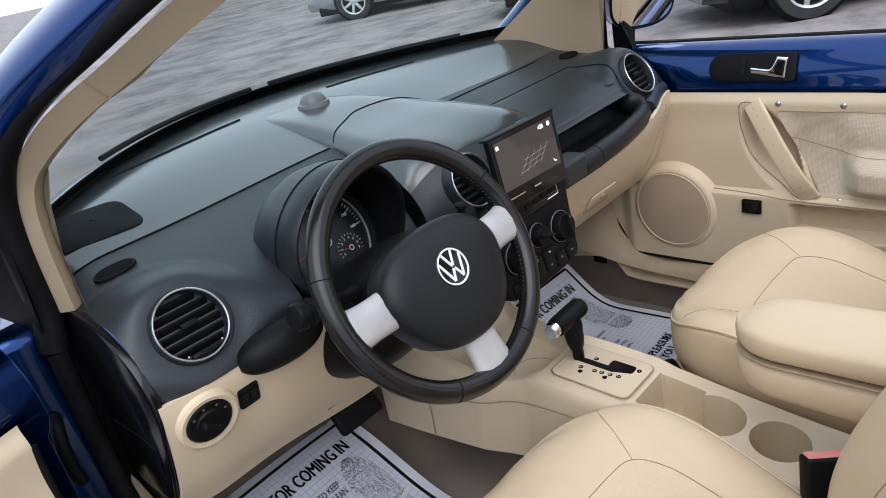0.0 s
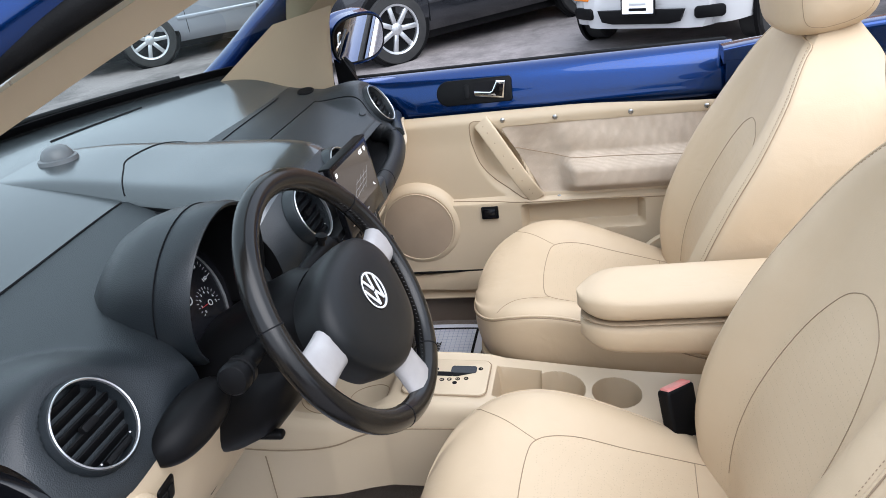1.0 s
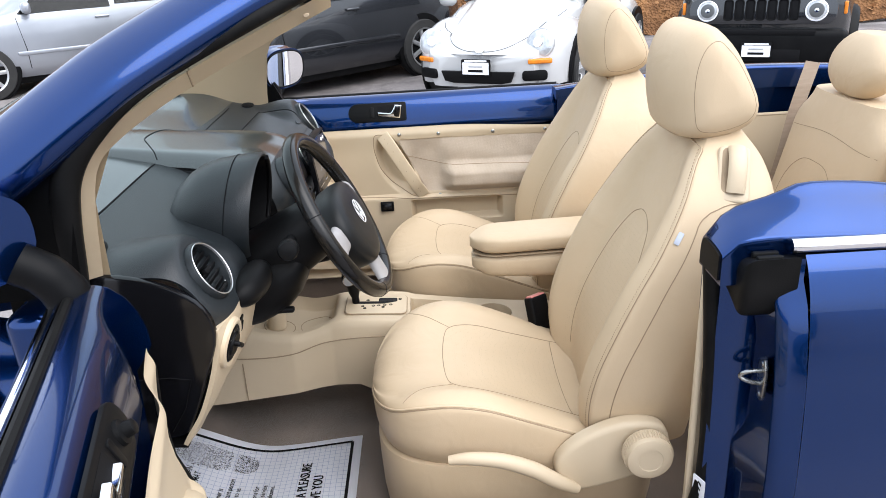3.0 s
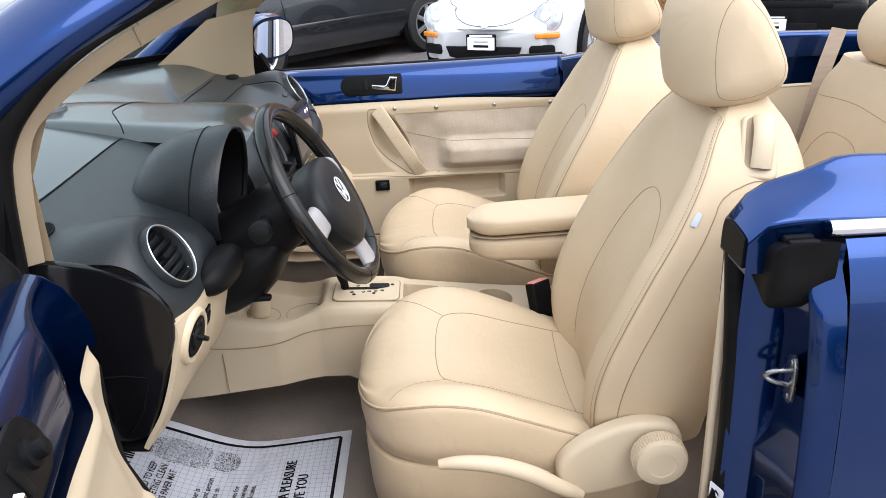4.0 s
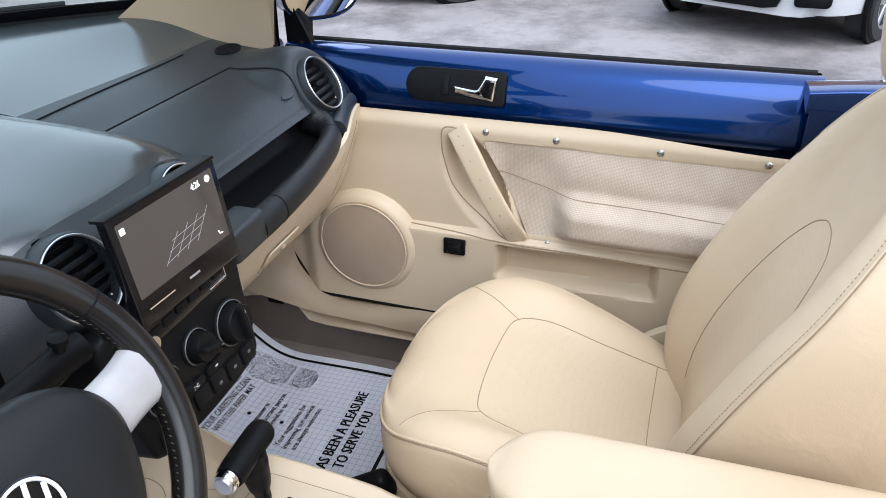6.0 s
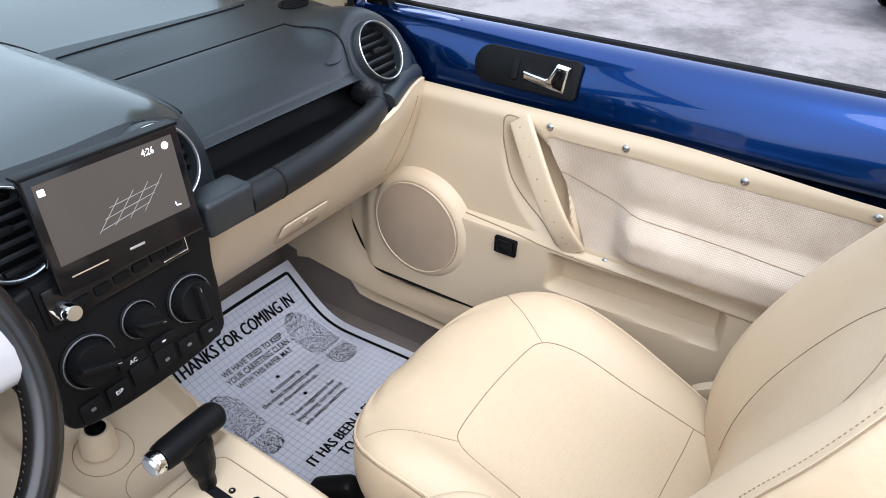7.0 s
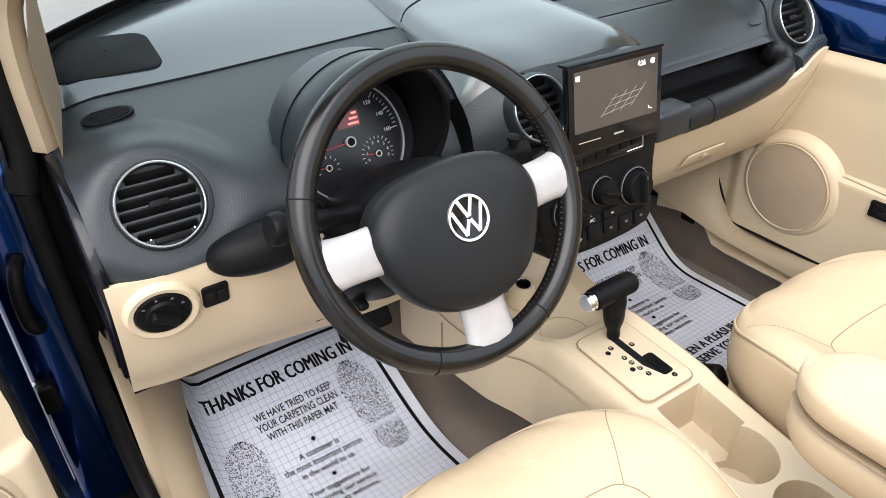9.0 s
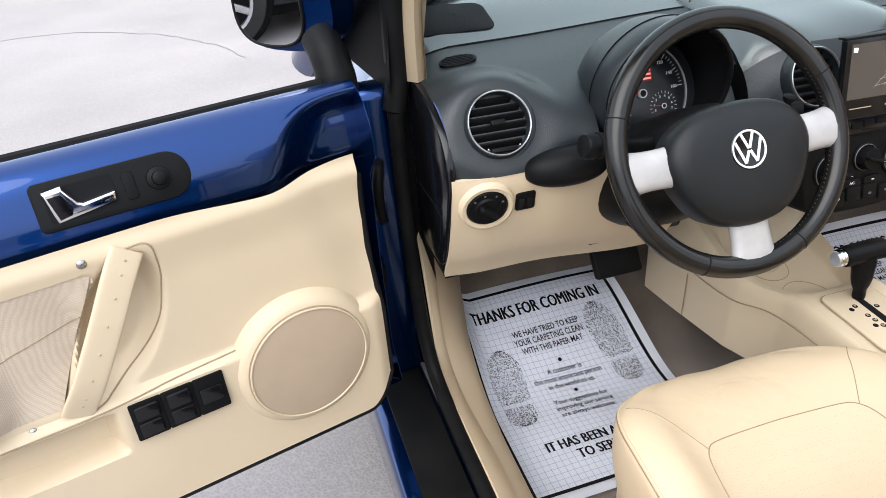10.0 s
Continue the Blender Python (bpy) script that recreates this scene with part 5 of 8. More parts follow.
def car_seat(cx, out, label):
    """A front seat; out is the side of its door (-1 or 1)."""
    seat = thing("bucket_seat", label, "car seat", (cx, 0.3, 0.27), "front seats")
    ys = [0.06 + 0.598 * (1 - (1 - i / 56) ** 1.5) for i in range(57)]
    bm = loft([cushion_ring(cx, y) for y in ys])
    tree = tree_of(bm)
    cushion = part("seat_cushion", bm, LEATHER, seat, "cream leather cushion with piped seams", 60)
    perforate(cushion, lambda p: abs(p.x - cx) < 0.132 and 0.245 < p.y < 0.478 and p.z > 0.5)
    dn = (0, 0, -1)
    # inner panel, the cross seam behind it, and the short seams that run to the front corners
    panel = [(cx - 0.158, 0.16, 1), (cx - 0.152, 0.237, 1), (cx - 0.142, 0.34, 1), (cx - 0.138, 0.43, 1), (cx - 0.124, 0.478, 1), (cx - 0.090, 0.494, 1), (cx, 0.500, 1), (cx + 0.090, 0.494, 1), (cx + 0.124, 0.478, 1), (cx + 0.138, 0.43, 1), (cx + 0.142, 0.34, 1), (cx + 0.152, 0.237, 1), (cx + 0.158, 0.16, 1)]
    seat_line(tree, panel, dn, cushion, 0.0008)
    seat_line(tree, [(cx - 0.152, 0.237, 1), (cx, 0.240, 1), (cx + 0.152, 0.237, 1)], dn, cushion, 0.0007)
    for s in (-1, 1):
        seat_line(tree, [(cx + s * 0.122, 0.480, 1), (cx + s * 0.146, 0.520, 1), (cx + s * 0.168, 0.558, 1), (cx + s * 0.190, 0.584, 1)], dn, cushion, 0.0006)
    # piping along the cushion's upper edge, right round its front
    pipe = []
    for y in [0.10 + 0.56 * (1 - (1 - k / 46) ** 1.6) for k in range(47)]:
        x, z = cushion_half(min(y, 0.657))[5]
        pipe.append((x, min(y, 0.657), z))
    loop = [Vector((cx - x, y, z)) for x, y, z in pipe] + [Vector((cx + x, y, z)) for x, y, z in pipe[::-1]]
    part("piping", tube(loop, 0.0024, 8), LEATHER, cushion)
    thread = [Vector((cx - x - 0.0026, y + 0.001, z - 0.0030)) for x, y, z in pipe] + [Vector((cx + x + 0.0026, y + 0.001, z - 0.0030)) for x, y, z in pipe[::-1]]
    part("seam", tube(thread, 0.0011, 6), SEAM, cushion)
    # plinth under the cushion and the valance
    rows = []
    for z, k, f in ((0.490, 0.90, -0.05), (0.482, 0.985, 0.0), (0.470, 1.0, 0.004), (0.42, 1.005, 0.002), (0.36, 0.985, -0.004), (0.31, 0.95, -0.02), (0.30, 0.94, -0.024)):
        rows.append([Vector((cx + x * k, 0.345 + y * (1 + f), z)) for x, y in oval(0.462, 0.612, 48, 3.4)])
    part("plinth", loft(rows), LEATHER, seat, "cream lower valance")
    for s in (-1, 1):
        part("seat_rail", box(cx + s * 0.18, 0.33, 0.285, 0.035, 0.62, 0.03, 0.004), BLACK, seat)
    # backrest
    zs = [0.50 + 0.635 * (1 - (1 - i / 60) ** 1.35) for i in range(61)]
    bm = loft([back_ring(cx, z) for z in zs])
    btree = tree_of(bm)
    back = part("backrest", bm, LEATHER, seat, "cream leather backrest", 60)
    way = (0, -1, 0)
    perforate(back, lambda p: abs(p.x - cx) < 0.135 * math.sqrt(max(0, 1 - (max(0, p.z - 0.70) / 0.20) ** 2)) and p.z < 0.90 and p.y > back_front(p.z) - 0.03)
    arch_line = [(-0.112, 0.56), (-0.119, 0.66), (-0.116, 0.75), (-0.098, 0.83), (-0.064, 0.893), (-0.030, 0.918), (0, 0.925), (0.030, 0.918), (0.064, 0.893), (0.098, 0.83), (0.116, 0.75), (0.119, 0.66), (0.112, 0.56)]
    seat_line(btree, [(cx + x, 0.30, z) for x, z in arch_line], way, back, 0.0008)
    # piped edge of the bolsters, meeting over the top, with a stitched row inside it
    ups = [0.53 + 0.555 * k / 40 for k in range(41)]
    for s in (-1, 1):
        run = []
        for z in ups:
            x, y = back_half(z)[5]
            run.append(Vector((cx + s * x, y, z)))
        top = [Vector((cx + s * 0.093 * (1 - t) ** 0.7, back_front(1.085 + 0.014 * t) + 0.006, 1.085 + 0.014 * t)) for t in (0.3, 0.6, 0.85, 1.0)]
        run += top
        part("piping", tube(smooth_path(run, 3), 0.0020, 8), LEATHER, back)
        part("seam", tube([p + Vector((s * 0.0022, -0.0006, 0)) for p in smooth_path(run, 3)], 0.0010, 6), SEAM, back)
        bm = bmesh.new()
        fine = smooth_path([p + Vector((-s * 0.0065, 0.0022, 0)) for p in run[:41]], 6)
        fine = [btree.find_nearest(p)[0] + btree.find_nearest(p)[1] * 0.0004 for p in fine]
        for i in range(0, len(fine) - 1, 2):
            tube([fine[i], fine[i].lerp(fine[i + 1], 0.9)], 0.0006, 4, bm=bm)
        tagged(part("stitching", bm, SEAM, back), kind="stuff")
        if s != out:
            continue
        # flank seam that turns back over the shell
        flank = []
        for z in [0.53 + 0.45 * k / 24 for k in range(25)]:
            x, y = back_half(z)[6]
            back_off = 0.012 + 0.006 * (z - 0.53)
            flank.append(Vector((cx + s * (x + 0.02), y - back_off, z)))
        flank += [Vector((cx + s * 0.235, 0.008, 1.005)), Vector((cx + s * 0.23, -0.030, 1.018)), Vector((cx + s * 0.23, -0.075, 1.018))]
        laid = []
        for p in smooth_path(flank, 3):
            q, n, _, _ = btree.find_nearest(p)
            laid.append(q + n * 0.0003)
        part("seam", tube(laid, 0.0011, 6), SEAM, back)
    # head restraint
    bm = loft([head_ring(cx, -0.995 * math.cos(math.pi * i / 36)) for i in range(37)])
    htree = tree_of(bm)
    head = part("headrest", bm, LEATHER, seat, "cream leather headrest")
    for s in (-1, 1):
        rim = [head_ring(cx, s * 0.90)[k] for k in range(0, 36)]
        part("seam", tube(rim[:36], 0.0006, 6, True), SEAM, head)
        part("headrest_post", tube([(cx + s * 0.062, -0.036, 1.05), (cx + s * 0.062, -0.036, 1.15)], 0.0065, 10), ALLOY, seat)
        part("post_collar", slab(oval(0.040, 0.026), frame_at((cx + s * 0.062, -0.040, 1.098), (0, -0.1, 1), (0, 1, 0)), 0.008, 0.003), TRIM, seat)
    # tilt latch on the shoulder
    nn = Vector((out * 0.80, 0.10, 0.58)).normalized()
    at = Vector((cx + out * 0.150, -0.046, 1.035))
    near, _, _, _ = btree.ray_cast(at + nn * 0.3, -nn)
    LT = frame_at((near or at) - nn * 0.0120, nn, (0, -0.10, 1))
    if out < 0:
        lt = part("tilt_latch", slab(rounded(0.058, 0.108, 0.012), LT @ Matrix.Translation((0, 0, 0.004)), 0.012, 0.005, 3), TRIM, seat, "beige tilt latch")
        part("latch_well", slab(rounded(0.040, 0.086, 0.010), LT @ Matrix.Translation((-0.002, 0.006, 0.0155)), 0.0010), SEAM, lt)
        grip = [LT @ Vector(p) for p in ((0.003, 0.050, 0.016), (0.003, 0.030, 0.026), (0.003, 0.005, 0.028), (0.003, -0.022, 0.022), (0.003, -0.036, 0.017))]
        part("latch_lever", tube(smooth_path(grip, 4), 0.0165, 14, flat=0.5, up=nn), TRIM, lt)
    # side shield with recline knob and height lever
    m = Matrix(((0, 0, out, cx + out * 0.232), (1, 0, 0, 0), (0, 1, 0, 0), (0, 0, 0, 1)))
    shield = [(p.x, p.y) for p in smooth_path([(0.285, 0.515, 0), (0.235, 0.560, 0), (0.16, 0.588, 0), (0.088, 0.578, 0), (0.068, 0.53, 0), (0.10, 0.478, 0), (0.18, 0.446, 0), (0.25, 0.435, 0), (0.288, 0.470, 0)], 5, True)]
    sh = part("side_shield", slab(shield, m, 0.030, 0.012, 3), TRIM, seat, "beige side shield")
    part("recline_knob", lathe([(0.046, 0.0), (0.046, 0.026), (0.043, 0.033), (0.036, 0.036), (0.024, 0.0365), (0.023, 0.0355), (0, 0.0355)], frame_at((cx + out * 0.274, 0.120, 0.538), (out, 0, 0)), 44), TRIM, sh, "round ribbed recline knob")
    knob = bmesh.new()
    for k in range(56):
        a = 2 * math.pi * k / 56
        c = Vector((cx + out * 0.288, 0.120 + 0.0462 * math.cos(a), 0.538 + 0.0462 * math.sin(a)))
        tube([c - Vector((0.011, 0, 0)), c + Vector((0.011, 0, 0))], 0.0014, 4, bm=knob)
    part("knob_ribs", knob, TRIM, sh)
    lev = smooth_path([(cx + out * 0.280, 0.500, 0.545), (cx + out * 0.284, 0.46, 0.549), (cx + out * 0.285, 0.40, 0.540), (cx + out * 0.282, 0.34, 0.513), (cx + out * 0.274, 0.29, 0.474), (cx + out * 0.258, 0.25, 0.440)], 6)
    part("height_lever", tube(lev, [0.004 + 0.0115 * math.sin(math.pi * min(1, 0.14 + 0.6 * i / (len(lev) - 1))) for i in range(len(lev))], 14, flat=1.0), TRIM, seat, "beige height lever")
    return seat, btree


driver_seat, dtree = car_seat(-0.345, -1, "cream leather front seat with headrest and side levers")
passenger_seat, ptree = car_seat(0.345, 1, "cream leather front seat with headrest beside the door")
part("fore_aft_lever", box(0, 0, 0, 0.036, 0.085, 0.050, 0.014, 4, m=pose(0.150, 0.640, 0.474, -28, 0, 12)), BLACK, passenger_seat, "black fore and aft lever")
TAG = surf("pale_tag_cloth", (0.50, 0.54, 0.62), rough=0.8, scale=60, fine=900, bump=0.2)
# airbag tag on the driver's seat
tag_p, tag_n, _, _ = dtree.find_nearest(Vector((-0.565, 0.066, 0.950)))
part("airbag_tag", slab(rounded(0.010, 0.024, 0.002), frame_at(tag_p + tag_n * 0.0014, tag_n, (0, -0.5, 1)), 0.0012, 0.0004), TAG, driver_seat, "small pale blue cloth tag")
tag_p, tag_n, _, _ = ptree.find_nearest(Vector((0.56, 0.09, 0.965)))
part("airbag_tag", slab(rounded(0.020, 0.042, 0.003), frame_at(tag_p + tag_n * 0.001, tag_n, (0, -0.5, 1)), 0.0012, 0.0004), BLACK, passenger_seat)

# ---- armrest between the seats ----
arm_rest = thing("armrest", "cream padded folding armrest between the seats", "armrest", (-0.02, 0.25, 0.6))


def arm_ring(y, z0, z1, n=28):
    t = (y - 0.0) / 0.41
    half = 0.068 * math.sqrt(max(0.004, 1 - max(0, (t - 0.80) / 0.205) ** 2))
    out = []
    for k in range(n):
        a = 2 * math.pi * k / n
        c, s = math.cos(a), math.sin(a)
        pull = 0.45 * ease(0.86, 1.0, t) ** 2 * (z1 - z0) / 2
        out.append(Vector((0.002 + half * math.copysign(abs(c) ** 0.5, c), y, (z0 + z1) / 2 + ((z1 - z0) / 2 - pull) * math.copysign(abs(s) ** 0.55, s))))
    return out


part("lid", loft([arm_ring(0.0 + 0.412 * math.sin(math.pi / 2 * i / 24), 0.716 + 0.010 * (1 - i / 24), 0.766 + 0.010 * (1 - i / 24)) for i in range(25)]), LEATHER, arm_rest, "padded leather lid")
part("box", loft([arm_ring(0.0 + 0.408 * math.sin(math.pi / 2 * i / 24), 0.662 - 0.020 * (1 - i / 24), 0.717 + 0.010 * (1 - i / 24)) for i in range(25)]), LEATHER, arm_rest)
part("lid_gap", loft([arm_ring(0.004 + 0.402 * math.sin(math.pi / 2 * i / 24), 0.7145 + 0.010 * (1 - i / 24), 0.7180 + 0.010 * (1 - i / 24)) for i in range(25)]), SEAM, arm_rest)
part("hinge_post", box(0.0, 0.02, 0.60, 0.09, 0.08, 0.16, 0.01), TRIM, arm_rest)


# seat belt buckles
def buckle(x, y, z, lean):
    b = thing("belt_buckle", "black seat belt buckle with a faded red button", "seat belt buckle", (x, y, z - 0.12), "belt buckles")
    m = pose(x, y, z, lean, 6, -48)
    part("buckle_body", box(0, 0, -0.038, 0.062, 0.028, 0.092, 0.006, 3, m=m), BLACK, b)
    part("red_button", box(0.0, 0.0, 0.008, 0.052, 0.020, 0.006, 0.002, m=m), PINK, b, "faded red release button")
    part("buckle_strap", box(0, 0, -0.12, 0.040, 0.006, 0.10, 0.002, m=m), RUBBER, b)


buckle(-0.098, 0.256, 0.612, -18)


# ---- doors ----
DOOR_OPEN = Matrix.Translation((-0.807, 1.092, 0.047)) @ Matrix.Rotation(radians(-75.2), 4, "Z") @ Matrix.Translation((0.87, -1.07, 0))


def build_door(m, label, driver):
    """A door drawn on the right-hand side (x outward), laid by the matrix m."""
    door = thing("side_door", label, "car door", m @ Vector((0.8, 1.05, 0.3)), "doors of the blue car")

    def add(name, bm, material, parent, text=""):
        bm.transform(m)
        return part(name, bm, material, parent, text)

    # painted shell: inner face, rolled top, outer skin
    prof = [(0.720, 0.425), (0.745, 0.50), (0.748, 0.70), (0.742, 0.84), (0.714, 0.878), (0.715, 0.905), (0.722, 0.935), (0.735, 0.962), (0.755, 0.982), (0.778, 0.989), (0.795, 0.986)]
    rows = []
    for i in range(97):
        y = 1.045 - 1.005 * i / 96
        rows.append([Vector((w + (0.052 if driver else 0.026) * ease(0.86 + 0.6 * (z - 0.88), 0.96 + 0.6 * (z - 0.88), y) * (1 - ease(0.94, 0.989, z)), y, z)) for w, z in [(p.x, p.y) for p in smooth_path([(a, b, 0) for a, b in prof], 4)]])
    bm = bmesh.new()
    add_grid(bm, rows)
    shell = add("inner_shell", bm, PAINT, door, "glossy metallic blue inner panel")
    out_prof = [(0.812, 0.985), (0.822, 0.975), (0.838, 0.93), (0.855, 0.82), (0.865, 0.65), (0.862, 0.50), (0.850, 0.40), (0.80, 0.385), (0.720, 0.425)]
    rows = []
    for i in range(25):
        y = 1.045 - 1.005 * i / 24
        rows.append([Vector((p.x, y, p.y)) for p in smooth_path([(a, b, 0) for a, b in out_prof], 4)])
    bm = bmesh.new()
    vs = add_grid(bm, rows)
    add("outer_skin", bm, PAINT, door)
    for y in (1.044, 0.041):
        add("door_edge", slab([(w, z) for w, z in prof + [(0.812, 0.985)] + out_prof[1:-1]], Matrix(((1, 0, 0, 0), (0, 0, 1, y), (0, 1, 0, 0), (0, 0, 0, 1))), 0.001), PAINT, door)
    add("window_seal", tube([(0.800, 1.02, 0.985), (0.800, 0.05, 0.985)], 0.008, 8), RUBBER, door)
    add("belt_moulding", tube([(0.824, 1.05, 0.970), (0.824, 0.045, 0.970)], 0.010, 10, flat=0.8), CHROME, door, "bright belt moulding")
    # beige trim panel
    def trim_w(y, z):
        w = 0.694
        ledge = ease(0.655, 0.640, z) * (1 - ease(0.0, 0.03, 0.05 - y))
        w -= 0.018 * ledge * (1 - ease(0.985, 1.03, y))
        w -= 0.010 * ease(0.80, 0.90, z) * (1 - ease(0.86, 0.89, z))
        # storage pocket sunk in the ledge
        inside = ease(0.255, 0.275, y) * (1 - ease(0.56, 0.58, y)) * ease(0.553, 0.566, z) * (1 - ease(0.622, 0.634, z))
        w += 0.040 * inside
        # bed of the cloth insert
        w += 0.040 * ease(0.085, 0.10, y) * (1 - ease(0.505, 0.53, y - 0.45 * (z - 0.66))) * ease(0.656, 0.664, z) * (1 - ease(0.838, 0.846, z))
        # dish behind the pull strap
        d = math.hypot((y - (0.622 + 0.35 * (z - 0.755))) / 0.064, (z - 0.755) / 0.112)
        w += 0.034 * (1 - ease(0.55, 1.0, d))
        # the front end falls back to the hinge side
        w += (0.022 if driver else 0.010) * ease(0.86, 0.955, y - 0.42 * (0.86 - z)) * ease(0.60, 0.74, z)
        return w

    def low_edge(y):
        return 0.432 + 0.02 * (1 - ease(0.1, 0.5, y)) + (0.065 * ease(0.945, 1.02, y) ** 1.8 if driver else 0.012 + 0.125 * ease(0.96, 1.085, y) ** 1.8)

    front_y = 1.008 if driver else 1.070

    def trim_pt(u, v):
        y = 0.052 + (front_y - 0.052) * u
        top = 0.889 - 0.018 * ease(0.45, 0.05, y) + (0.002 * ease(0.50, 0.70, y) - 0.011 * ease(0.70, 0.868, y) + 0.014 * ease(0.866, 1.0, y) if driver else 0.0)
        z = low_edge(y) + (top - low_edge(y)) * v
        return Vector((trim_w(y, z), y, z))
    bm = patch(trim_pt, 220, 110, 0.0)
    ttree = tree_of(bm)
    panel = add("trim_panel", bm, TRIM, door, "beige moulded trim panel")

    def lay(pts, lift=0.0005, n=8):
        return drape(ttree, smooth_path([(0.4, y, z) for y, z in pts], n), (1, 0, 0), 0, lift)
    add("panel_gap", tube(lay([(0.775, 0.650), (0.66, 0.646), (0.56, 0.640), (0.40, 0.638), (0.24, 0.634), (0.07, 0.630)]), 0.0013, 6), SEAM, panel)
    add("panel_gap", tube(lay([(0.640, 0.8655), (0.684, 0.8670), (0.692, 0.835), (0.690, 0.800), (0.674, 0.745), (0.638, 0.695), (0.585, 0.655), (0.555, 0.645)]), 0.0013, 6), SEAM, panel)
    # cloth insert, sagging, behind a screwed frame strip
    def cloth(u, v):
        y0 = lerp([0, 1], [0.515, 0.610], v)
        y = 0.075 + (y0 - 0.075) * u
        z = 0.652 + (0.848 - 0.652) * v
        w = 0.6935
        w -= 0.040 * ease(0.475, 0.420, y) * ease(0.652, 0.690, z) * (1 - ease(0.722, 0.770, z)) * ease(0.075, 0.12, y)
        w += 0.014 * ease(0.43, 0.49, y) * (1 - ease(0.56, 0.60, y)) * math.sin(math.pi * v)
        w -= 0.007 * math.sin(math.pi * u) * math.sin(math.pi * v)
        w -= 0.004 * noise.noise(Vector((y * 14, z * 18, 1.0))) * math.sin(math.pi * u) * math.sin(math.pi * v)
        return Vector((w, y, z))
    bm = patch(cloth, 90, 50, 0.002)
    ctree = tree_of(bm)
    ins = add("cloth_insert", bm, CLOTH, panel, "woven beige cloth insert, stained")
    crease = drape(ctree, smooth_path([(0.4, 0.59, 0.79), (0.4, 0.50, 0.765), (0.4, 0.44, 0.755), (0.4, 0.30, 0.752), (0.4, 0.12, 0.745)], 8), (1, 0, 0), 0, 0.0003)
    add("crease", tube(crease, 0.0010, 5), SEAM, ins)
    for a, b in (((0.625, 0.861), (0.07, 0.856)), ((0.52, 0.648), (0.07, 0.642))):
        pts = [(0.6905, a[0] + (b[0] - a[0]) * k / 10, a[1] + (b[1] - a[1]) * k / 10) for k in range(11)]
        add("frame_strip", tube(pts, 0.0125, 8, flat=0.16, up=(1, 0, 0)), TRIM, panel)
    for y, z in ((0.603, 0.865), (0.470, 0.862), (0.285, 0.859), (0.107, 0.857), (0.475, 0.645), (0.293, 0.638), (0.115, 0.640)):
        sc = add("screw", lathe([(0.0064, 0.0), (0.0064, 0.0012), (0.0048, 0.003), (0.0020, 0.0038), (0.0018, 0.0022), (0, 0.0022)], frame_at((0.688, y, z), (-1, 0, 0)), 18), STEEL, panel, "domed chrome trim screw")
    # pull strap
    strap = smooth_path([(0.688, 0.660, 0.866), (0.676, 0.638, 0.835), (0.666, 0.600, 0.770), (0.666, 0.560, 0.700), (0.684, 0.532, 0.648)], 8)
    rows = []
    for q, p in enumerate(strap):
        d = (strap[min(q + 1, len(strap) - 1)] - strap[max(q - 1, 0)]).normalized()
        wide = Vector((1, 0, 0)).cross(d).normalized()
        deep = d.cross(wide)
        rows.append([p + wide * a + deep * b for a, b in oval(0.043, 0.010, 28, 5.0)])
    st = add("pull_strap", loft(rows), TRIM, panel, "beige pull strap with rivets")
    for k in range(8):
        p = strap[3 + 4 * k if k < 7 else 29]
        add("strap_rivet", lathe([(0.0019, 0), (0.0014, 0.0012), (0, 0.0014)], frame_at(p + Vector((-0.0050, 0.001, 0)), (-1, 0, 0)), 10), TRIMDARK, st)
    # loudspeaker
    SPK = frame_at((0.6715, 0.865, 0.588), (-1, 0.02, 0.0))
    sp = add("speaker_surround", lathe([(0.124, -0.024), (0.119, -0.011), (0.112, -0.003), (0.106, 0.0005), (0.102, 0.0015), (0.099, 0.0)], SPK, 56), TRIM, panel)
    add("speaker_cover", lathe([(0.0995, 0.0), (0.0995, 0.0035), (0.092, 0.005), (0.05, 0.0065), (0.0, 0.007)], SPK, 56), TRIMDARK, panel, "round taupe mesh speaker cover")
    add("speaker_ring", tube([SPK @ Vector((0.0985 * math.cos(2 * math.pi * k / 60), 0.0985 * math.sin(2 * math.pi * k / 60), 0.0048)) for k in range(60)], 0.0016, 6, True), TRIM, panel)
    # window switches
    n_sw = 3 if driver else 1
    for k in range(n_sw):
        yy = 0.662 + (0.0 if n_sw == 1 else 0.046 * (1 - k))
        wide = 0.046
        s = add("switch_plate", slab(rounded(wide, 0.034 if not driver else 0.062, 0.003), frame_at((0.674, yy, 0.617 if not driver else 0.605), (-1, 0, 0.12)), 0.0045, 0.001), BLACK, panel, "black window switch")
        if not driver:
            for q in (-1, 1):
                add("switch_frame", box(0.6695, yy + 0.0205 * q, 0.6175, 0.003, 0.004, 0.032, 0.001), BLACK, s)
        for q in (-1, 1) if driver and k else (0,):
            add("rocker", slab(rounded(0.034, 0.026 if not driver or not k else 0.024, 0.003), frame_at((0.6705, yy, (0.617 if not driver else 0.605) + 0.015 * q), (-1, 0, 0.12)), 0.005, 0.0025), GLOSSBLACK, s)
    edge_pts = []
    for k in range(31):
        y = 0.30 + (front_y - 0.30) * math.sin(math.pi / 2 * k / 30)
        z = low_edge(y)
        edge_pts.append((trim_w(y, z) + 0.004, y + 0.003, z - 0.003))
    edge_pts += [(trim_w(front_y, z) + 0.004, front_y + 0.003, z) for z in (0.62, 0.70, 0.78, 0.86)]
    add("trim_edge", tube(edge_pts, 0.0055, 8), RUBBER, door, "black edge of the trim panel")
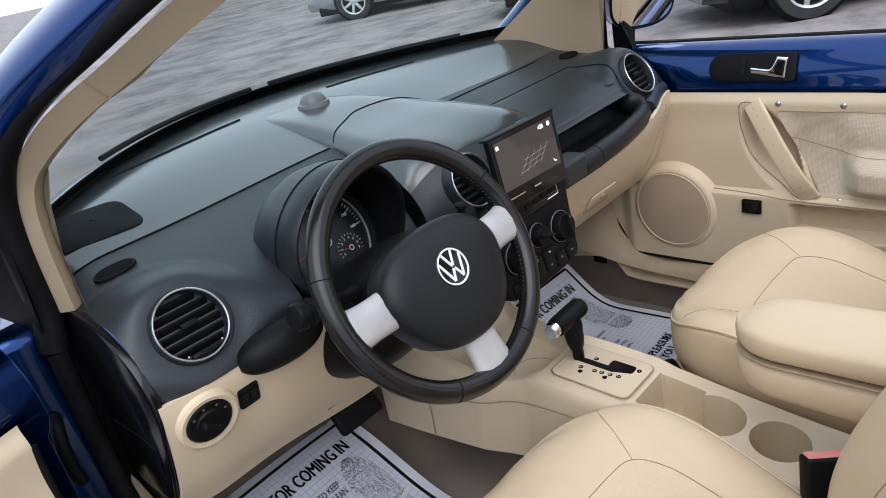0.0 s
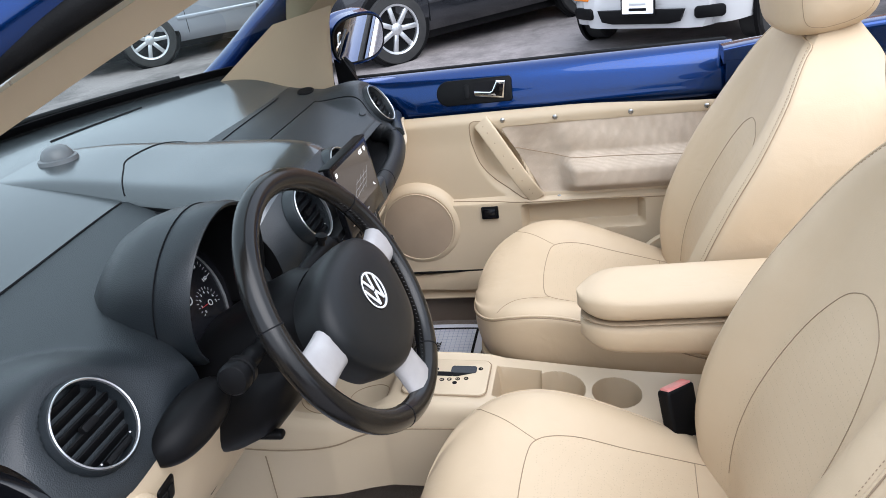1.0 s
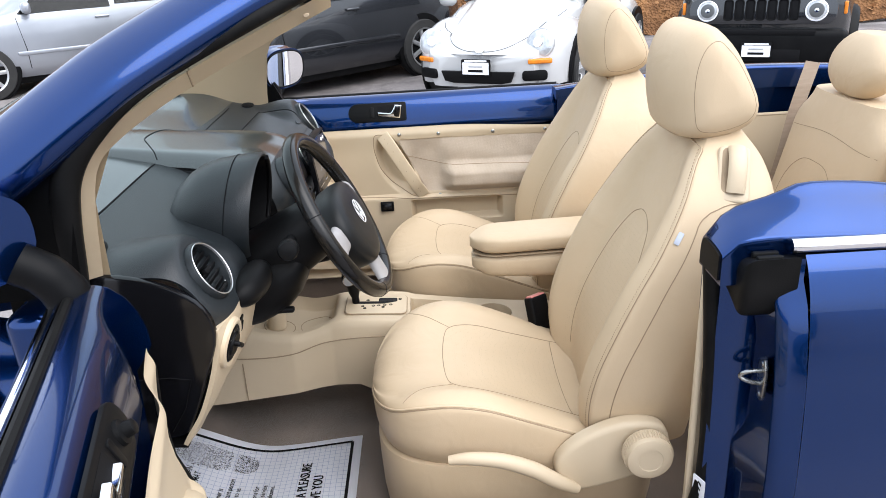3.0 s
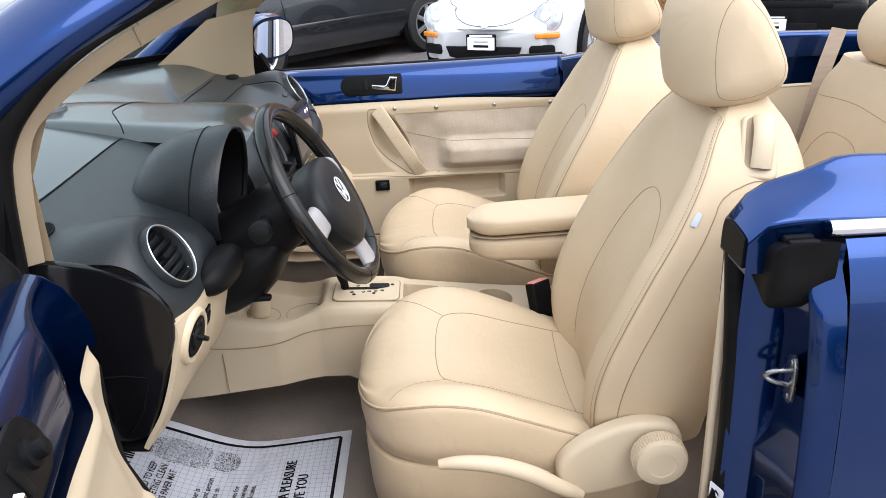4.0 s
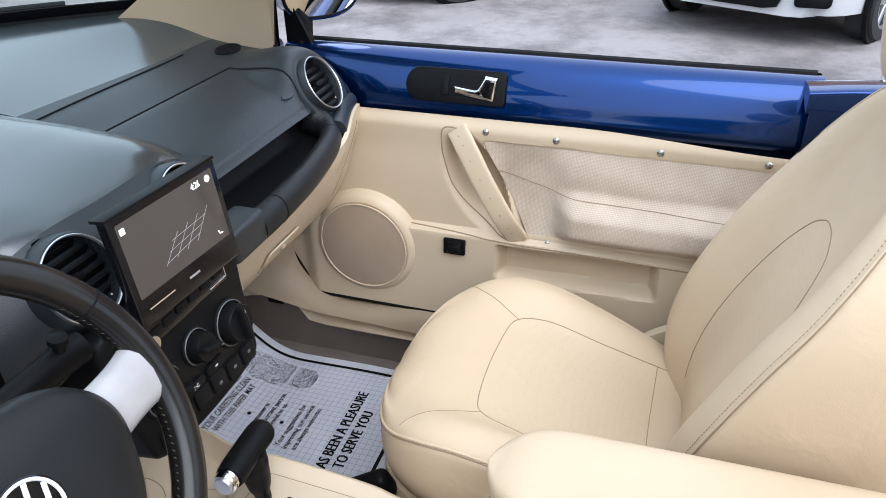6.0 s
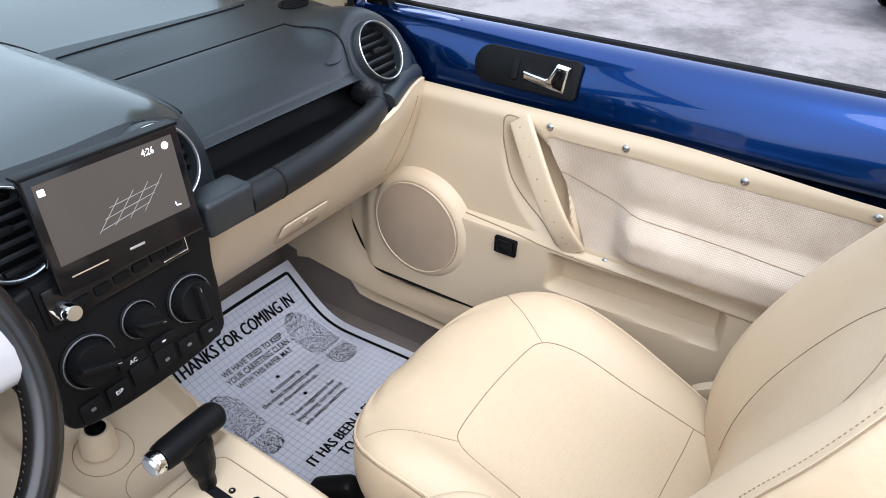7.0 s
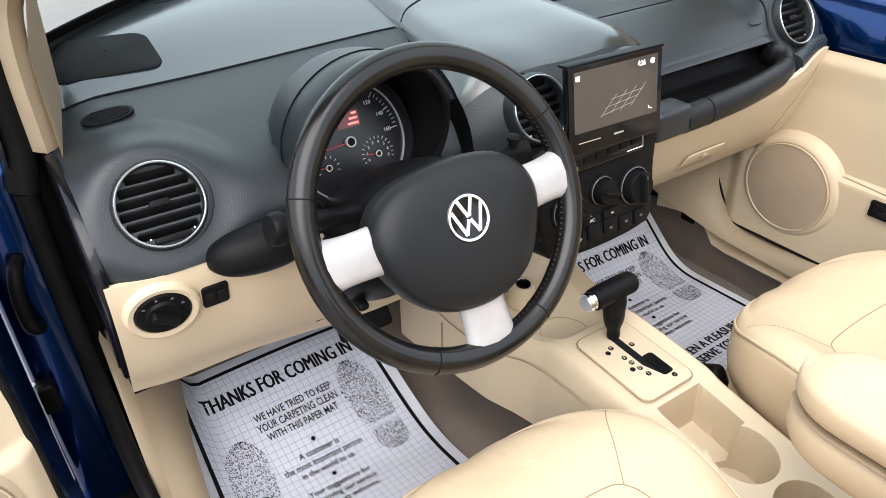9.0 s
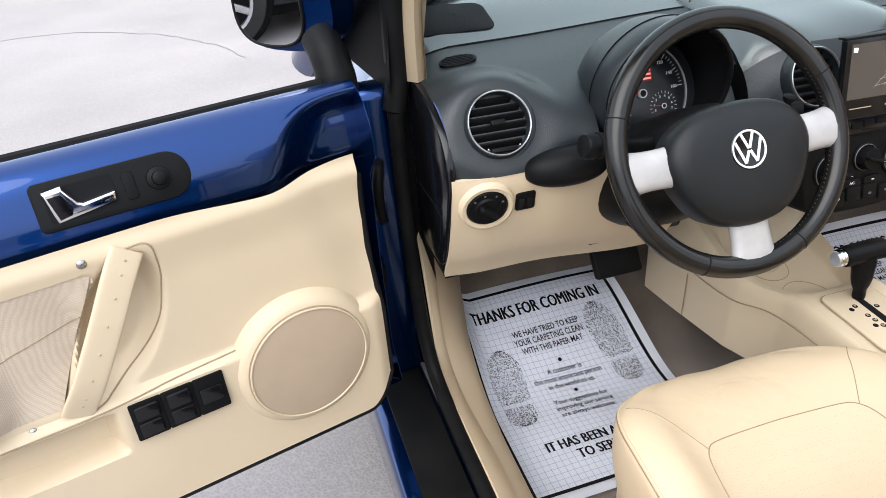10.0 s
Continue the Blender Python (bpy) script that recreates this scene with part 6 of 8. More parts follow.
    # release handle in its black cup
    HD = frame_at((0.7205, 0.672, 0.938), (-0.94, 0, 0.34))
    plate = add("handle_plate", slab([(x, y) for x, y in rounded(0.196, 0.064, 0.008, 5)[:6]] + [(-0.067 - 0.031 * math.sin(radians(a)), 0.032 * math.cos(radians(a))) for a in range(0, 181, 15)] + rounded(0.196, 0.064, 0.008, 5)[18:], HD, 0.006, 0.0025), BLACK, door, "black handle surround")
    # along the plate x runs towards the car's tail
    add("handle_cup", slab(rounded(0.084, 0.044, 0.006), HD @ Matrix.Translation((0.042, 0, 0.0052)), 0.0012), INK, plate)
    lever = [(0.084, 0.0215), (0.061, 0.0235), (0.048, 0.000), (0.042, -0.003), (0.002, 0.002), (0.002, -0.011), (0.030, -0.016), (0.077, -0.0225)]
    add("release_handle", slab(lever, HD @ Matrix.Translation((0, 0, 0.006)) @ Matrix.Rotation(radians(22), 4, "X"), 0.010, 0.0034, 3), CHROME, plate, "chrome release handle")
    # thin black inset paints the dark reflection in the chrome lever
    add("lever_reflection", slab([(0.080, 0.016), (0.064, 0.017), (0.054, -0.004), (0.058, -0.014), (0.073, -0.017)], HD @ Matrix.Translation((0, 0, 0.0060)) @ Matrix.Rotation(radians(22), 4, "X") @ Matrix.Translation((0, 0, 0.0095)), 0.0012, 0.0005), GLOSSBLACK, plate)
    add("lock_switch", slab(rounded(0.014, 0.036, 0.004), HD @ Matrix.Translation((-0.018, 0, 0.0058)), 0.003, 0.001), BLACK, plate)
    if driver:
        add("mirror_knob", lathe([(0.016, 0), (0.015, 0.006), (0.010, 0.008), (0.009, 0.018), (0.006, 0.020), (0, 0.020)], HD @ Matrix.Translation((-0.055, 0, 0.005)), 24), BLACK, plate, "mirror adjusting knob")
    # door mirror on its sail foot
    mx, size = (0.948, 0.72) if driver else (0.828, 0.86)
    if not driver:
        add("mirror_sail", slab([(0.990, 0.985), (1.045, 0.985), (1.045, 1.085), (1.03, 1.07)], Matrix(((0, 0, 1, 0.765), (1, 0, 0, 0), (0, 1, 0, 0), (0, 0, 0, 1))), 0.025, 0.006), BLACK, door)
    turn = Matrix.Translation((mx, 1.010 if driver else 1.0, -0.011 if driver else 0.0)) @ Matrix.Rotation(radians(-32 if driver else -40), 4, "Z") @ Matrix.Translation((-mx, -1.0, 0))
    turn = turn @ Matrix.Translation((mx, 1.0, 1.092)) @ Matrix.Rotation(radians(1 if driver else 7), 4, "X") @ Matrix.Translation((-mx, -1.0, -1.092))
    rows = []
    for k in range(15):
        t = k / 14
        rr = math.sin(math.pi * (0.08 + 0.84 * t)) ** 0.6
        y = 0.975 + 0.10 * t
        rows.append([turn @ Vector((mx - (0.026 if driver else 0.0) + (0.104 * size + (0.028 if driver else 0.0)) * x * (rr if t > 0.3 else 0.96), y, 1.092 + 0.070 * z * (rr if t > 0.3 else 0.96))) for x, z in oval(2, 2, 36, 2.7)])
    mir = add("mirror_housing", loft(rows), PAINT, door, "blue door mirror housing")
    add("mirror_glass", slab([(mx + 0.094 * size * x, 1.092 + 0.059 * z) for x, z in oval(2, 2, 36, 2.7)], turn @ Matrix(((1, 0, 0, 0), (0, 0, -1, 0.9755), (0, 1, 0, 0), (0, 0, 0, 1))), 0.003), MIRROR, mir, "door mirror glass")
    add("mirror_rim", tube([turn @ Vector((mx + 0.095 * size * x, 0.9735, 1.092 + 0.060 * z)) for x, z in oval(2, 2, 40, 2.7)], 0.0028, 8, True), BLACK, mir)
    if driver:
        add("mirror_foot", tube(smooth_path([(0.800, 1.035, 0.965), (0.808, 1.036, 0.990), (0.826, 1.037, 1.018), (0.856, 1.038, 1.040)], 4), [0.032] * 5 + [0.031] * 4 + [0.030] * 4, 18), BLACK, door)
    else:
        add("mirror_arm", tube([(0.775, 1.015, 0.965), (0.795, 1.018, 1.02), (mx - 0.05, 1.030, 1.050), (mx - 0.01, 1.035, 1.065)], [0.020, 0.018, 0.016, 0.014], 14), BLACK, door)
    return door


build_door(Matrix.Identity(4), "closed blue car door with beige trim panel", False)
build_door(DOOR_OPEN @ Matrix.Diagonal((-1, 1, 1, 1)), "open blue driver's door with beige trim panel", True)


# ---- windscreen frame ----
shell = thing("convertible", "metallic blue convertible body with the roof folded", "car body", (0, 0, 0.2))


def pillar_path(sx):
    inner = [(0.50, 0.647, 1.372), (0.55, 0.753, 1.325), (0.59, 0.839, 1.285), (0.63, 0.903, 1.252), (0.665, 0.965, 1.212), (0.683, 1.000, 1.175), (0.690, 1.016, 1.11), (0.690, 1.030, 1.000)]
    return [Vector((sx * x, y, z)) for x, y, z in inner]


for sx in (-1, 1):
    inn = smooth_path(pillar_path(sx), 6)
    n = len(inn)
    # beige cover: a bowed strip facing the cabin
    rows = []
    for i, p in enumerate(inn):
        d = (inn[min(n - 1, i + 1)] - inn[max(0, i - 1)]).normalized()
        fwd = Vector((0, 1, 0)) - d * d.y
        fwd.normalize()
        w = 0.075 - 0.049 * ease(0.45, 0.75, i / n) if sx < 0 else 0.105 + 0.075 * (1 - ease(0.35, 0.7, i / n))
        side = Vector((sx, 0, 0))
        row = [p + Vector((sx * 0.022, -0.002, 0.026)) * (1 - ease(0.45, 0.8, i / n)) + Vector((sx * 0.016, 0.020, 0)) * ease(0.45, 0.8, i / n)]
        for k in range(9):
            t = k / 8
            row.append(p + fwd * (w * t) - side * ((0.045 - 0.028 * ease(0.45, 0.75, i / n)) * t + (0.022 - 0.014 * ease(0.45, 0.75, i / n)) * math.sin(math.pi * t)) + Vector((0, 0, 0.0)))
        rows.append(row)
    bm = bmesh.new()
    add_grid(bm, rows)
    bmesh.ops.solidify(bm, geom=bm.faces[:], thickness=0.005)
    cover = part("pillar_cover", bm, TRIM, shell, "beige windscreen pillar cover")
    q = inn[14]
    part("cover_gap", tube([rows[14][k] + Vector((0, 0, 0.0)) for k in range(9)], 0.0016, 6), SEAM, cover)
    # black weather seal along the opening
    seal = [p + Vector((sx * 0.032, 0.004, 0.042)) * (1 - ease(0.45, 0.8, i / n)) + Vector((sx * 0.026, 0.034, 0.004)) * ease(0.45, 0.8, i / n) for i, p in enumerate(inn)] + [Vector((sx * 0.728, 1.062, 0.95))]
    part("door_seal", tube(seal, [0.0125 + 0.007 * ease(0.35, 0.7, i / len(seal)) for i in range(len(seal))], 12, flat=1.1), RUBBER, shell, "black rubber door seal")
    # painted outer pillar from the header to the wing
    outer_line = smooth_path([(sx * 0.515, 0.70, 1.436), (sx * 0.550, 0.785, 1.405), (sx * 0.640, 0.935, 1.326), (sx * 0.682, 1.015, 1.274), (sx * 0.715, 1.095, 1.217), (sx * 0.740, 1.18, 1.160), (sx * 0.775, 1.30, 1.075), (sx * 0.80, 1.45, 0.975)], 6)
    rows = []
    for i, p in enumerate(outer_line):
        t = i / (len(outer_line) - 1)
        d = (outer_line[min(i + 1, len(outer_line) - 1)] - outer_line[max(i - 1, 0)]).normalized()
        face_n = Vector((sx * 0.62, 0.10, 0.78))
        face_n = (face_n - d * face_n.dot(d)).normalized()
        across = d.cross(face_n).normalized()
        wide, deep = 0.056 + 0.012 * t, 0.030 + 0.012 * t
        rows.append([p + across * (wide * math.copysign(abs(math.cos(a)) ** 0.75, math.cos(a))) + face_n * (deep * math.copysign(abs(math.sin(a)) ** 0.85, math.sin(a)) - 0.004) for a in [2 * math.pi * k / 24 for k in range(24)]])
    part("pillar", loft(rows), PAINT, shell, "glossy blue windscreen pillar")
    # black sail triangle behind the pillar
    tri = [Vector((sx * 0.735, 1.045, 0.985)), Vector((sx * 0.728, 1.035, 1.12)), Vector((sx * 0.712, 1.010, 1.215)), Vector((sx * 0.716, 1.085, 1.215)), Vector((sx * 0.742, 1.19, 1.145)), Vector((sx * 0.775, 1.33, 1.0))]
    bm = bmesh.new()
    f = bm.faces.new([bm.verts.new(p) for p in tri])
    bmesh.ops.solidify(bm, geom=[f], thickness=0.02)
    part("sail_panel", bm, BLACK, shell)
    # inner beige triangle beside the dash
    tri = [Vector((sx * 0.676, 1.025, 0.990)), Vector((sx * 0.676, 1.02, 1.12)), Vector((sx * 0.66, 0.985, 1.20)), *([Vector((-0.645, 1.06, 1.19)), Vector((-0.64, 1.18, 1.10)), Vector((-0.645, 1.15, 1.03))] if sx < 0 else [Vector((0.60, 1.12, 1.18)), Vector((0.56, 1.28, 1.062)), Vector((0.63, 1.14, 1.005))])]
    bm = bmesh.new()
    f = bm.faces.new([bm.verts.new(p) for p in tri])
    bmesh.ops.solidify(bm, geom=[f], thickness=0.004)
    part("pillar_foot_cover", bm, TRIM, shell, "beige cover at the pillar's foot")

# header rail
hdr = smooth_path([(-0.53, 0.675, 1.385), (-0.40, 0.715, 1.415), (-0.2, 0.745, 1.432), (0, 0.755, 1.437), (0.2, 0.745, 1.432), (0.40, 0.715, 1.415), (0.53, 0.675, 1.385)], 6)
tip = [min(1, 0.15 + 0.85 * math.sqrt(min(i, len(hdr) - 1 - i) / 5)) for i in range(len(hdr))]
part("header_rail", tube(hdr, [0.026 * k for k in tip], 12, flat=0.8), RUBBER, shell, "black windscreen header rail")
part("header_cover", tube([p + Vector((0, 0.01, -0.022)) for p in hdr], [0.026 * k for k in tip], 12, flat=0.6), TRIM, shell)


def screen_pt(u, v):
    x_low, x_top = -0.70 + 1.40 * u, -0.54 + 1.08 * u
    low = Vector((x_low, screen_base(x_low) + 0.03, 1.062))
    s = 2 * u - 1
    top = Vector((x_top, 0.785 - 0.075 * s * s, 1.432 - 0.05 * s * s))
    p = low.lerp(top, v)
    p.z += 0.03 * math.sin(math.pi * v)
    return p


bm = bmesh.new()
add_grid(bm, [[screen_pt(i / 24, j / 16) for j in range(17)] for i in range(25)])
ws = part("windscreen", bm, GLASS, shell, "curved windscreen glass")
ws.visible_shadow = False
part("screen_frit", patch(lambda u, v: screen_pt(u, 0.005 + 0.075 * v) + Vector((0, -0.006, -0.003)), 40, 4, 0.002), INK, shell, "black band at the windscreen's foot")
base = [screen_pt(i / 40, 0.0) + Vector((0, -0.020, 0.004)) for i in range(41)]
part("screen_seal", tube(base, 0.014, 10, flat=0.6), RUBBER, shell, "black seal at the windscreen's foot")
# scuttle and bonnet beyond the glass
bm = patch(lambda u, v: Vector(((-0.80 + 1.6 * u) * (1 - 0.30 * v ** 3), screen_base(-0.72 + 1.44 * u) + 0.02 + (2.45 - screen_base(-0.72 + 1.44 * u)) * v, 1.050 - 0.03 * v - 0.40 * v ** 2.2 - 0.28 * abs(2 * u - 1) ** 4)), 30, 24, 0.004)
part("bonnet", bm, PAINT, shell, "blue bonnet")
for sx in (-1, 1):
    wing = [[Vector((sx * (0.60 + 0.27 * math.sin(math.radians(a))) * (1 - 0.27 * t ** 3), 1.12 + 1.35 * t, 0.25 + (0.60 * (1 - 0.46 * t ** 2.2) + 0.10 * math.sin(math.pi * t)) * (0.02 + math.cos(math.radians(a))))) for a in range(0, 91, 10)] for t in [k / 16 for k in range(17)]]
    bm = bmesh.new()
    add_grid(bm, wing)
    part("front_wing", bm, PAINT, shell)
def nose_pt(u, v):
    edge = 0.62 - 0.28 * abs(2 * u - 1) ** 4
    return Vector(((-0.56 + 1.12 * u), 2.45 + 0.10 * math.sin(math.pi * v) - 0.06 * (2 * u - 1) ** 2, edge + (0.24 - edge) * v))


part("nose", patch(nose_pt, 20, 10, 0.01), PAINT, shell, "rounded blue nose")
# wipers
for x0, x1 in ((-0.42, 0.05), (0.10, 0.55)):
    w = [screen_pt((x + 0.70) / 1.40, 0.035) + Vector((0, 0.012, 0.012)) for x in np.linspace(x0, x1, 9)]
    wp = part("wiper", tube(w, 0.006, 8), BLACK, shell, "black wiper blade")

# sills
for sx in (-1, 1):
    part("sill", box(sx * 0.785, 0.55, 0.30, 0.13, 1.25, 0.14, 0.02, 3), PAINT, shell, "blue painted sill")
    part("sill_tread", box(sx * 0.775, 0.55, 0.372, 0.085, 1.15, 0.008, 0.003), RUBBER, shell, "black ribbed sill tread")
    part("sill_seal", tube(smooth_path([(sx * 0.728, 1.055, 0.95), (sx * 0.728, 1.062, 0.80), (sx * 0.725, 1.06, 0.60), (sx * 0.72, 1.03, 0.46), (sx * 0.715, 0.95, 0.395), (sx * 0.715, 0.70, 0.385), (sx * 0.715, 0.25, 0.385), (sx * 0.715, 0.10, 0.41)] + ([(sx * 0.712, 0.045, 0.52), (sx * 0.710, 0.045, 0.75), (sx * 0.705, 0.060, 0.965)] if sx < 0 else []), 8), 0.0145, 10), RUBBER, shell)
    part("sill_trim", patch(lambda u, v: Vector((sx * (0.705 - 0.045 * v), 0.08 + 1.02 * u, 0.392 - 0.03 * v + 0.30 * ease(0.88, 1.0, u) ** 2 * (1 - v * 0.6))), 24, 4, 0.006), TRIM, shell, "beige sill trim")
    # painted hinge pillar
    part("hinge_pillar", box(sx * 0.765, 1.105, 0.68, 0.085, 0.07, 0.62, 0.02, 3), PAINT, shell, "blue hinge pillar")
part("inner_pillar", box(-0.708, 1.12, 0.68, 0.032, 0.05, 0.62, 0.006, 2), BLACK, shell)
part("inner_pillar", box(0.708, 1.12, 0.68, 0.032, 0.05, 0.62, 0.006, 2), BLACK, shell)
part("cable_boot", tube(smooth_path([(-0.765, 1.068, 0.855), (-0.772, 1.045, 0.850), (-0.778, 1.035, 0.82), (-0.778, 1.04, 0.77), (-0.770, 1.068, 0.745)], 5), 0.010, 10), RUBBER, shell, "black ribbed cable boot")
part("hinge", box(-0.795, 1.062, 0.635, 0.03, 0.03, 0.05, 0.006, 3), BLACK, shell)
part("hinge_pin", tube([(-0.808, 1.052, 0.60), (-0.808, 1.052, 0.67)], 0.007, 10), ALLOY, shell)

# rear quarters
for sx in (-1, 1):
    # rolled top rail, shut face and outer skin; the shut face slants out to the skin
    rows = []
    for i in range(61):
        y = 0.072 - 1.364 * i / 60
        pull = 0.10 * ease(-0.5, -1.3, y)
        if sx > 0:
            tall = spline([-1.4, -0.6, -0.3, 0.0, 0.072], [0.05, 0.075, 0.066, 0.044, 0.036], y)
            ring = [(0.682, 0.955), (0.682, 0.955 + 0.62 * tall), (0.684, 0.955 + 0.90 * tall), (0.696, 0.955 + 0.99 * tall), (0.722, 0.955 + tall), (0.758, 0.955 + 0.86 * tall), (0.784, 0.955 + 0.55 * tall)]
        else:
            # a broad sloping top that falls from its inner crest to a crisp outer edge
            crest = spline([-1.4, -0.6, -0.32, -0.20, -0.10, -0.056, -0.034, 0.026, 0.050, 0.064, 0.072], [1.005, 1.030, 1.055, 1.080, 1.088, 1.084, 1.073, 1.056, 1.041, 1.026, 1.010], y)
            lip = spline([-1.4, -0.5, -0.06, 0.05, 0.072], [0.985, 1.010, 1.031, 1.026, 1.004], y)
            ring = [(0.682, 0.955), (0.683, 0.5 * (0.955 + crest)), (0.687, crest - 0.010), (0.697, crest), (0.712, crest + 0.26 * (lip - crest) + 0.003), (0.742, crest + 0.66 * (lip - crest) + 0.004), (0.765, lip + 0.002), (0.771, lip - 0.004), (0.771, lip - 0.02), (0.771, 0.955)]
        rows.append([Vector((sx * (p.x - pull), y, p.y)) for p in smooth_path([(a, b, 0) for a, b in ring], 4)])
    bm = bmesh.new()
    vs = add_grid(bm, rows)
    bm.faces.new(vs[0])
    if sx < 0:
        mid = sum((p.co for p in vs[0]), Vector()) / len(vs[0])
        seal_end = loft([[Vector((mid.x + 0.84 * (p.co.x - mid.x), y, mid.z + 0.84 * (p.co.z - mid.z))) for p in vs[0]] for y in (0.0710, 0.0750)])
        part("rail_end_seal", seal_end, RUBBER, shell, "black seal on the rail's end")
    part("top_rail", bm, PAINT, shell, "glossy blue rail over the rear quarter")
    skin_prof = [(0.794, 0.984) if sx > 0 else (0.796, 1.010), (0.812, 0.970) if sx > 0 else (0.812, 0.985), (0.832, 0.93), (0.852, 0.82), (0.866, 0.65), (0.862, 0.45), (0.845, 0.34), (0.80, 0.30)]
    rows = []
    for i in range(31):
        y = -0.040 - 1.95 * i / 30
        rows.append([Vector((sx * (p.x - 0.10 * ease(-0.5, -1.3, y) - 0.16 * ease(-1.3, -2.0, y)), y, p.y * (1 - 0.42 * ease(-1.35, -2.05, y) ** 1.5) + 0.10 * ease(-1.35, -2.05, y))) for p in smooth_path([(a, b, 0) for a, b in skin_prof], 5)])
    bm = bmesh.new()
    add_grid(bm, rows)
    part("rear_quarter", bm, PAINT, shell, "glossy blue rear quarter panel")
    jamb = []
    for z in [0.34 + (0.62 if sx > 0 else 0.665) * k / 20 for k in range(21)]:
        w_out = lerp([0.34, 0.45, 0.65, 0.82, 0.93, 0.97], [0.845, 0.862, 0.866, 0.852, 0.828, 0.80], z)
        dent = 0.022 * ease(0.64, 0.68, z) * (1 - ease(0.86, 0.90, z))
        jamb.append([Vector((sx * 0.706, 0.052, z)), Vector((sx * 0.722, 0.050, z)), Vector((sx * 0.730, 0.036, z)), Vector((sx * 0.735, 0.010 - dent, z)), Vector((sx * (0.60 * 0.735 + 0.4 * w_out), -0.006 - dent, z)), Vector((sx * (w_out - 0.030), -0.014 - 0.5 * dent, z)), Vector((sx * (w_out - 0.024), -0.002, z)), Vector((sx * (w_out - 0.016), -0.006, z)), Vector((sx * (w_out - 0.008), -0.020, z)), Vector((sx * w_out, -0.040, z))])
    bm = bmesh.new()
    add_grid(bm, jamb)
    part("shut_face", bm, PAINT, shell, "dark blue door shut face")
    part("belt_moulding", tube([(sx * 0.782, -0.045 - 0.05 * k, 0.992) if sx > 0 else (-0.788, -0.020 - 0.05 * k, 1.022 - 0.010 * (k / 19)) for k in range(20)], 0.0115, 10), CHROME, shell, "bright belt moulding")
    # inner side trim
    part("side_lining", patch(lambda u, v: Vector((sx * (0.690 - 0.012 * math.sin(math.pi * v)), 0.05 - 1.0 * u, 0.40 + 0.46 * v)), 16, 10, 0.01), TRIM, shell, "beige rear side trim")
    part("lining_lip", tube([(sx * 0.685, 0.05 - 0.1 * k, 0.862) for k in range(10)], 0.007, 8), TRIM, shell)
    part("side_rail", patch(lambda u, v: Vector((sx * (0.688 - 0.004 * v), 0.066 - 1.0 * u, 0.862 + 0.10 * v)), 16, 6, 0.004), PAINT, shell)
    part("speaker_cover", lathe([(0.095, 0), (0.095, 0.008), (0.088, 0.010), (0, 0.012)], frame_at((sx * 0.675, -0.18, 0.60), (-sx, 0, 0)), 40), TRIMDARK, shell)
    if sx < 0:
        st = part("striker_plate", slab(oval(0.034, 0.078, 28, 2.6), frame_at((-0.772, -0.014, 0.785), (0.1, 1, 0)), 0.005, 0.0015), STEEL, shell, "chrome door striker")
        part("striker_loop", tube(smooth_path([(-0.772, -0.016, 0.800), (-0.766, 0.010, 0.796), (-0.761, 0.019, 0.786), (-0.766, 0.010, 0.779), (-0.772, -0.016, 0.774)], 5), 0.0042, 10), STEEL, st)
        for dz in (-0.028, 0.028):
            part("striker_bolt", lathe([(0.006, 0), (0.006, 0.004), (0.004, 0.006), (0, 0.006)], frame_at((-0.774, -0.013, 0.785 + dz), (0.1, 1, 0)), 12), STEEL, st)
        block = [(-0.712, 0.985), (-0.768, 1.000), (-0.806, 1.010), (-0.806, 0.965), (-0.796, 0.925), (-0.778, 0.905), (-0.752, 0.918), (-0.712, 0.935)]
        part("corner_rubber", slab(block, Matrix(((1, 0, 0, 0), (0, 0, 1, -0.03), (0, 1, 0, 0), (0, 0, 0, 1))), 0.078, 0.017, 4), RUBBER, shell, "black moulded corner seal")
        part("window_slot", box(-0.776, -0.30, 0.985, 0.026, 0.60, 0.030, 0.004), RUBBER, shell, "black window slot seal")
        for k in range(3):
            part("rubber_fold", box(-0.762 - 0.017 * k, 0.012, 1.006, 0.012, 0.040, 0.012, 0.004, 2), RUBBER, shell)
        lab = part("pillar_label", slab(rounded(0.030, 0.10, 0.003), frame_at((-0.722, 0.0525, 0.50), (-0.4, 1, 0)), 0.001), PAPER, shell, "white printed sticker")
        for k in range(7):
            part("print_bar", box(-0.7228, 0.0538, 0.54 - 0.012 * k, 0.020 - 0.004 * (k % 3), 0.0006, 0.004, 0), INK, lab)
        part("pillar_inner_trim", box(-0.692, 0.062, 0.66, 0.012, 0.012, 0.56, 0.004, 2), TRIM, shell, "beige trim edge")

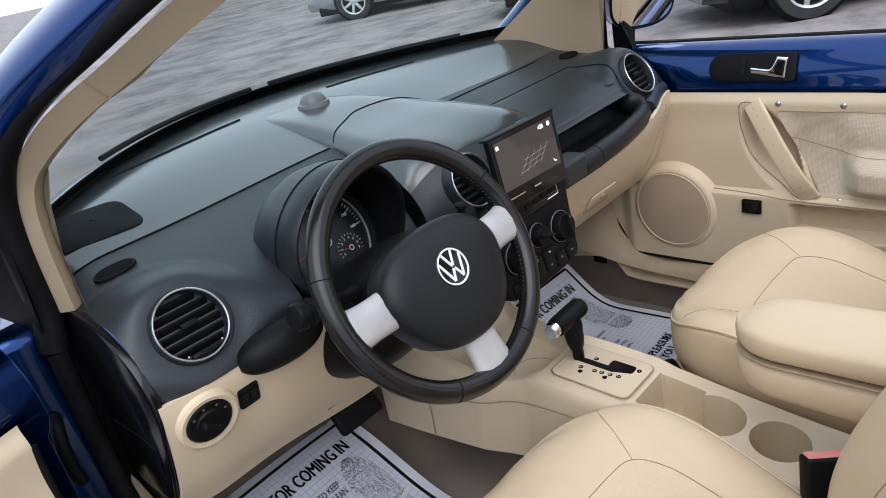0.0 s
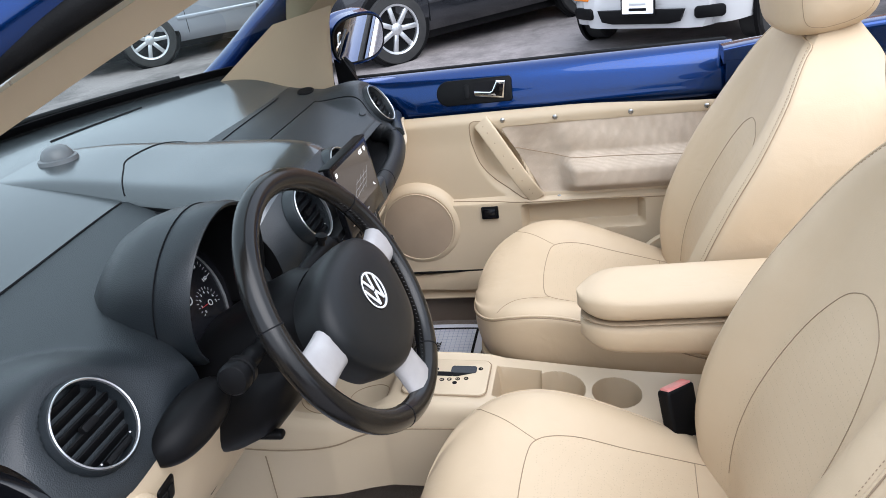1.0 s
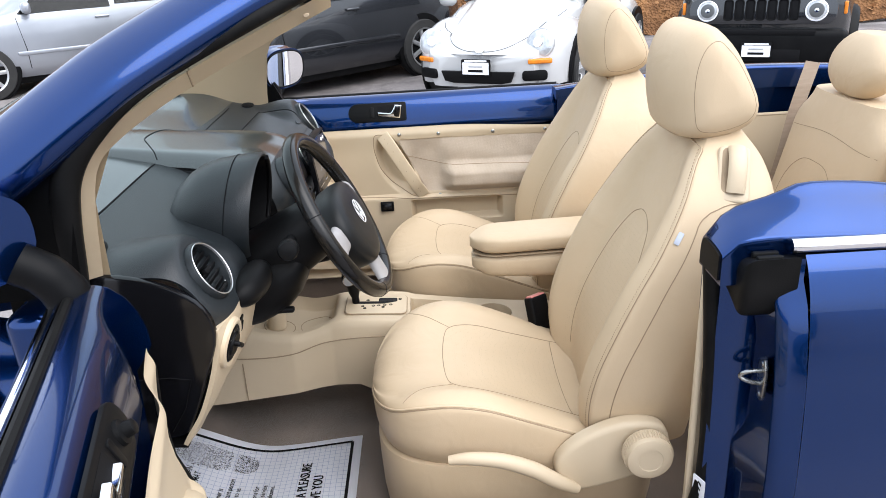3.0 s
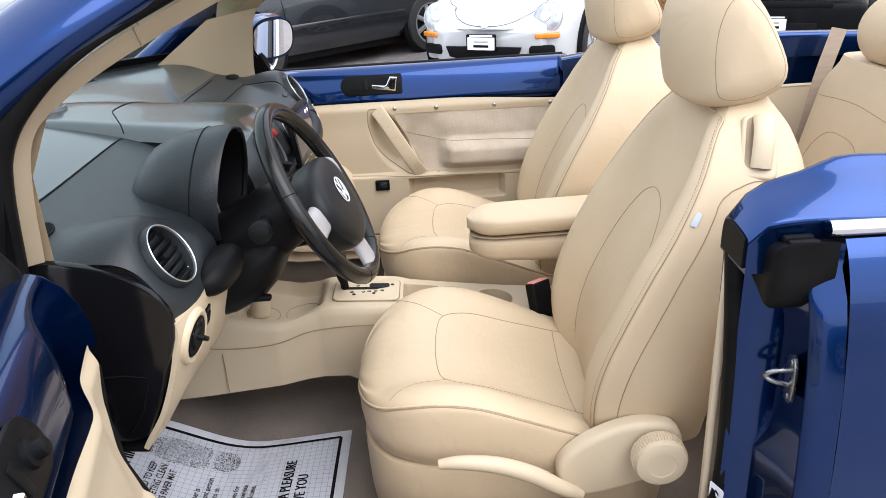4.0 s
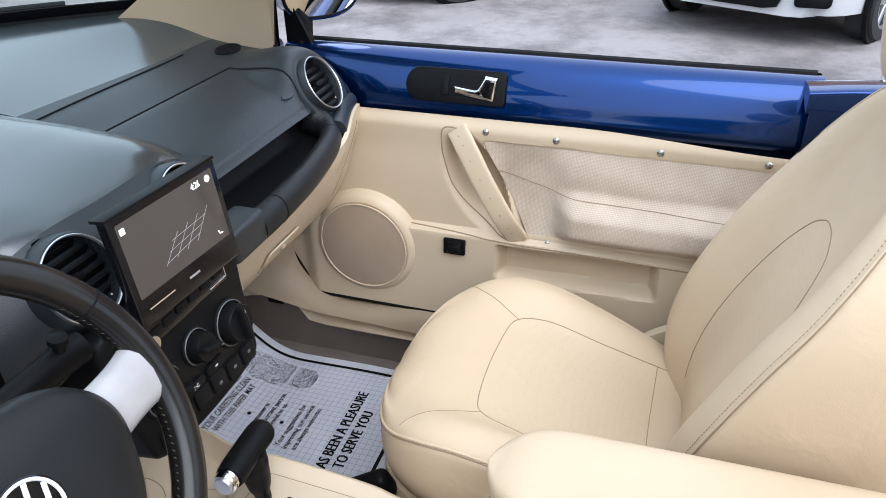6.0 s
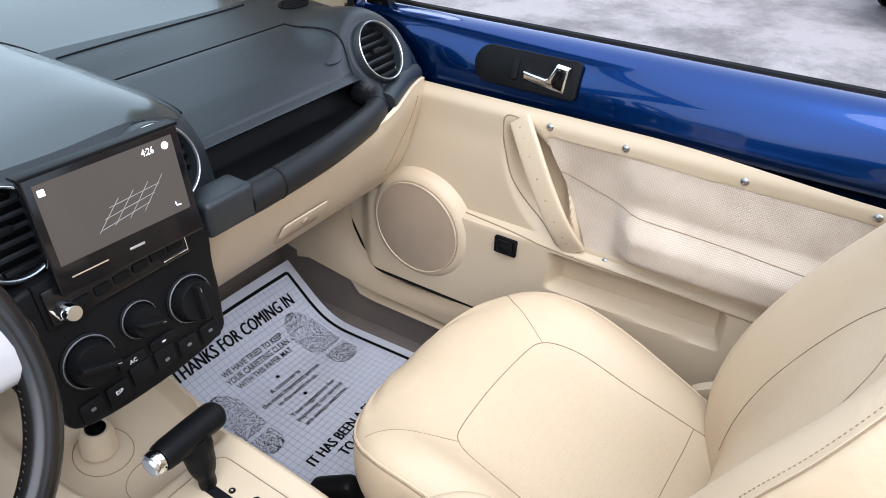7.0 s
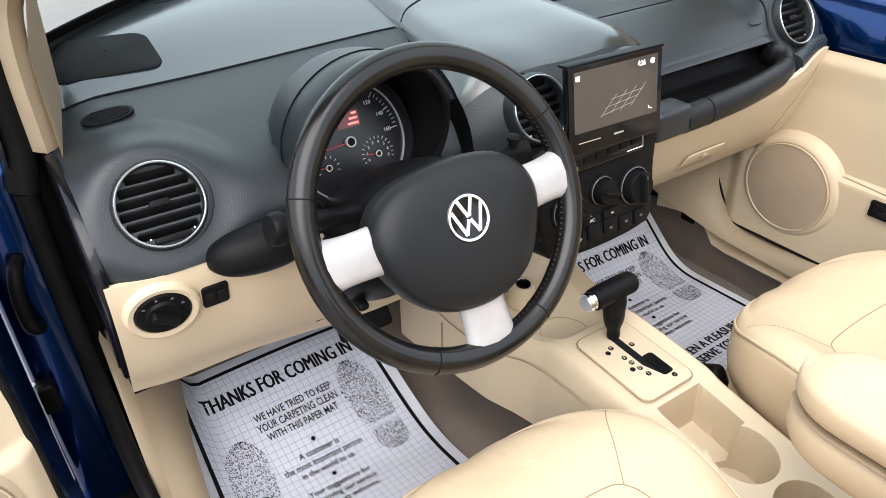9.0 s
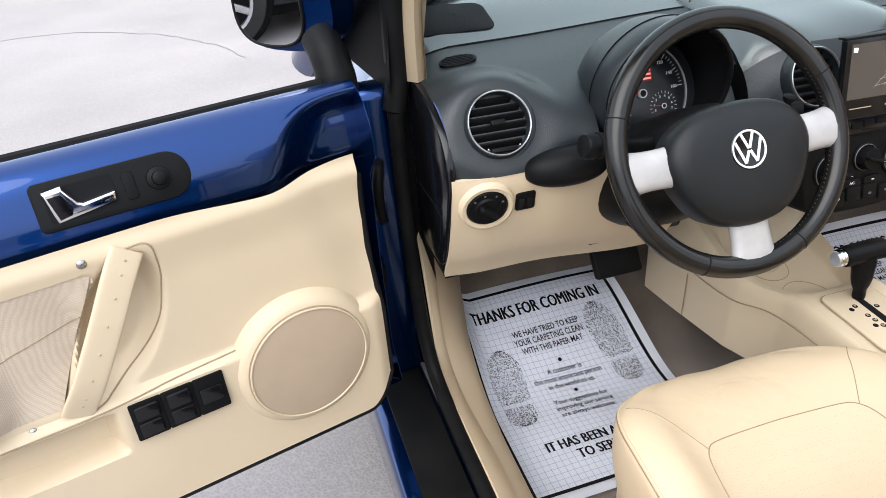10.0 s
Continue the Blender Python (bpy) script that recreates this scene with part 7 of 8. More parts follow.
# ---- rear seat ----
rear = thing("rear_seat", "cream leather rear bench with headrests", "car seat", (0, -0.6, 0.4))
for cx in (-0.27, 0.27):
    rows = []
    for i in range(25):
        s = i / 24
        half = 0.255 * (1 - 0.25 * ease(0.8, 1.0, s) - 0.1 * (1 - s))
        rows.append([Vector((cx + half * math.copysign(abs(math.cos(a)) ** 0.5, math.cos(a)), -0.60 - 0.13 * s + 0.07 * math.copysign(abs(math.sin(a)) ** 0.6, math.sin(a)), 0.50 + 0.50 * s)) for a in [2 * math.pi * k / 36 for k in range(36)]])
    bm = loft(rows)
    rt = tree_of(bm)
    rb = part("backrest", bm, LEATHER, rear)
    seat_line(rt, [(cx - 0.15, 0, 0.55), (cx - 0.14, 0, 0.72), (cx - 0.08, 0, 0.80), (cx, 0, 0.815), (cx + 0.08, 0, 0.80), (cx + 0.14, 0, 0.72), (cx + 0.15, 0, 0.55)], (0, -1, 0), rb)
    seat_line(rt, [(cx - 0.23, 0, 0.88), (cx, 0, 0.90), (cx + 0.23, 0, 0.88)], (0, -1, 0), rb)
    rows = []
    for i in range(17):
        s = 0.5 - 0.5 * math.cos(math.pi * i / 16)
        k = math.sin(math.pi * (0.06 + 0.88 * s)) ** 0.4
        rows.append([Vector((cx + 0.13 * k * math.copysign(abs(math.cos(a)) ** 0.55, math.cos(a)), -0.705 - 0.03 * s + 0.062 * k * math.copysign(abs(math.sin(a)) ** 0.7, math.sin(a)), 1.005 + 0.165 * s)) for a in [2 * math.pi * j / 32 for j in range(32)]])
    part("headrest", loft(rows), LEATHER, rear)
part("bench_cushion", box(0, -0.36, 0.46, 1.06, 0.46, 0.16, 0.05, 5), LEATHER, rear)
# parcel shelf and folded roof cover behind
part("rear_deck", box(0, -1.15, 0.95, 1.30, 0.65, 0.10, 0.04, 4), RUBBER, shell, "black folded roof cover")
part("rear_bulkhead", box(0, -0.93, 0.62, 1.34, 0.05, 0.62, 0.01), CARPET, shell)
part("rear_bumper", box(0, -1.97, 0.44, 1.36, 0.24, 0.34, 0.09, 5), PAINT, shell, "rounded blue rear bumper")
part("tail", patch(lambda u, v: Vector(((-0.78 + 1.56 * u) * (1 - 0.14 * v ** 3), -1.3 - 0.75 * v - 0.03 * (1 - (2 * u - 1) ** 2), 0.98 - 0.06 * v - 0.45 * v ** 3 - 0.05 * abs(2 * u - 1) ** 3)), 20, 12, 0.01), PAINT, shell)
# driver's belt strap
pbelt = thing("seat_belt", "beige seat belt webbing beside the rear seat", "seat belt", (0.56, -0.66, 0.6), "seat belts")
part("webbing", tube(smooth_path([(0.575, -0.640, 0.60), (0.572, -0.668, 0.75), (0.570, -0.690, 0.90), (0.565, -0.722, 1.05)], 6), 0.024, 8, flat=0.06, up=(1, 0, 0)), WEBBING, pbelt)
belt = thing("seat_belt", "beige seat belt webbing", "seat belt", (-0.6, -0.25, 0.9))
bp_ = [(-0.655, -0.24, 0.98), (-0.645, -0.20, 0.80), (-0.635, -0.14, 0.55), (-0.63, -0.10, 0.42)]
part("webbing", tube(smooth_path(bp_, 6), 0.024, 8, flat=0.06, up=(1, 0, 0)), WEBBING, belt)


# ---- paper floor mats ----
MAT_W, MAT_L = 0.440, 0.545


def paper_mat(label, place, name="paper_mat"):
    """place(a, b) lays a point of the sheet (metres from its near left corner) in the car."""
    mat = thing(name, label, "floor mat", place(MAT_W / 2, MAT_L / 2), "paper mats")

    def lay(bm, lift):
        for v in bm.verts:
            a, b = v.co.x, v.co.y
            p = place(a, b)
            n = (place(a + 0.004, b) - p).cross(place(a, b + 0.004) - p).normalized()
            v.co = p + n * (lift + v.co.z)
        return bm

    def strip(x0, y0, x1, y1, w, n=24):
        bm = bmesh.new()
        d = Vector((x1 - x0, y1 - y0, 0))
        s = Vector((-d.y, d.x, 0)).normalized() * (w / 2)
        add_grid(bm, [[Vector((x0, y0, 0)) + d * (i / n) - s, Vector((x0, y0, 0)) + d * (i / n) + s] for i in range(n + 1)])
        return bm
    sheet = bmesh.new()
    add_grid(sheet, [[Vector((MAT_W * i / 30, MAT_L * j / 36, 0)) for j in range(37)] for i in range(31)])
    lay(sheet, 0.0)
    bmesh.ops.solidify(sheet, geom=sheet.faces[:], thickness=0.0008)
    part("sheet", sheet, PAPER, mat, "white paper sheet")
    inset = 0.024
    grid = bmesh.new()
    x = inset
    while x < MAT_W - inset:
        join(grid, strip(x, inset, x, MAT_L - inset, 0.0008))
        x += 0.0135
    y = inset
    while y < MAT_L - inset:
        join(grid, strip(inset, y, MAT_W - inset, y, 0.0008))
        y += 0.0135
    tagged(part("printed_grid", lay(grid, 0.0014), GRIDINK, mat, "pale blue printed grid"), kind="stuff")
    border = bmesh.new()
    for x0, y0, x1, y1 in ((inset, inset, MAT_W - inset, inset), (inset, MAT_L - inset, MAT_W - inset, MAT_L - inset), (inset, inset, inset, MAT_L - inset), (MAT_W - inset, inset, MAT_W - inset, MAT_L - inset)):
        join(border, strip(x0, y0, x1, y1, 0.0075))
    part("printed_border", lay(border, 0.0018), INK, mat, "thick black printed border")

    def words(text, y, size, squeeze):
        bm = bmesh.new()
        for k in (-0.030, -0.012, 0.012, 0.030) if size > 0.02 else (0.0,):
            join(bm, lettering(text, size, Matrix.Translation((MAT_W / 2 + k * size, y, 0.0001 * k)), INK, None, None, 0.0, squeeze=squeeze, bold=0.0 if size > 0.02 else 0.014))
        part("printed_line", lay(bm, 0.0019), INK, mat)
    words("THANKS FOR COMING IN", 0.466, 0.0405, 0.69)
    for k, line in enumerate(("WE HAVE TRIED TO KEEP", "YOUR CARPETING CLEAN", "WITH THIS PAPER MAT")):
        words(line, 0.413 - 0.0195 * k, 0.0190, 0.76)
    for y in (0.340, 0.262):
        dot = lathe([(0.0045, 0), (0.0045, 0.0003), (0, 0.0003)], Matrix.Translation((MAT_W / 2, y, 0)), 14)
        part("printed_dot", lay(dot, 0.0018), INK, mat)
    for k, line in enumerate(("A customer is", "the most important person", "in the world to us.")):
        words(line, 0.318 - 0.0185 * k, 0.0170, 0.86)
    for k, line in enumerate(("Your suggestions for", "improving our service", "are always welcome.")):
        words(line, 0.240 - 0.0185 * k, 0.0170, 0.86)
    words("IT HAS BEEN A PLEASURE", 0.128, 0.034, 0.68)
    words("TO SERVE YOU", 0.094, 0.034, 0.68)
    # speckled shoe prints
    rnd = random.Random(7)
    for side, base in ((0.082, 0.200), (MAT_W - 0.082, 0.252)):
        speck = bmesh.new()
        for _ in range(1900):
            u, v = rnd.uniform(-1, 1), rnd.uniform(0, 1)
            if v > 0.33:
                t = (v - 0.33) / 0.67
                half = 0.040 * (0.66 + 0.34 * math.sin(math.pi * min(1, 0.15 + 0.75 * t))) * math.sqrt(max(0, 1 - max(0, (t - 0.62) / 0.38) ** 2.4))
                lean = 0.008 * t * (1 if side > 0.2 else -1)
            elif v < 0.28:
                t = v / 0.28
                half = 0.031 * math.sqrt(max(0, 1 - ((0.45 - t) / 0.45) ** 2)) if t < 0.45 else 0.032
                lean = 0
            else:
                continue
            cx, cy = side + u * half - lean, base + v * 0.190
            r, a0 = rnd.uniform(0.0005, 0.0014), rnd.uniform(0, 3)
            pts = [Vector((cx + r * rnd.uniform(0.5, 1.5) * math.cos(a0 + k * 1.571), cy + r * rnd.uniform(0.5, 1.5) * math.sin(a0 + k * 1.571), 0)) for k in range(4)]
            speck.faces.new([speck.verts.new(p) for p in pts])
        ob = part("shoe_print", lay(speck, 0.0017), INK, mat, "speckled black shoe print")
        tagged(ob, kind="stuff")
    return mat


# sheets lie flat under the seats and curl up over the toe board
def driver_mat(a, b):
    x, y = -0.634 + a * 0.985, 0.720 + b
    z = 0.284 + 0.118 * ease(0.91, 1.28, y) ** 1.2 + 0.105 * ease(-0.565, -0.645, x) * ease(0.95, 1.20, y)
    z += 0.004 * math.sin(9 * x + 14 * y) + 0.010 * ease(-0.24, -0.17, x) * ease(0.95, 1.1, y)
    return Vector((x + 0.03 * (b / MAT_L - 0.6) * (a / MAT_W) * -1.2, y, z))


CURL = []
cy_, cz_ = 0.704, 0.284
for k in range(121):
    CURL.append((cy_, cz_))
    slope = radians(40) * ease(0.30, 0.455, 0.005 * k)
    cy_, cz_ = cy_ + 0.005 * math.cos(slope), cz_ + 0.005 * math.sin(slope)


def passenger_mat(a, b):
    k = min(119.0, max(0.0, b / 0.005))
    i = int(k)
    y, z = (CURL[i][n] + (CURL[i + 1][n] - CURL[i][n]) * (k - i) for n in (0, 1))
    x = 0.416 + 1.02 * (a - 0.22) + 0.01 * (b - 0.262)
    z += 0.004 * math.sin(8 * x - 12 * y) + 0.012 * ease(0.25, 0.18, x) * ease(0.8, 1.0, y)
    return Vector((x, y, z))


paper_mat("white printed paper mat in the driver's footwell", driver_mat)
paper_mat("white printed paper mat in the passenger's footwell", passenger_mat)


# ---- parked cars ----
WHITEPAINT = surf("white_car_paint", (0.50, 0.50, 0.495), (0.47, 0.47, 0.47), 0.25, scale=2, bump=0, coat=0.8, rvar=0.04)
SILVERPAINT = surf("silver_car_paint", (0.40, 0.42, 0.46), (0.36, 0.38, 0.42), 0.3, metal=0.6, scale=2, bump=0, coat=0.8, rvar=0.04)
DARKPAINT = surf("graphite_car_paint", (0.030, 0.032, 0.038), (0.022, 0.024, 0.028), 0.25, metal=0.5, scale=2, bump=0, coat=1.0, rvar=0.04)
BLACKPAINT = surf("black_car_paint", (0.006, 0.0065, 0.008), rough=0.25, scale=2, bump=0, coat=1.0, rvar=0.04)
CARGLASS = surf("dark_car_glass", (0.010, 0.012, 0.012), rough=0.05, scale=2, bump=0, rvar=0.02)
TYRE = surf("tyre_rubber", (0.016, 0.016, 0.016), (0.026, 0.025, 0.024), 0.8, scale=12, fine=200, bump=0.4)
LAMP = surf("headlamp_lens", (0.62, 0.64, 0.66), (0.40, 0.42, 0.44), 0.12, metal=0.35, scale=18, fine=90, bump=0.4, dist=0.004)
AMBER = surf("amber_lens", (0.85, 0.26, 0.02), (0.70, 0.20, 0.02), 0.2, scale=30, fine=200, bump=0.3)


def road_wheel(m, side, x, y, r, parent, spokes=7):
    """A tyre and spoked rim; side is the outward direction along local x."""
    mm = m @ frame_at((x, y, r), (side, 0, 0))
    w = part("wheel", lathe([(r * 0.70, -0.10), (r * 0.96, -0.10), (r, -0.075), (r, 0.075), (r * 0.97, 0.10), (r * 0.72, 0.105), (r * 0.69, 0.08)], mm, 40), TYRE, parent, "black tyre")
    part("wheel_well", lathe([(r * 0.70, 0.0), (r * 0.70, 0.03), (0, 0.03)], mm, 24), BLACK, w)
    part("rim", lathe([(r * 0.73, 0.07), (r * 0.71, 0.105), (r * 0.65, 0.10), (r * 0.64, 0.03)], mm, 36), ALLOY, w, "alloy rim")
    part("rim_hub", lathe([(r * 0.18, 0.04), (r * 0.18, 0.092), (r * 0.12, 0.10), (0, 0.10)], mm, 20), ALLOY, w)
    for k in range(spokes):
        a = 2 * math.pi * k / spokes
        part("rim_spoke", box(r * 0.40, 0, 0.078, r * 0.56, r * 0.15, 0.03, 0.008, m=mm @ Matrix.Rotation(a, 4, "Z")), ALLOY, w)


def ring_section(y, half, belt_k, z_low, z_belt, z_top, roof_k, n=6):
    """A half-open slice across a car body, from sill to sill over the top."""
    pts = [(half * 0.90, z_low), (half * 0.985, z_low + 0.12), (half, 0.5 * (z_low + z_belt)), (half * belt_k, z_belt)]
    if z_top > z_belt + 0.06:
        pts += [(half * (0.45 * belt_k + 0.55 * roof_k), 0.5 * (z_belt + z_top)), (half * roof_k, z_top - 0.06), (half * roof_k * 0.82, z_top - 0.008), (0, z_top + 0.02)]
    else:
        pts += [(half * belt_k * 0.96, z_belt + 0.02), (half * belt_k * 0.85, z_belt + 0.035), (half * belt_k * 0.6, 0.5 * (z_belt + z_top) + 0.035), (0, max(z_top, z_belt) + 0.045)]
    right = smooth_path([(x, 0, z) for x, z in pts], 3)
    full = [Vector((p.x, y, p.z)) for p in right] + [Vector((-p.x, y, p.z)) for p in right[-2::-1]]
    return full


def parked_car(label, paint, m, length, width, wb, tops, belt, low=0.22, group="parked cars", roof=(-0.2, 0.2), r=0.31, windows=(), spokes=7, name="parked_car"):
    """A saloon or hatchback; local y forward, x to its right, origin on the ground amidships."""
    car = thing(name, label, "car", m.translation, group)
    ys = sorted(set([length / 2 - length * k / 44 for k in range(45)]))
    rows = []
    for y in ys:
        t = 2 * y / length
        half = width / 2 * (1 - 0.16 * abs(t) ** 4 - 0.10 * max(0, abs(t) - 0.85) / 0.15)
        top = spline(tops[0], tops[1], y)
        bl = spline(belt[0], belt[1], y)
        rows.append(ring_section(y, half, 0.97, low + 0.10 * max(0, abs(t) - 0.8), min(bl, top), top, 0.74))
    bm = bmesh.new()
    vs = add_grid(bm, rows)
    bm.faces.new(vs[0])
    bm.faces.new(vs[-1][::-1])
    bm.transform(m)
    body = part("body", bm, paint, car)
    part("underside", box(0, 0, 0.22, width * 0.86, length * 0.90, 0.16, 0.03, m=m), BLACK, car)
    for sx in (-1, 1):
        for sy in (-1, 1):
            y = sy * wb / 2
            road_wheel(m, sx, sx * (width / 2 - 0.083), y, r, car, spokes)
            part("arch_shadow", lathe([(r + 0.055, -0.05), (r + 0.055, 0.0), (r + 0.045, 0.008), (0, 0.008)], m @ frame_at((sx * (width / 2 - 0.022), y, r + 0.022), (sx, 0, 0)), 40), BLACK, car)
        for y0, y1, y2, y3 in windows:
            z0, z1 = spline(belt[0], belt[1], y0) + 0.03, spline(tops[0], tops[1], 0.5 * (y2 + y3)) - 0.10
            k0, k1 = width / 2 * 0.965, width / 2 * 0.80
            quad = [m @ Vector((sx * (k0 + 0.006), y0, z0)), m @ Vector((sx * (k0 + 0.006), y1, z0)), m @ Vector((sx * (k1 + 0.012), y2, z1)), m @ Vector((sx * (k1 + 0.012), y3, z1))]
            bm = bmesh.new()
            f = bm.faces.new([bm.verts.new(p) for p in quad])
            bmesh.ops.solidify(bm, geom=[f], thickness=0.01)
            part("side_window", bm, CARGLASS, car, "dark side window")
        yf = windows[0][0] if windows else 0.6
        hz = spline(belt[0], belt[1], yf)
        part("door_mirror", box(sx * (width / 2 + 0.09), yf - 0.10, hz + 0.10, 0.18, 0.10, 0.13, 0.04, 4, m=m), paint, car)
        for yd in (windows[0][1] + 0.12,) if windows else ():
            part("door_handle", box(sx * (width / 2 + 0.004), yd, hz - 0.07, 0.03, 0.17, 0.03, 0.012, 3, m=m), paint, car)
        part("side_strip", box(sx * (width / 2 + 0.002), 0, 0.50, 0.02, wb - 0.75, 0.045, 0.01, m=m), paint, car)
        for ye in (0.0,):
            part("door_gap", tube([m @ Vector((sx * (width / 2 * 0.99), windows[0][0] - 0.02 if windows else 0.5, 0.32)), m @ Vector((sx * (width / 2 + 0.002), windows[0][0] - 0.02 if windows else 0.5, 0.55)), m @ Vector((sx * width / 2 * 0.975, windows[0][0] + 0.02 if windows else 0.5, hz))], 0.004, 5), INK, car)
    return car, body


def heading(x, y, hx, hy):
    """A car's place from the middle of it and the way that it faces."""
    a = math.degrees(math.atan2(hy, hx)) - 90
    return pose(x, y, 0, 0, 0, a)


# graphite hatchback, its near flank with both wheels in view
parked_car("graphite grey hatchback parked on the asphalt", DARKPAINT, heading(7.14, 1.92, -0.668, 0.744), 3.9, 1.72, 2.28,
           ([-2.0, -1.7, -1.3, -0.4, 0.35, 1.0, 1.6, 1.9, 2.0], [0.85, 1.10, 1.40, 1.50, 1.46, 1.02, 0.88, 0.76, 0.62]),
           ([-2.0, -1.4, 0.0, 1.0, 1.7, 2.0], [0.84, 0.98, 0.94, 0.90, 0.80, 0.60]), windows=((0.78, -0.25, -0.25, 0.28), (-0.31, -1.15, -1.0, -0.31)), r=0.32)
# silver estate farther along the row
parked_car("silver estate car parked on the asphalt", SILVERPAINT, heading(8.55, 5.05, -0.55, 0.835), 4.4, 1.74, 2.52,
           ([-2.2, -2.0, -1.6, -0.4, 0.30, 1.0, 1.7, 2.1, 2.2], [0.90, 1.25, 1.46, 1.50, 1.45, 1.00, 0.90, 0.76, 0.60]),
           ([-2.2, -1.4, 0.0, 1.0, 1.8, 2.2], [0.88, 0.96, 0.93, 0.90, 0.80, 0.60]), windows=((0.80, -0.25, -0.25, 0.25), (-0.31, -1.25, -1.2, -0.31)), r=0.315, spokes=7)
parked_car("silver saloon parked far off", SILVERPAINT, heading(9.6, 10.2, -0.55, 0.835), 4.5, 1.76, 2.6,
           ([-2.2, -1.9, -1.3, -0.5, 0.30, 1.0, 1.7, 2.1, 2.25], [0.80, 0.98, 1.30, 1.44, 1.40, 1.00, 0.88, 0.74, 0.60]),
           ([-2.2, -1.4, 0.0, 1.0, 1.8, 2.25], [0.78, 0.94, 0.92, 0.90, 0.80, 0.60]), windows=((0.80, -0.25, -0.25, 0.25), (-0.31, -1.2, -1.0, -0.31)), r=0.32)


# dark hatchback on the driver's side, which the door mirror shows
parked_car("black hatchback parked on the open asphalt", DARKPAINT, heading(-5.76, -0.23, 0, 1), 4.0, 1.72, 2.45,
           ([-2.0, -1.7, -1.3, -0.4, 0.35, 1.0, 1.6, 1.9, 2.0], [0.85, 1.10, 1.40, 1.50, 1.46, 1.02, 0.88, 0.76, 0.62]),
           ([-2.0, -1.4, 0.0, 1.0, 1.7, 2.0], [0.84, 0.98, 0.94, 0.90, 0.80, 0.60]), windows=((0.78, -0.25, -0.25, 0.28), (-0.31, -1.15, -1.0, -0.31)), r=0.32)


def dealer_plate(m, parent, x, y, z, tilt=0):
    """A dealer's plate; its wording as plain bars."""
    mm = m @ frame_at((x, y, z), (0, 1, 0.05))
    p = part("front_plate", slab(rounded(0.315, 0.165, 0.012), mm, 0.012, 0.003), BLACK, parent, "white dealer plate in a black frame")
    part("plate_face", slab(rounded(0.285, 0.118, 0.006), mm @ Matrix.Translation((0, -0.006, 0.0122)), 0.002), PAPER, p)
    part("plate_bar", box(0, 0.068, 0.0135, 0.24, 0.016, 0.002, 0, m=mm), PAPER, p)
    part("plate_bar", box(0, 0.016, 0.0150, 0.15, 0.022, 0.002, 0.008, m=mm), ALLOY, p)
    part("plate_bar", box(0, -0.030, 0.0150, 0.16, 0.024, 0.002, 0.008, m=mm), INK, p)


def ellipsoid(m, c, r, power=2.0, n=20):
    rows = []
    for i in range(1, n):
        a = math.pi * i / n
        rows.append([m @ Vector((c[0] + r[0] * math.sin(a) ** (2 / power) * math.cos(b), c[1] + r[1] * math.sin(a) ** (2 / power) * math.sin(b), c[2] + r[2] * math.copysign(abs(math.cos(a)) ** (2 / power), math.cos(a)))) for b in [2 * math.pi * k / 28 for k in range(28)]])
    return loft(rows)


# white bubble-shaped car facing the place
WB = heading(6.62, -0.83, -0.883, 0.469) @ Matrix.Scale(0.90, 4)
bug = thing("parked_car", "white rounded two-door car facing forward, with round headlamps", "car", WB.translation, "parked cars")
rows = []
for y, half, z_belt, z_top in ((2.02, 0.46, 0.50, 0.50), (1.98, 0.58, 0.54, 0.55), (1.88, 0.64, 0.60, 0.63), (1.70, 0.68, 0.66, 0.74), (1.45, 0.70, 0.74, 0.86), (1.20, 0.71, 0.82, 0.95), (1.00, 0.72, 0.88, 1.02), (0.55, 0.73, 0.90, 1.24), (0.20, 0.74, 0.90, 1.40), (-0.15, 0.74, 0.90, 1.47), (-0.60, 0.73, 0.90, 1.44), (-1.10, 0.70, 0.88, 1.24), (-1.60, 0.66, 0.80, 0.95), (-1.95, 0.55, 0.60, 0.66)):
    rows.append(ring_section(y, half, 0.97, 0.24, z_belt, z_top, 0.70))
bm = bmesh.new()
vs = add_grid(bm, rows)
bm.faces.new(vs[0])
bm.faces.new(vs[-1])
bm.transform(WB)
front_forms = [bm.copy()]
part("body", bm, WHITEPAINT, bug)

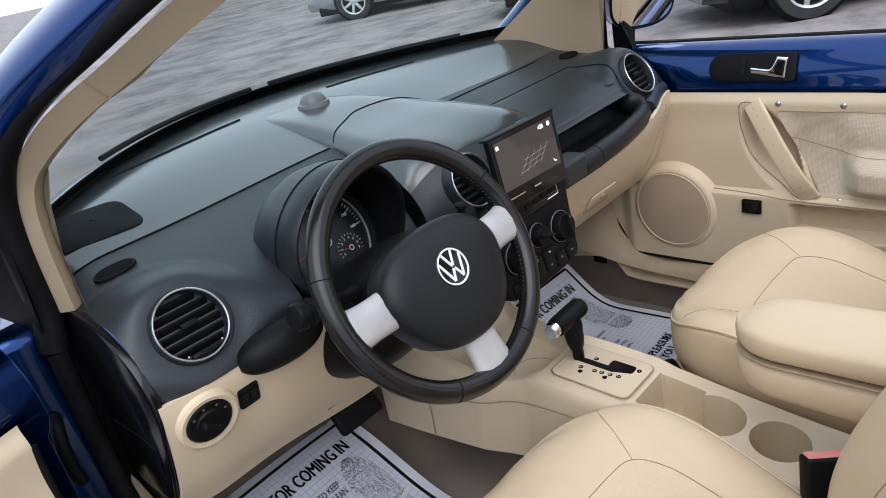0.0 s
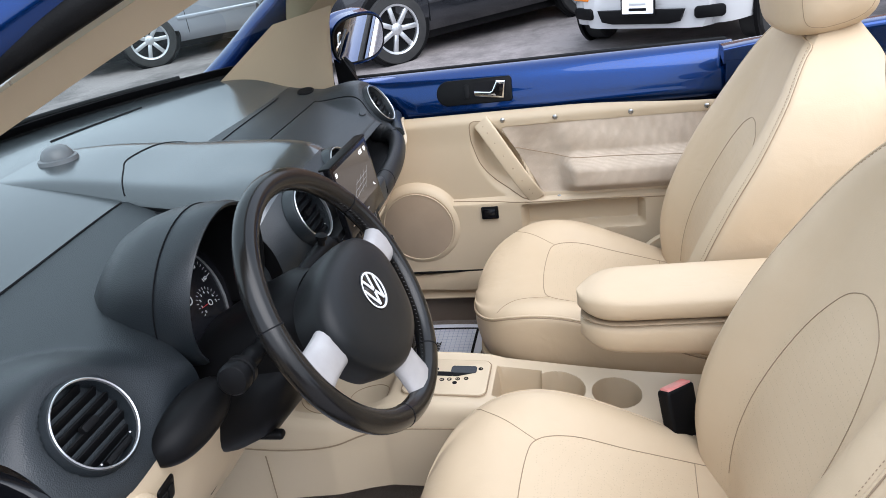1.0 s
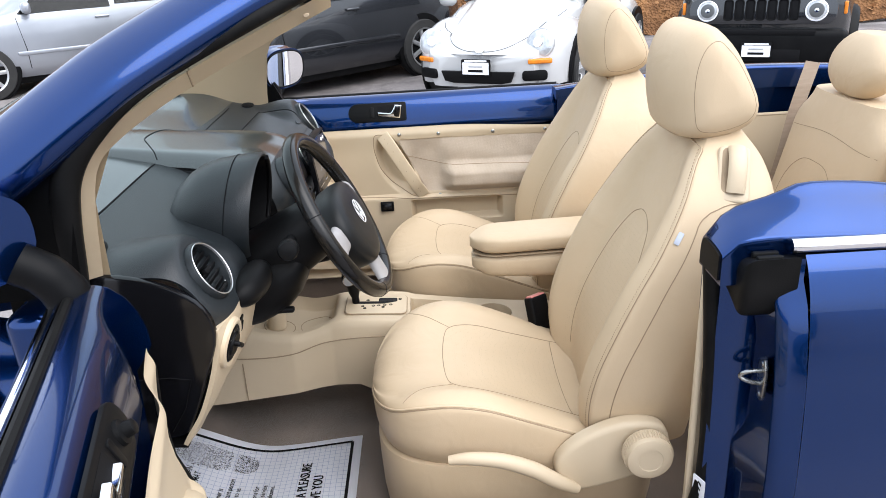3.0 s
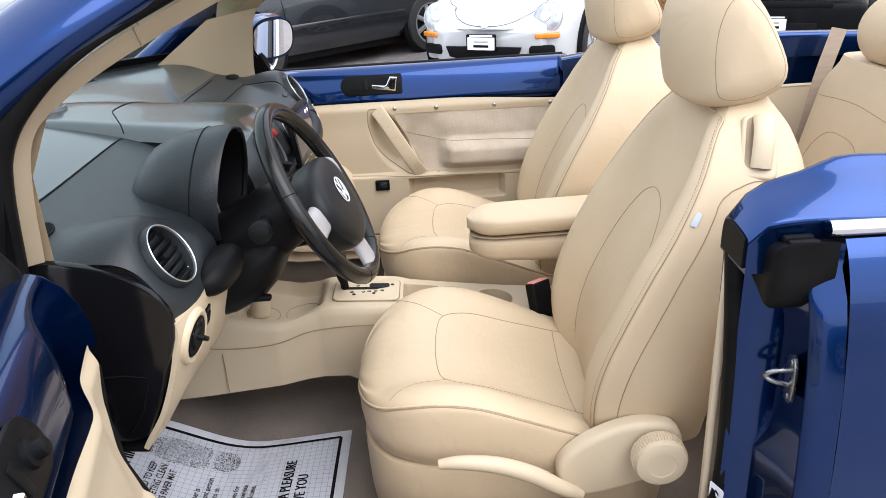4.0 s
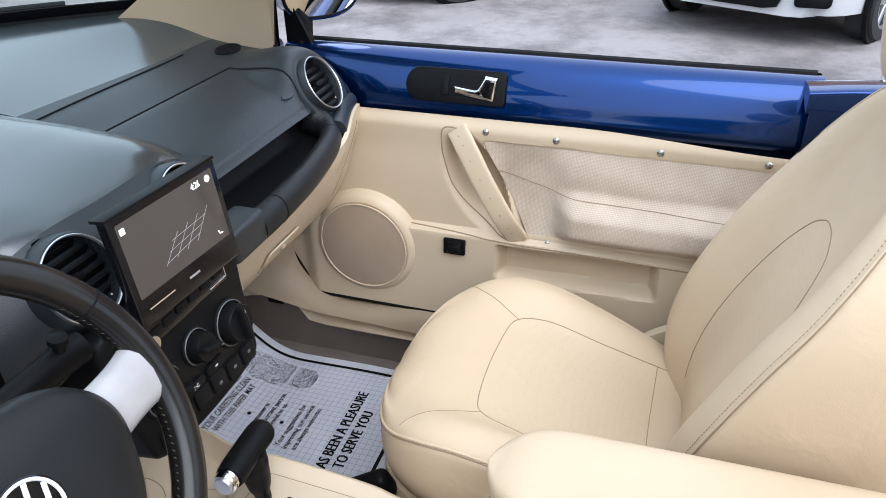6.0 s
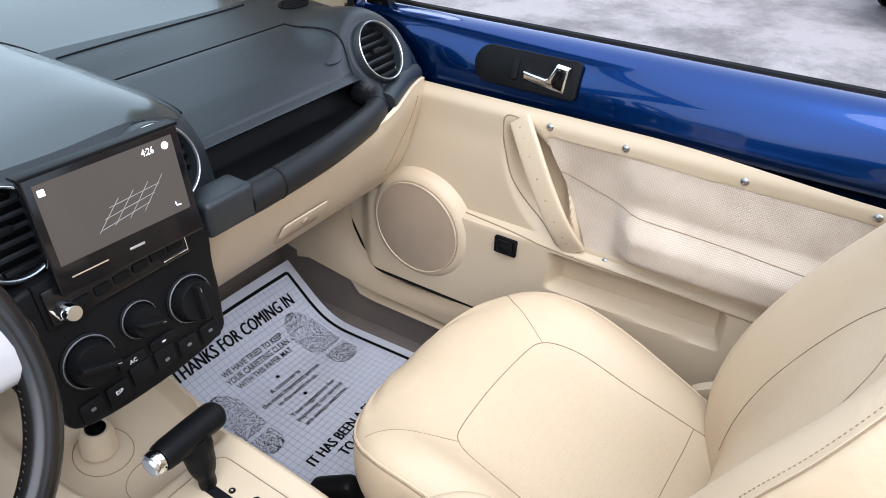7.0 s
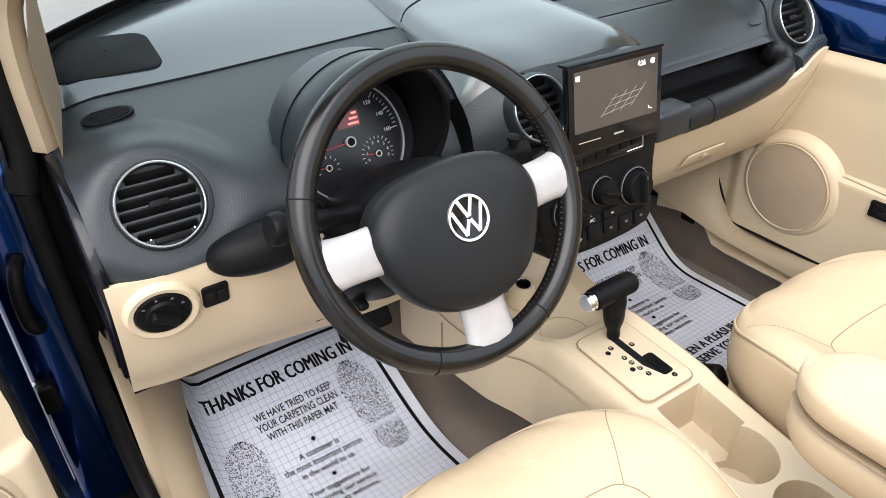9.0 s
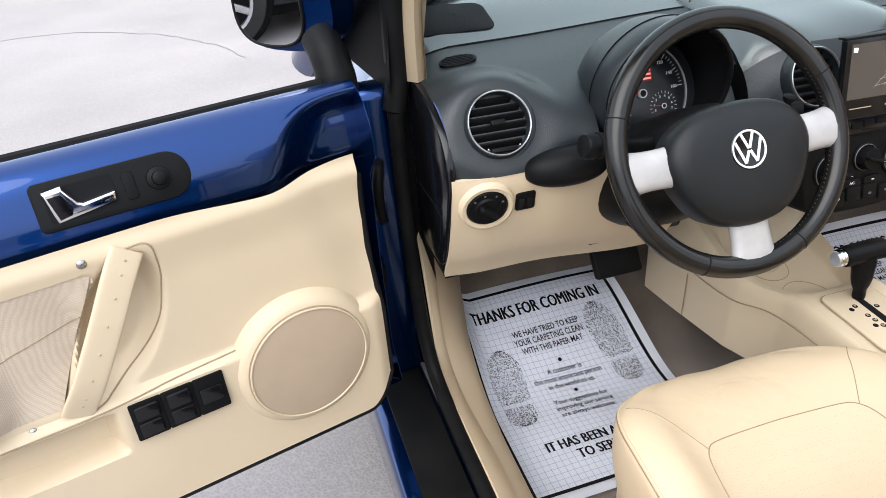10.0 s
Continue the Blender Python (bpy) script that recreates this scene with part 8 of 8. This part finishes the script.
for sx in (-1, 1):
    for cy in (1.27, -1.25):
        wg = ellipsoid(WB, (sx * 0.60, cy, 0.42), (0.265, 0.66, 0.44), 2.4)
        bmesh.ops.delete(wg, geom=[f for f in wg.faces if f.calc_center_median().z < 0.255], context="FACES")
        if cy > 0:
            wtree = tree_of(wg)
            front_forms.append(wg.copy())
        part("wing", wg, WHITEPAINT, bug, "bulging white wing")
        part("arch_shadow", lathe([(0.375, -0.02), (0.375, 0.012), (0, 0.012)], WB @ frame_at((sx * 0.842, cy, 0.34), (sx, 0, 0)), 40), BLACK, bug)
        road_wheel(WB, sx, sx * 0.775, cy, 0.315, bug, 6)
    ahead = (WB.to_3x3() @ Vector((0, 1, 0))).normalized()
    spot, sn, _, _ = wtree.ray_cast(WB @ Vector((sx * 0.585, 3.0, 0.665)), -ahead)
    lampm = frame_at(spot - sn * 0.012, (sn + ahead * 0.8).normalized())
    hl = part("headlamp", lathe([(0.128, -0.04), (0.128, 0.004), (0.112, 0.020), (0.07, 0.036), (0.0, 0.044)], lampm, 36), LAMP, bug, "round clear headlamp")
    part("lamp_ring", lathe([(0.133, -0.03), (0.136, 0.004), (0.128, 0.008), (0.126, 0.0)], lampm, 36), WHITEPAINT, hl)
    part("bulb", lathe([(0.05, 0.036), (0.045, 0.050), (0, 0.056)], lampm, 20), CHROME, hl)
    part("indicator", box(0, 0, 0, 0.24, 0.05, 0.05, 0.015, 3, m=WB @ pose(sx * 0.62, 1.935, 0.500, 0, 0, -sx * 28)), AMBER, bug, "amber indicator strip")
    part("bumper_vent", slab(rounded(0.25, 0.10, 0.035), WB @ frame_at((sx * 0.575, 1.960, 0.365), (sx * 0.42, 0.9, 0)), 0.03, 0.01), BLACK, bug)
    part("door_mirror", ellipsoid(WB, (sx * 0.90, 0.80, 1.00), (0.11, 0.07, 0.075), 2.4), WHITEPAINT, bug)
    part("side_window", patch(lambda u, v: WB @ Vector((sx * (0.728 - 0.16 * v), 0.72 - 1.15 * u - 0.25 * v * (1 - 1.4 * u), 0.93 + 0.38 * v)), 8, 6, 0.01), CARGLASS, bug)
rows = []
for y, hh in ((1.70, 0.72), (1.92, 0.69), (2.03, 0.58), (2.065, 0.42)):
    rows.append([WB @ Vector((x * hh, y - 0.18 * abs(x) ** 2.6, z)) for x, z in [(math.copysign(abs(math.cos(a)) ** 0.5, math.cos(a)), 0.425 + 0.145 * math.copysign(abs(math.sin(a)) ** 0.6, math.sin(a))) for a in [2 * math.pi * k / 40 for k in range(40)]]])
part("bumper", loft(rows), WHITEPAINT, bug, "white rounded bumper")
part("bumper_vent", slab([(-0.40, 0.055), (0.40, 0.055), (0.36, -0.045), (0.26, -0.065), (-0.26, -0.065), (-0.36, -0.045)], WB @ frame_at((0, 2.040, 0.350), (0, 1, 0)), 0.035, 0.012), BLACK, bug)
dealer_plate(WB, bug, 0.0, 2.085, 0.445)
part("front_badge", lathe([(0.055, 0), (0.055, 0.01), (0, 0.012)], WB @ frame_at((0, 1.975, 0.62), (0, 0.9, 0.45)), 24), CHROME, bug)
nose_tree = tree_of(*front_forms)
hoodline = []
for k in range(41):
    x = -0.66 + 1.32 * k / 40
    start = WB @ Vector((x, 3.0, 0.585 + 0.36 * abs(x / 0.66) ** 2.6))
    hit, nrm, _, _ = nose_tree.ray_cast(start, -ahead)
    if hit is not None:
        hoodline.append(hit + nrm * 0.001)
part("bonnet_gap", tube(hoodline, 0.0045, 6), TRIMGREY, bug)
for b in front_forms:
    b.free()
part("windscreen", patch(lambda u, v: WB @ Vector(((2 * u - 1) * (0.66 - 0.13 * v), 1.02 - 0.72 * v - 0.16 * (2 * u - 1) ** 2 * (1 - v), 1.030 + 0.36 * v - 0.05 * (2 * u - 1) ** 2)), 12, 8, 0.01), CARGLASS, bug, "dark windscreen")
part("wiper", tube([WB @ Vector((x, 1.04 - 0.16 * (x / 0.66) ** 2, 1.045)) for x in (-0.5, -0.25, 0.0, 0.1)], 0.010, 6), BLACK, bug)

# black boxy off-roader
JP = heading(6.715, -3.405, -0.883, 0.469) @ Matrix.Scale(0.85, 4)
jeep = thing("parked_car", "black boxy off-roader with a slotted grille and round headlamps", "car", JP.translation, "parked cars")
rows = []
for y, half, z_belt, z_top in ((2.12, 0.70, 0.92, 0.94), (2.05, 0.80, 0.98, 1.02), (1.9, 0.86, 1.02, 1.06), (1.2, 0.90, 1.06, 1.12), (0.95, 0.90, 1.08, 1.14), (0.45, 0.90, 1.08, 1.58), (0.1, 0.90, 1.08, 1.68), (-1.7, 0.90, 1.08, 1.68), (-2.0, 0.88, 1.05, 1.5), (-2.1, 0.85, 0.9, 1.1)):
    rows.append(ring_section(y, half, 0.98, 0.30, z_belt, z_top, 0.82))
bm = bmesh.new()
vs = add_grid(bm, rows)
bm.faces.new(vs[0])
bm.faces.new(vs[-1])
bm.transform(JP)
part("body", bm, BLACKPAINT, jeep)
GRM = JP @ frame_at((0, 2.125, 0.86), (0, 1, 0.10))
part("grille_panel", slab(rounded(1.46, 0.27, 0.11, 6), GRM, 0.02, 0.008), DARKPAINT, jeep, "graphite grille panel")
for k in range(7):
    s = part("grille_slot", slab(rounded(0.082, 0.20, 0.022), GRM @ Matrix.Translation(((k - 3) * 0.108, 0.012, 0.018)), 0.006, 0.002), INK, jeep)
    part("slot_rim", tube([GRM @ Vector((x + (k - 3) * 0.108, y + 0.012, 0.026)) for x, y in rounded(0.084, 0.202, 0.023, 4)], 0.006, 6, True), BLACK, jeep)
for sx in (-1, 1):
    lm = GRM @ Matrix.Translation((sx * 0.535, 0.004, 0.018))
    hl = part("headlamp", lathe([(0.105, 0), (0.105, 0.02), (0.095, 0.03), (0.06, 0.036), (0, 0.038)], lm, 36), LAMP, jeep, "round headlamp")
    part("lamp_ring", lathe([(0.108, 0.012), (0.110, 0.028), (0.098, 0.034), (0.094, 0.026)], lm, 36), PAPER, hl)
    part("reflector", lathe([(0.072, 0.0355), (0.066, 0.0385), (0.030, 0.0400), (0.028, 0.0385)], lm, 28), TRIMGREY, hl)
    part("bulb", lathe([(0.026, 0.037), (0.022, 0.043), (0, 0.045)], lm, 18), CHROME, hl)
    part("indicator", box(sx * 0.80, 2.03, 0.88, 0.04, 0.05, 0.13, 0.012, 3, m=JP), AMBER, jeep)
    part("fog_lamp", lathe([(0.06, 0), (0.055, 0.02), (0, 0.025)], JP @ frame_at((sx * 0.62, 2.20, 0.44), (0, 1, 0)), 24), LAMP, jeep)
    for cy in (1.27, -1.3):
        part("wheel_arch", tube([JP @ Vector((sx * 0.90, cy + 0.44 * math.cos(radians(a)), 0.36 + 0.44 * math.sin(radians(a)))) for a in range(-15, 196, 10)], 0.055, 8, flat=0.7), BLACK, jeep)
        road_wheel(JP, sx, sx * 0.80, cy, 0.36, jeep, 5)
    part("door_mirror", box(sx * 1.02, 0.72, 1.20, 0.20, 0.12, 0.18, 0.05, 4, m=JP), BLACK, jeep)
part("bumper", box(0, 2.13, 0.50, 1.72, 0.24, 0.36, 0.07, 4, m=JP), BLACK, jeep, "matt black bumper")
part("bumper_slot", box(0, 2.235, 0.655, 1.10, 0.05, 0.055, 0.012, m=JP), INK, jeep)
part("lower_grille", box(0, 2.24, 0.42, 0.86, 0.03, 0.13, 0.02, m=JP), INK, jeep)
dealer_plate(JP, jeep, 0.0, 2.26, 0.470)
part("name_bar", box(0, 2.145, 1.02, 0.16, 0.01, 0.035, 0.005, m=JP), DARKPAINT, jeep)
part("windscreen", patch(lambda u, v: JP @ Vector(((2 * u - 1) * (0.74 - 0.06 * v), 0.96 - 0.50 * v, 1.15 + 0.42 * v)), 8, 6, 0.01), CARGLASS, jeep)

# ---- bank of bark and fallen leaves behind the cars ----
LITTER = surf("brown_leaf_litter", (0.30, 0.145, 0.06), (0.16, 0.075, 0.035), 0.9, scale=3.0, fine=26, bump=1.0, dist=0.05, grain="VORONOI", spec=0.2)
# upper slope and far end are unseen, added to darken sky reflections
bm = patch(lambda u, v: Vector((9.6 + 0.8 * max(0, 76 * u - 36) + 22 * v, -30 + 76 * u, 0.03 + 12.0 * v ** 0.8 + 0.12 * noise.noise(Vector((u * 120, v * 24, 0))))), 200, 48, 0.02)
alone("leaf_bank", bm, LITTER, "bank covered with brown bark and leaves, its unseen upper part added to cut sky light", "bank", kind="structure")
rnd = random.Random(3)
bm = bmesh.new()
for _ in range(5000):
    y, v = rnd.uniform(-9, 6), rnd.uniform(0, 0.5)
    c = Vector((9.6 + 9 * v, y, 0.06 + 12.0 * (9 * v / 22) ** 0.8 + rnd.uniform(-0.02, 0.06)))
    a, b = Vector((rnd.gauss(0, 1), rnd.gauss(0, 1), rnd.gauss(0, 0.6))).normalized(), Vector((rnd.gauss(0, 1), rnd.gauss(0, 1), rnd.gauss(0, 0.6))).normalized()
    s = rnd.uniform(0.03, 0.08)
    bm.faces.new([bm.verts.new(p) for p in (c - a * s, c + b * s * 0.5, c + a * s, c - b * s * 0.5)])
LEAF = surf("dry_leaves", (0.40, 0.19, 0.07), (0.22, 0.10, 0.04), 0.8, scale=2.2, bump=0)
tagged(put_mesh("fallen_leaves", bm, LEAF), "dry brown fallen leaves on the bank", "leaves", kind="stuff")
# crack in the asphalt
CRACK = surf("dusty_crack", (0.24, 0.215, 0.205), rough=0.9, scale=9, fine=90, bump=0.3)
pts = smooth_path([(-4.6, 6.2, 0.003), (-3.4, 6.9, 0.003), (-2.4, 7.0, 0.003), (-1.6, 6.5, 0.003), (-1.1, 5.8, 0.003), (-0.9, 5.3, 0.003)], 10)
pts = [p + Vector((0.03 * noise.noise(p * 6), 0.03 * noise.noise(p * 6 + Vector((9, 0, 0))), 0)) for p in pts]
alone("asphalt_crack", tube(pts, 0.005, 6, flat=0.2, up=(0, 0, 1)), CRACK, "thin crack in the asphalt", "crack", kind="structure")

# road wheels under the blue car
for side in (-1, 1):
    for axle in (1.72, -0.79):
        road_wheel(Matrix.Identity(4), side, side * 0.715, axle, 0.315, shell, 6)
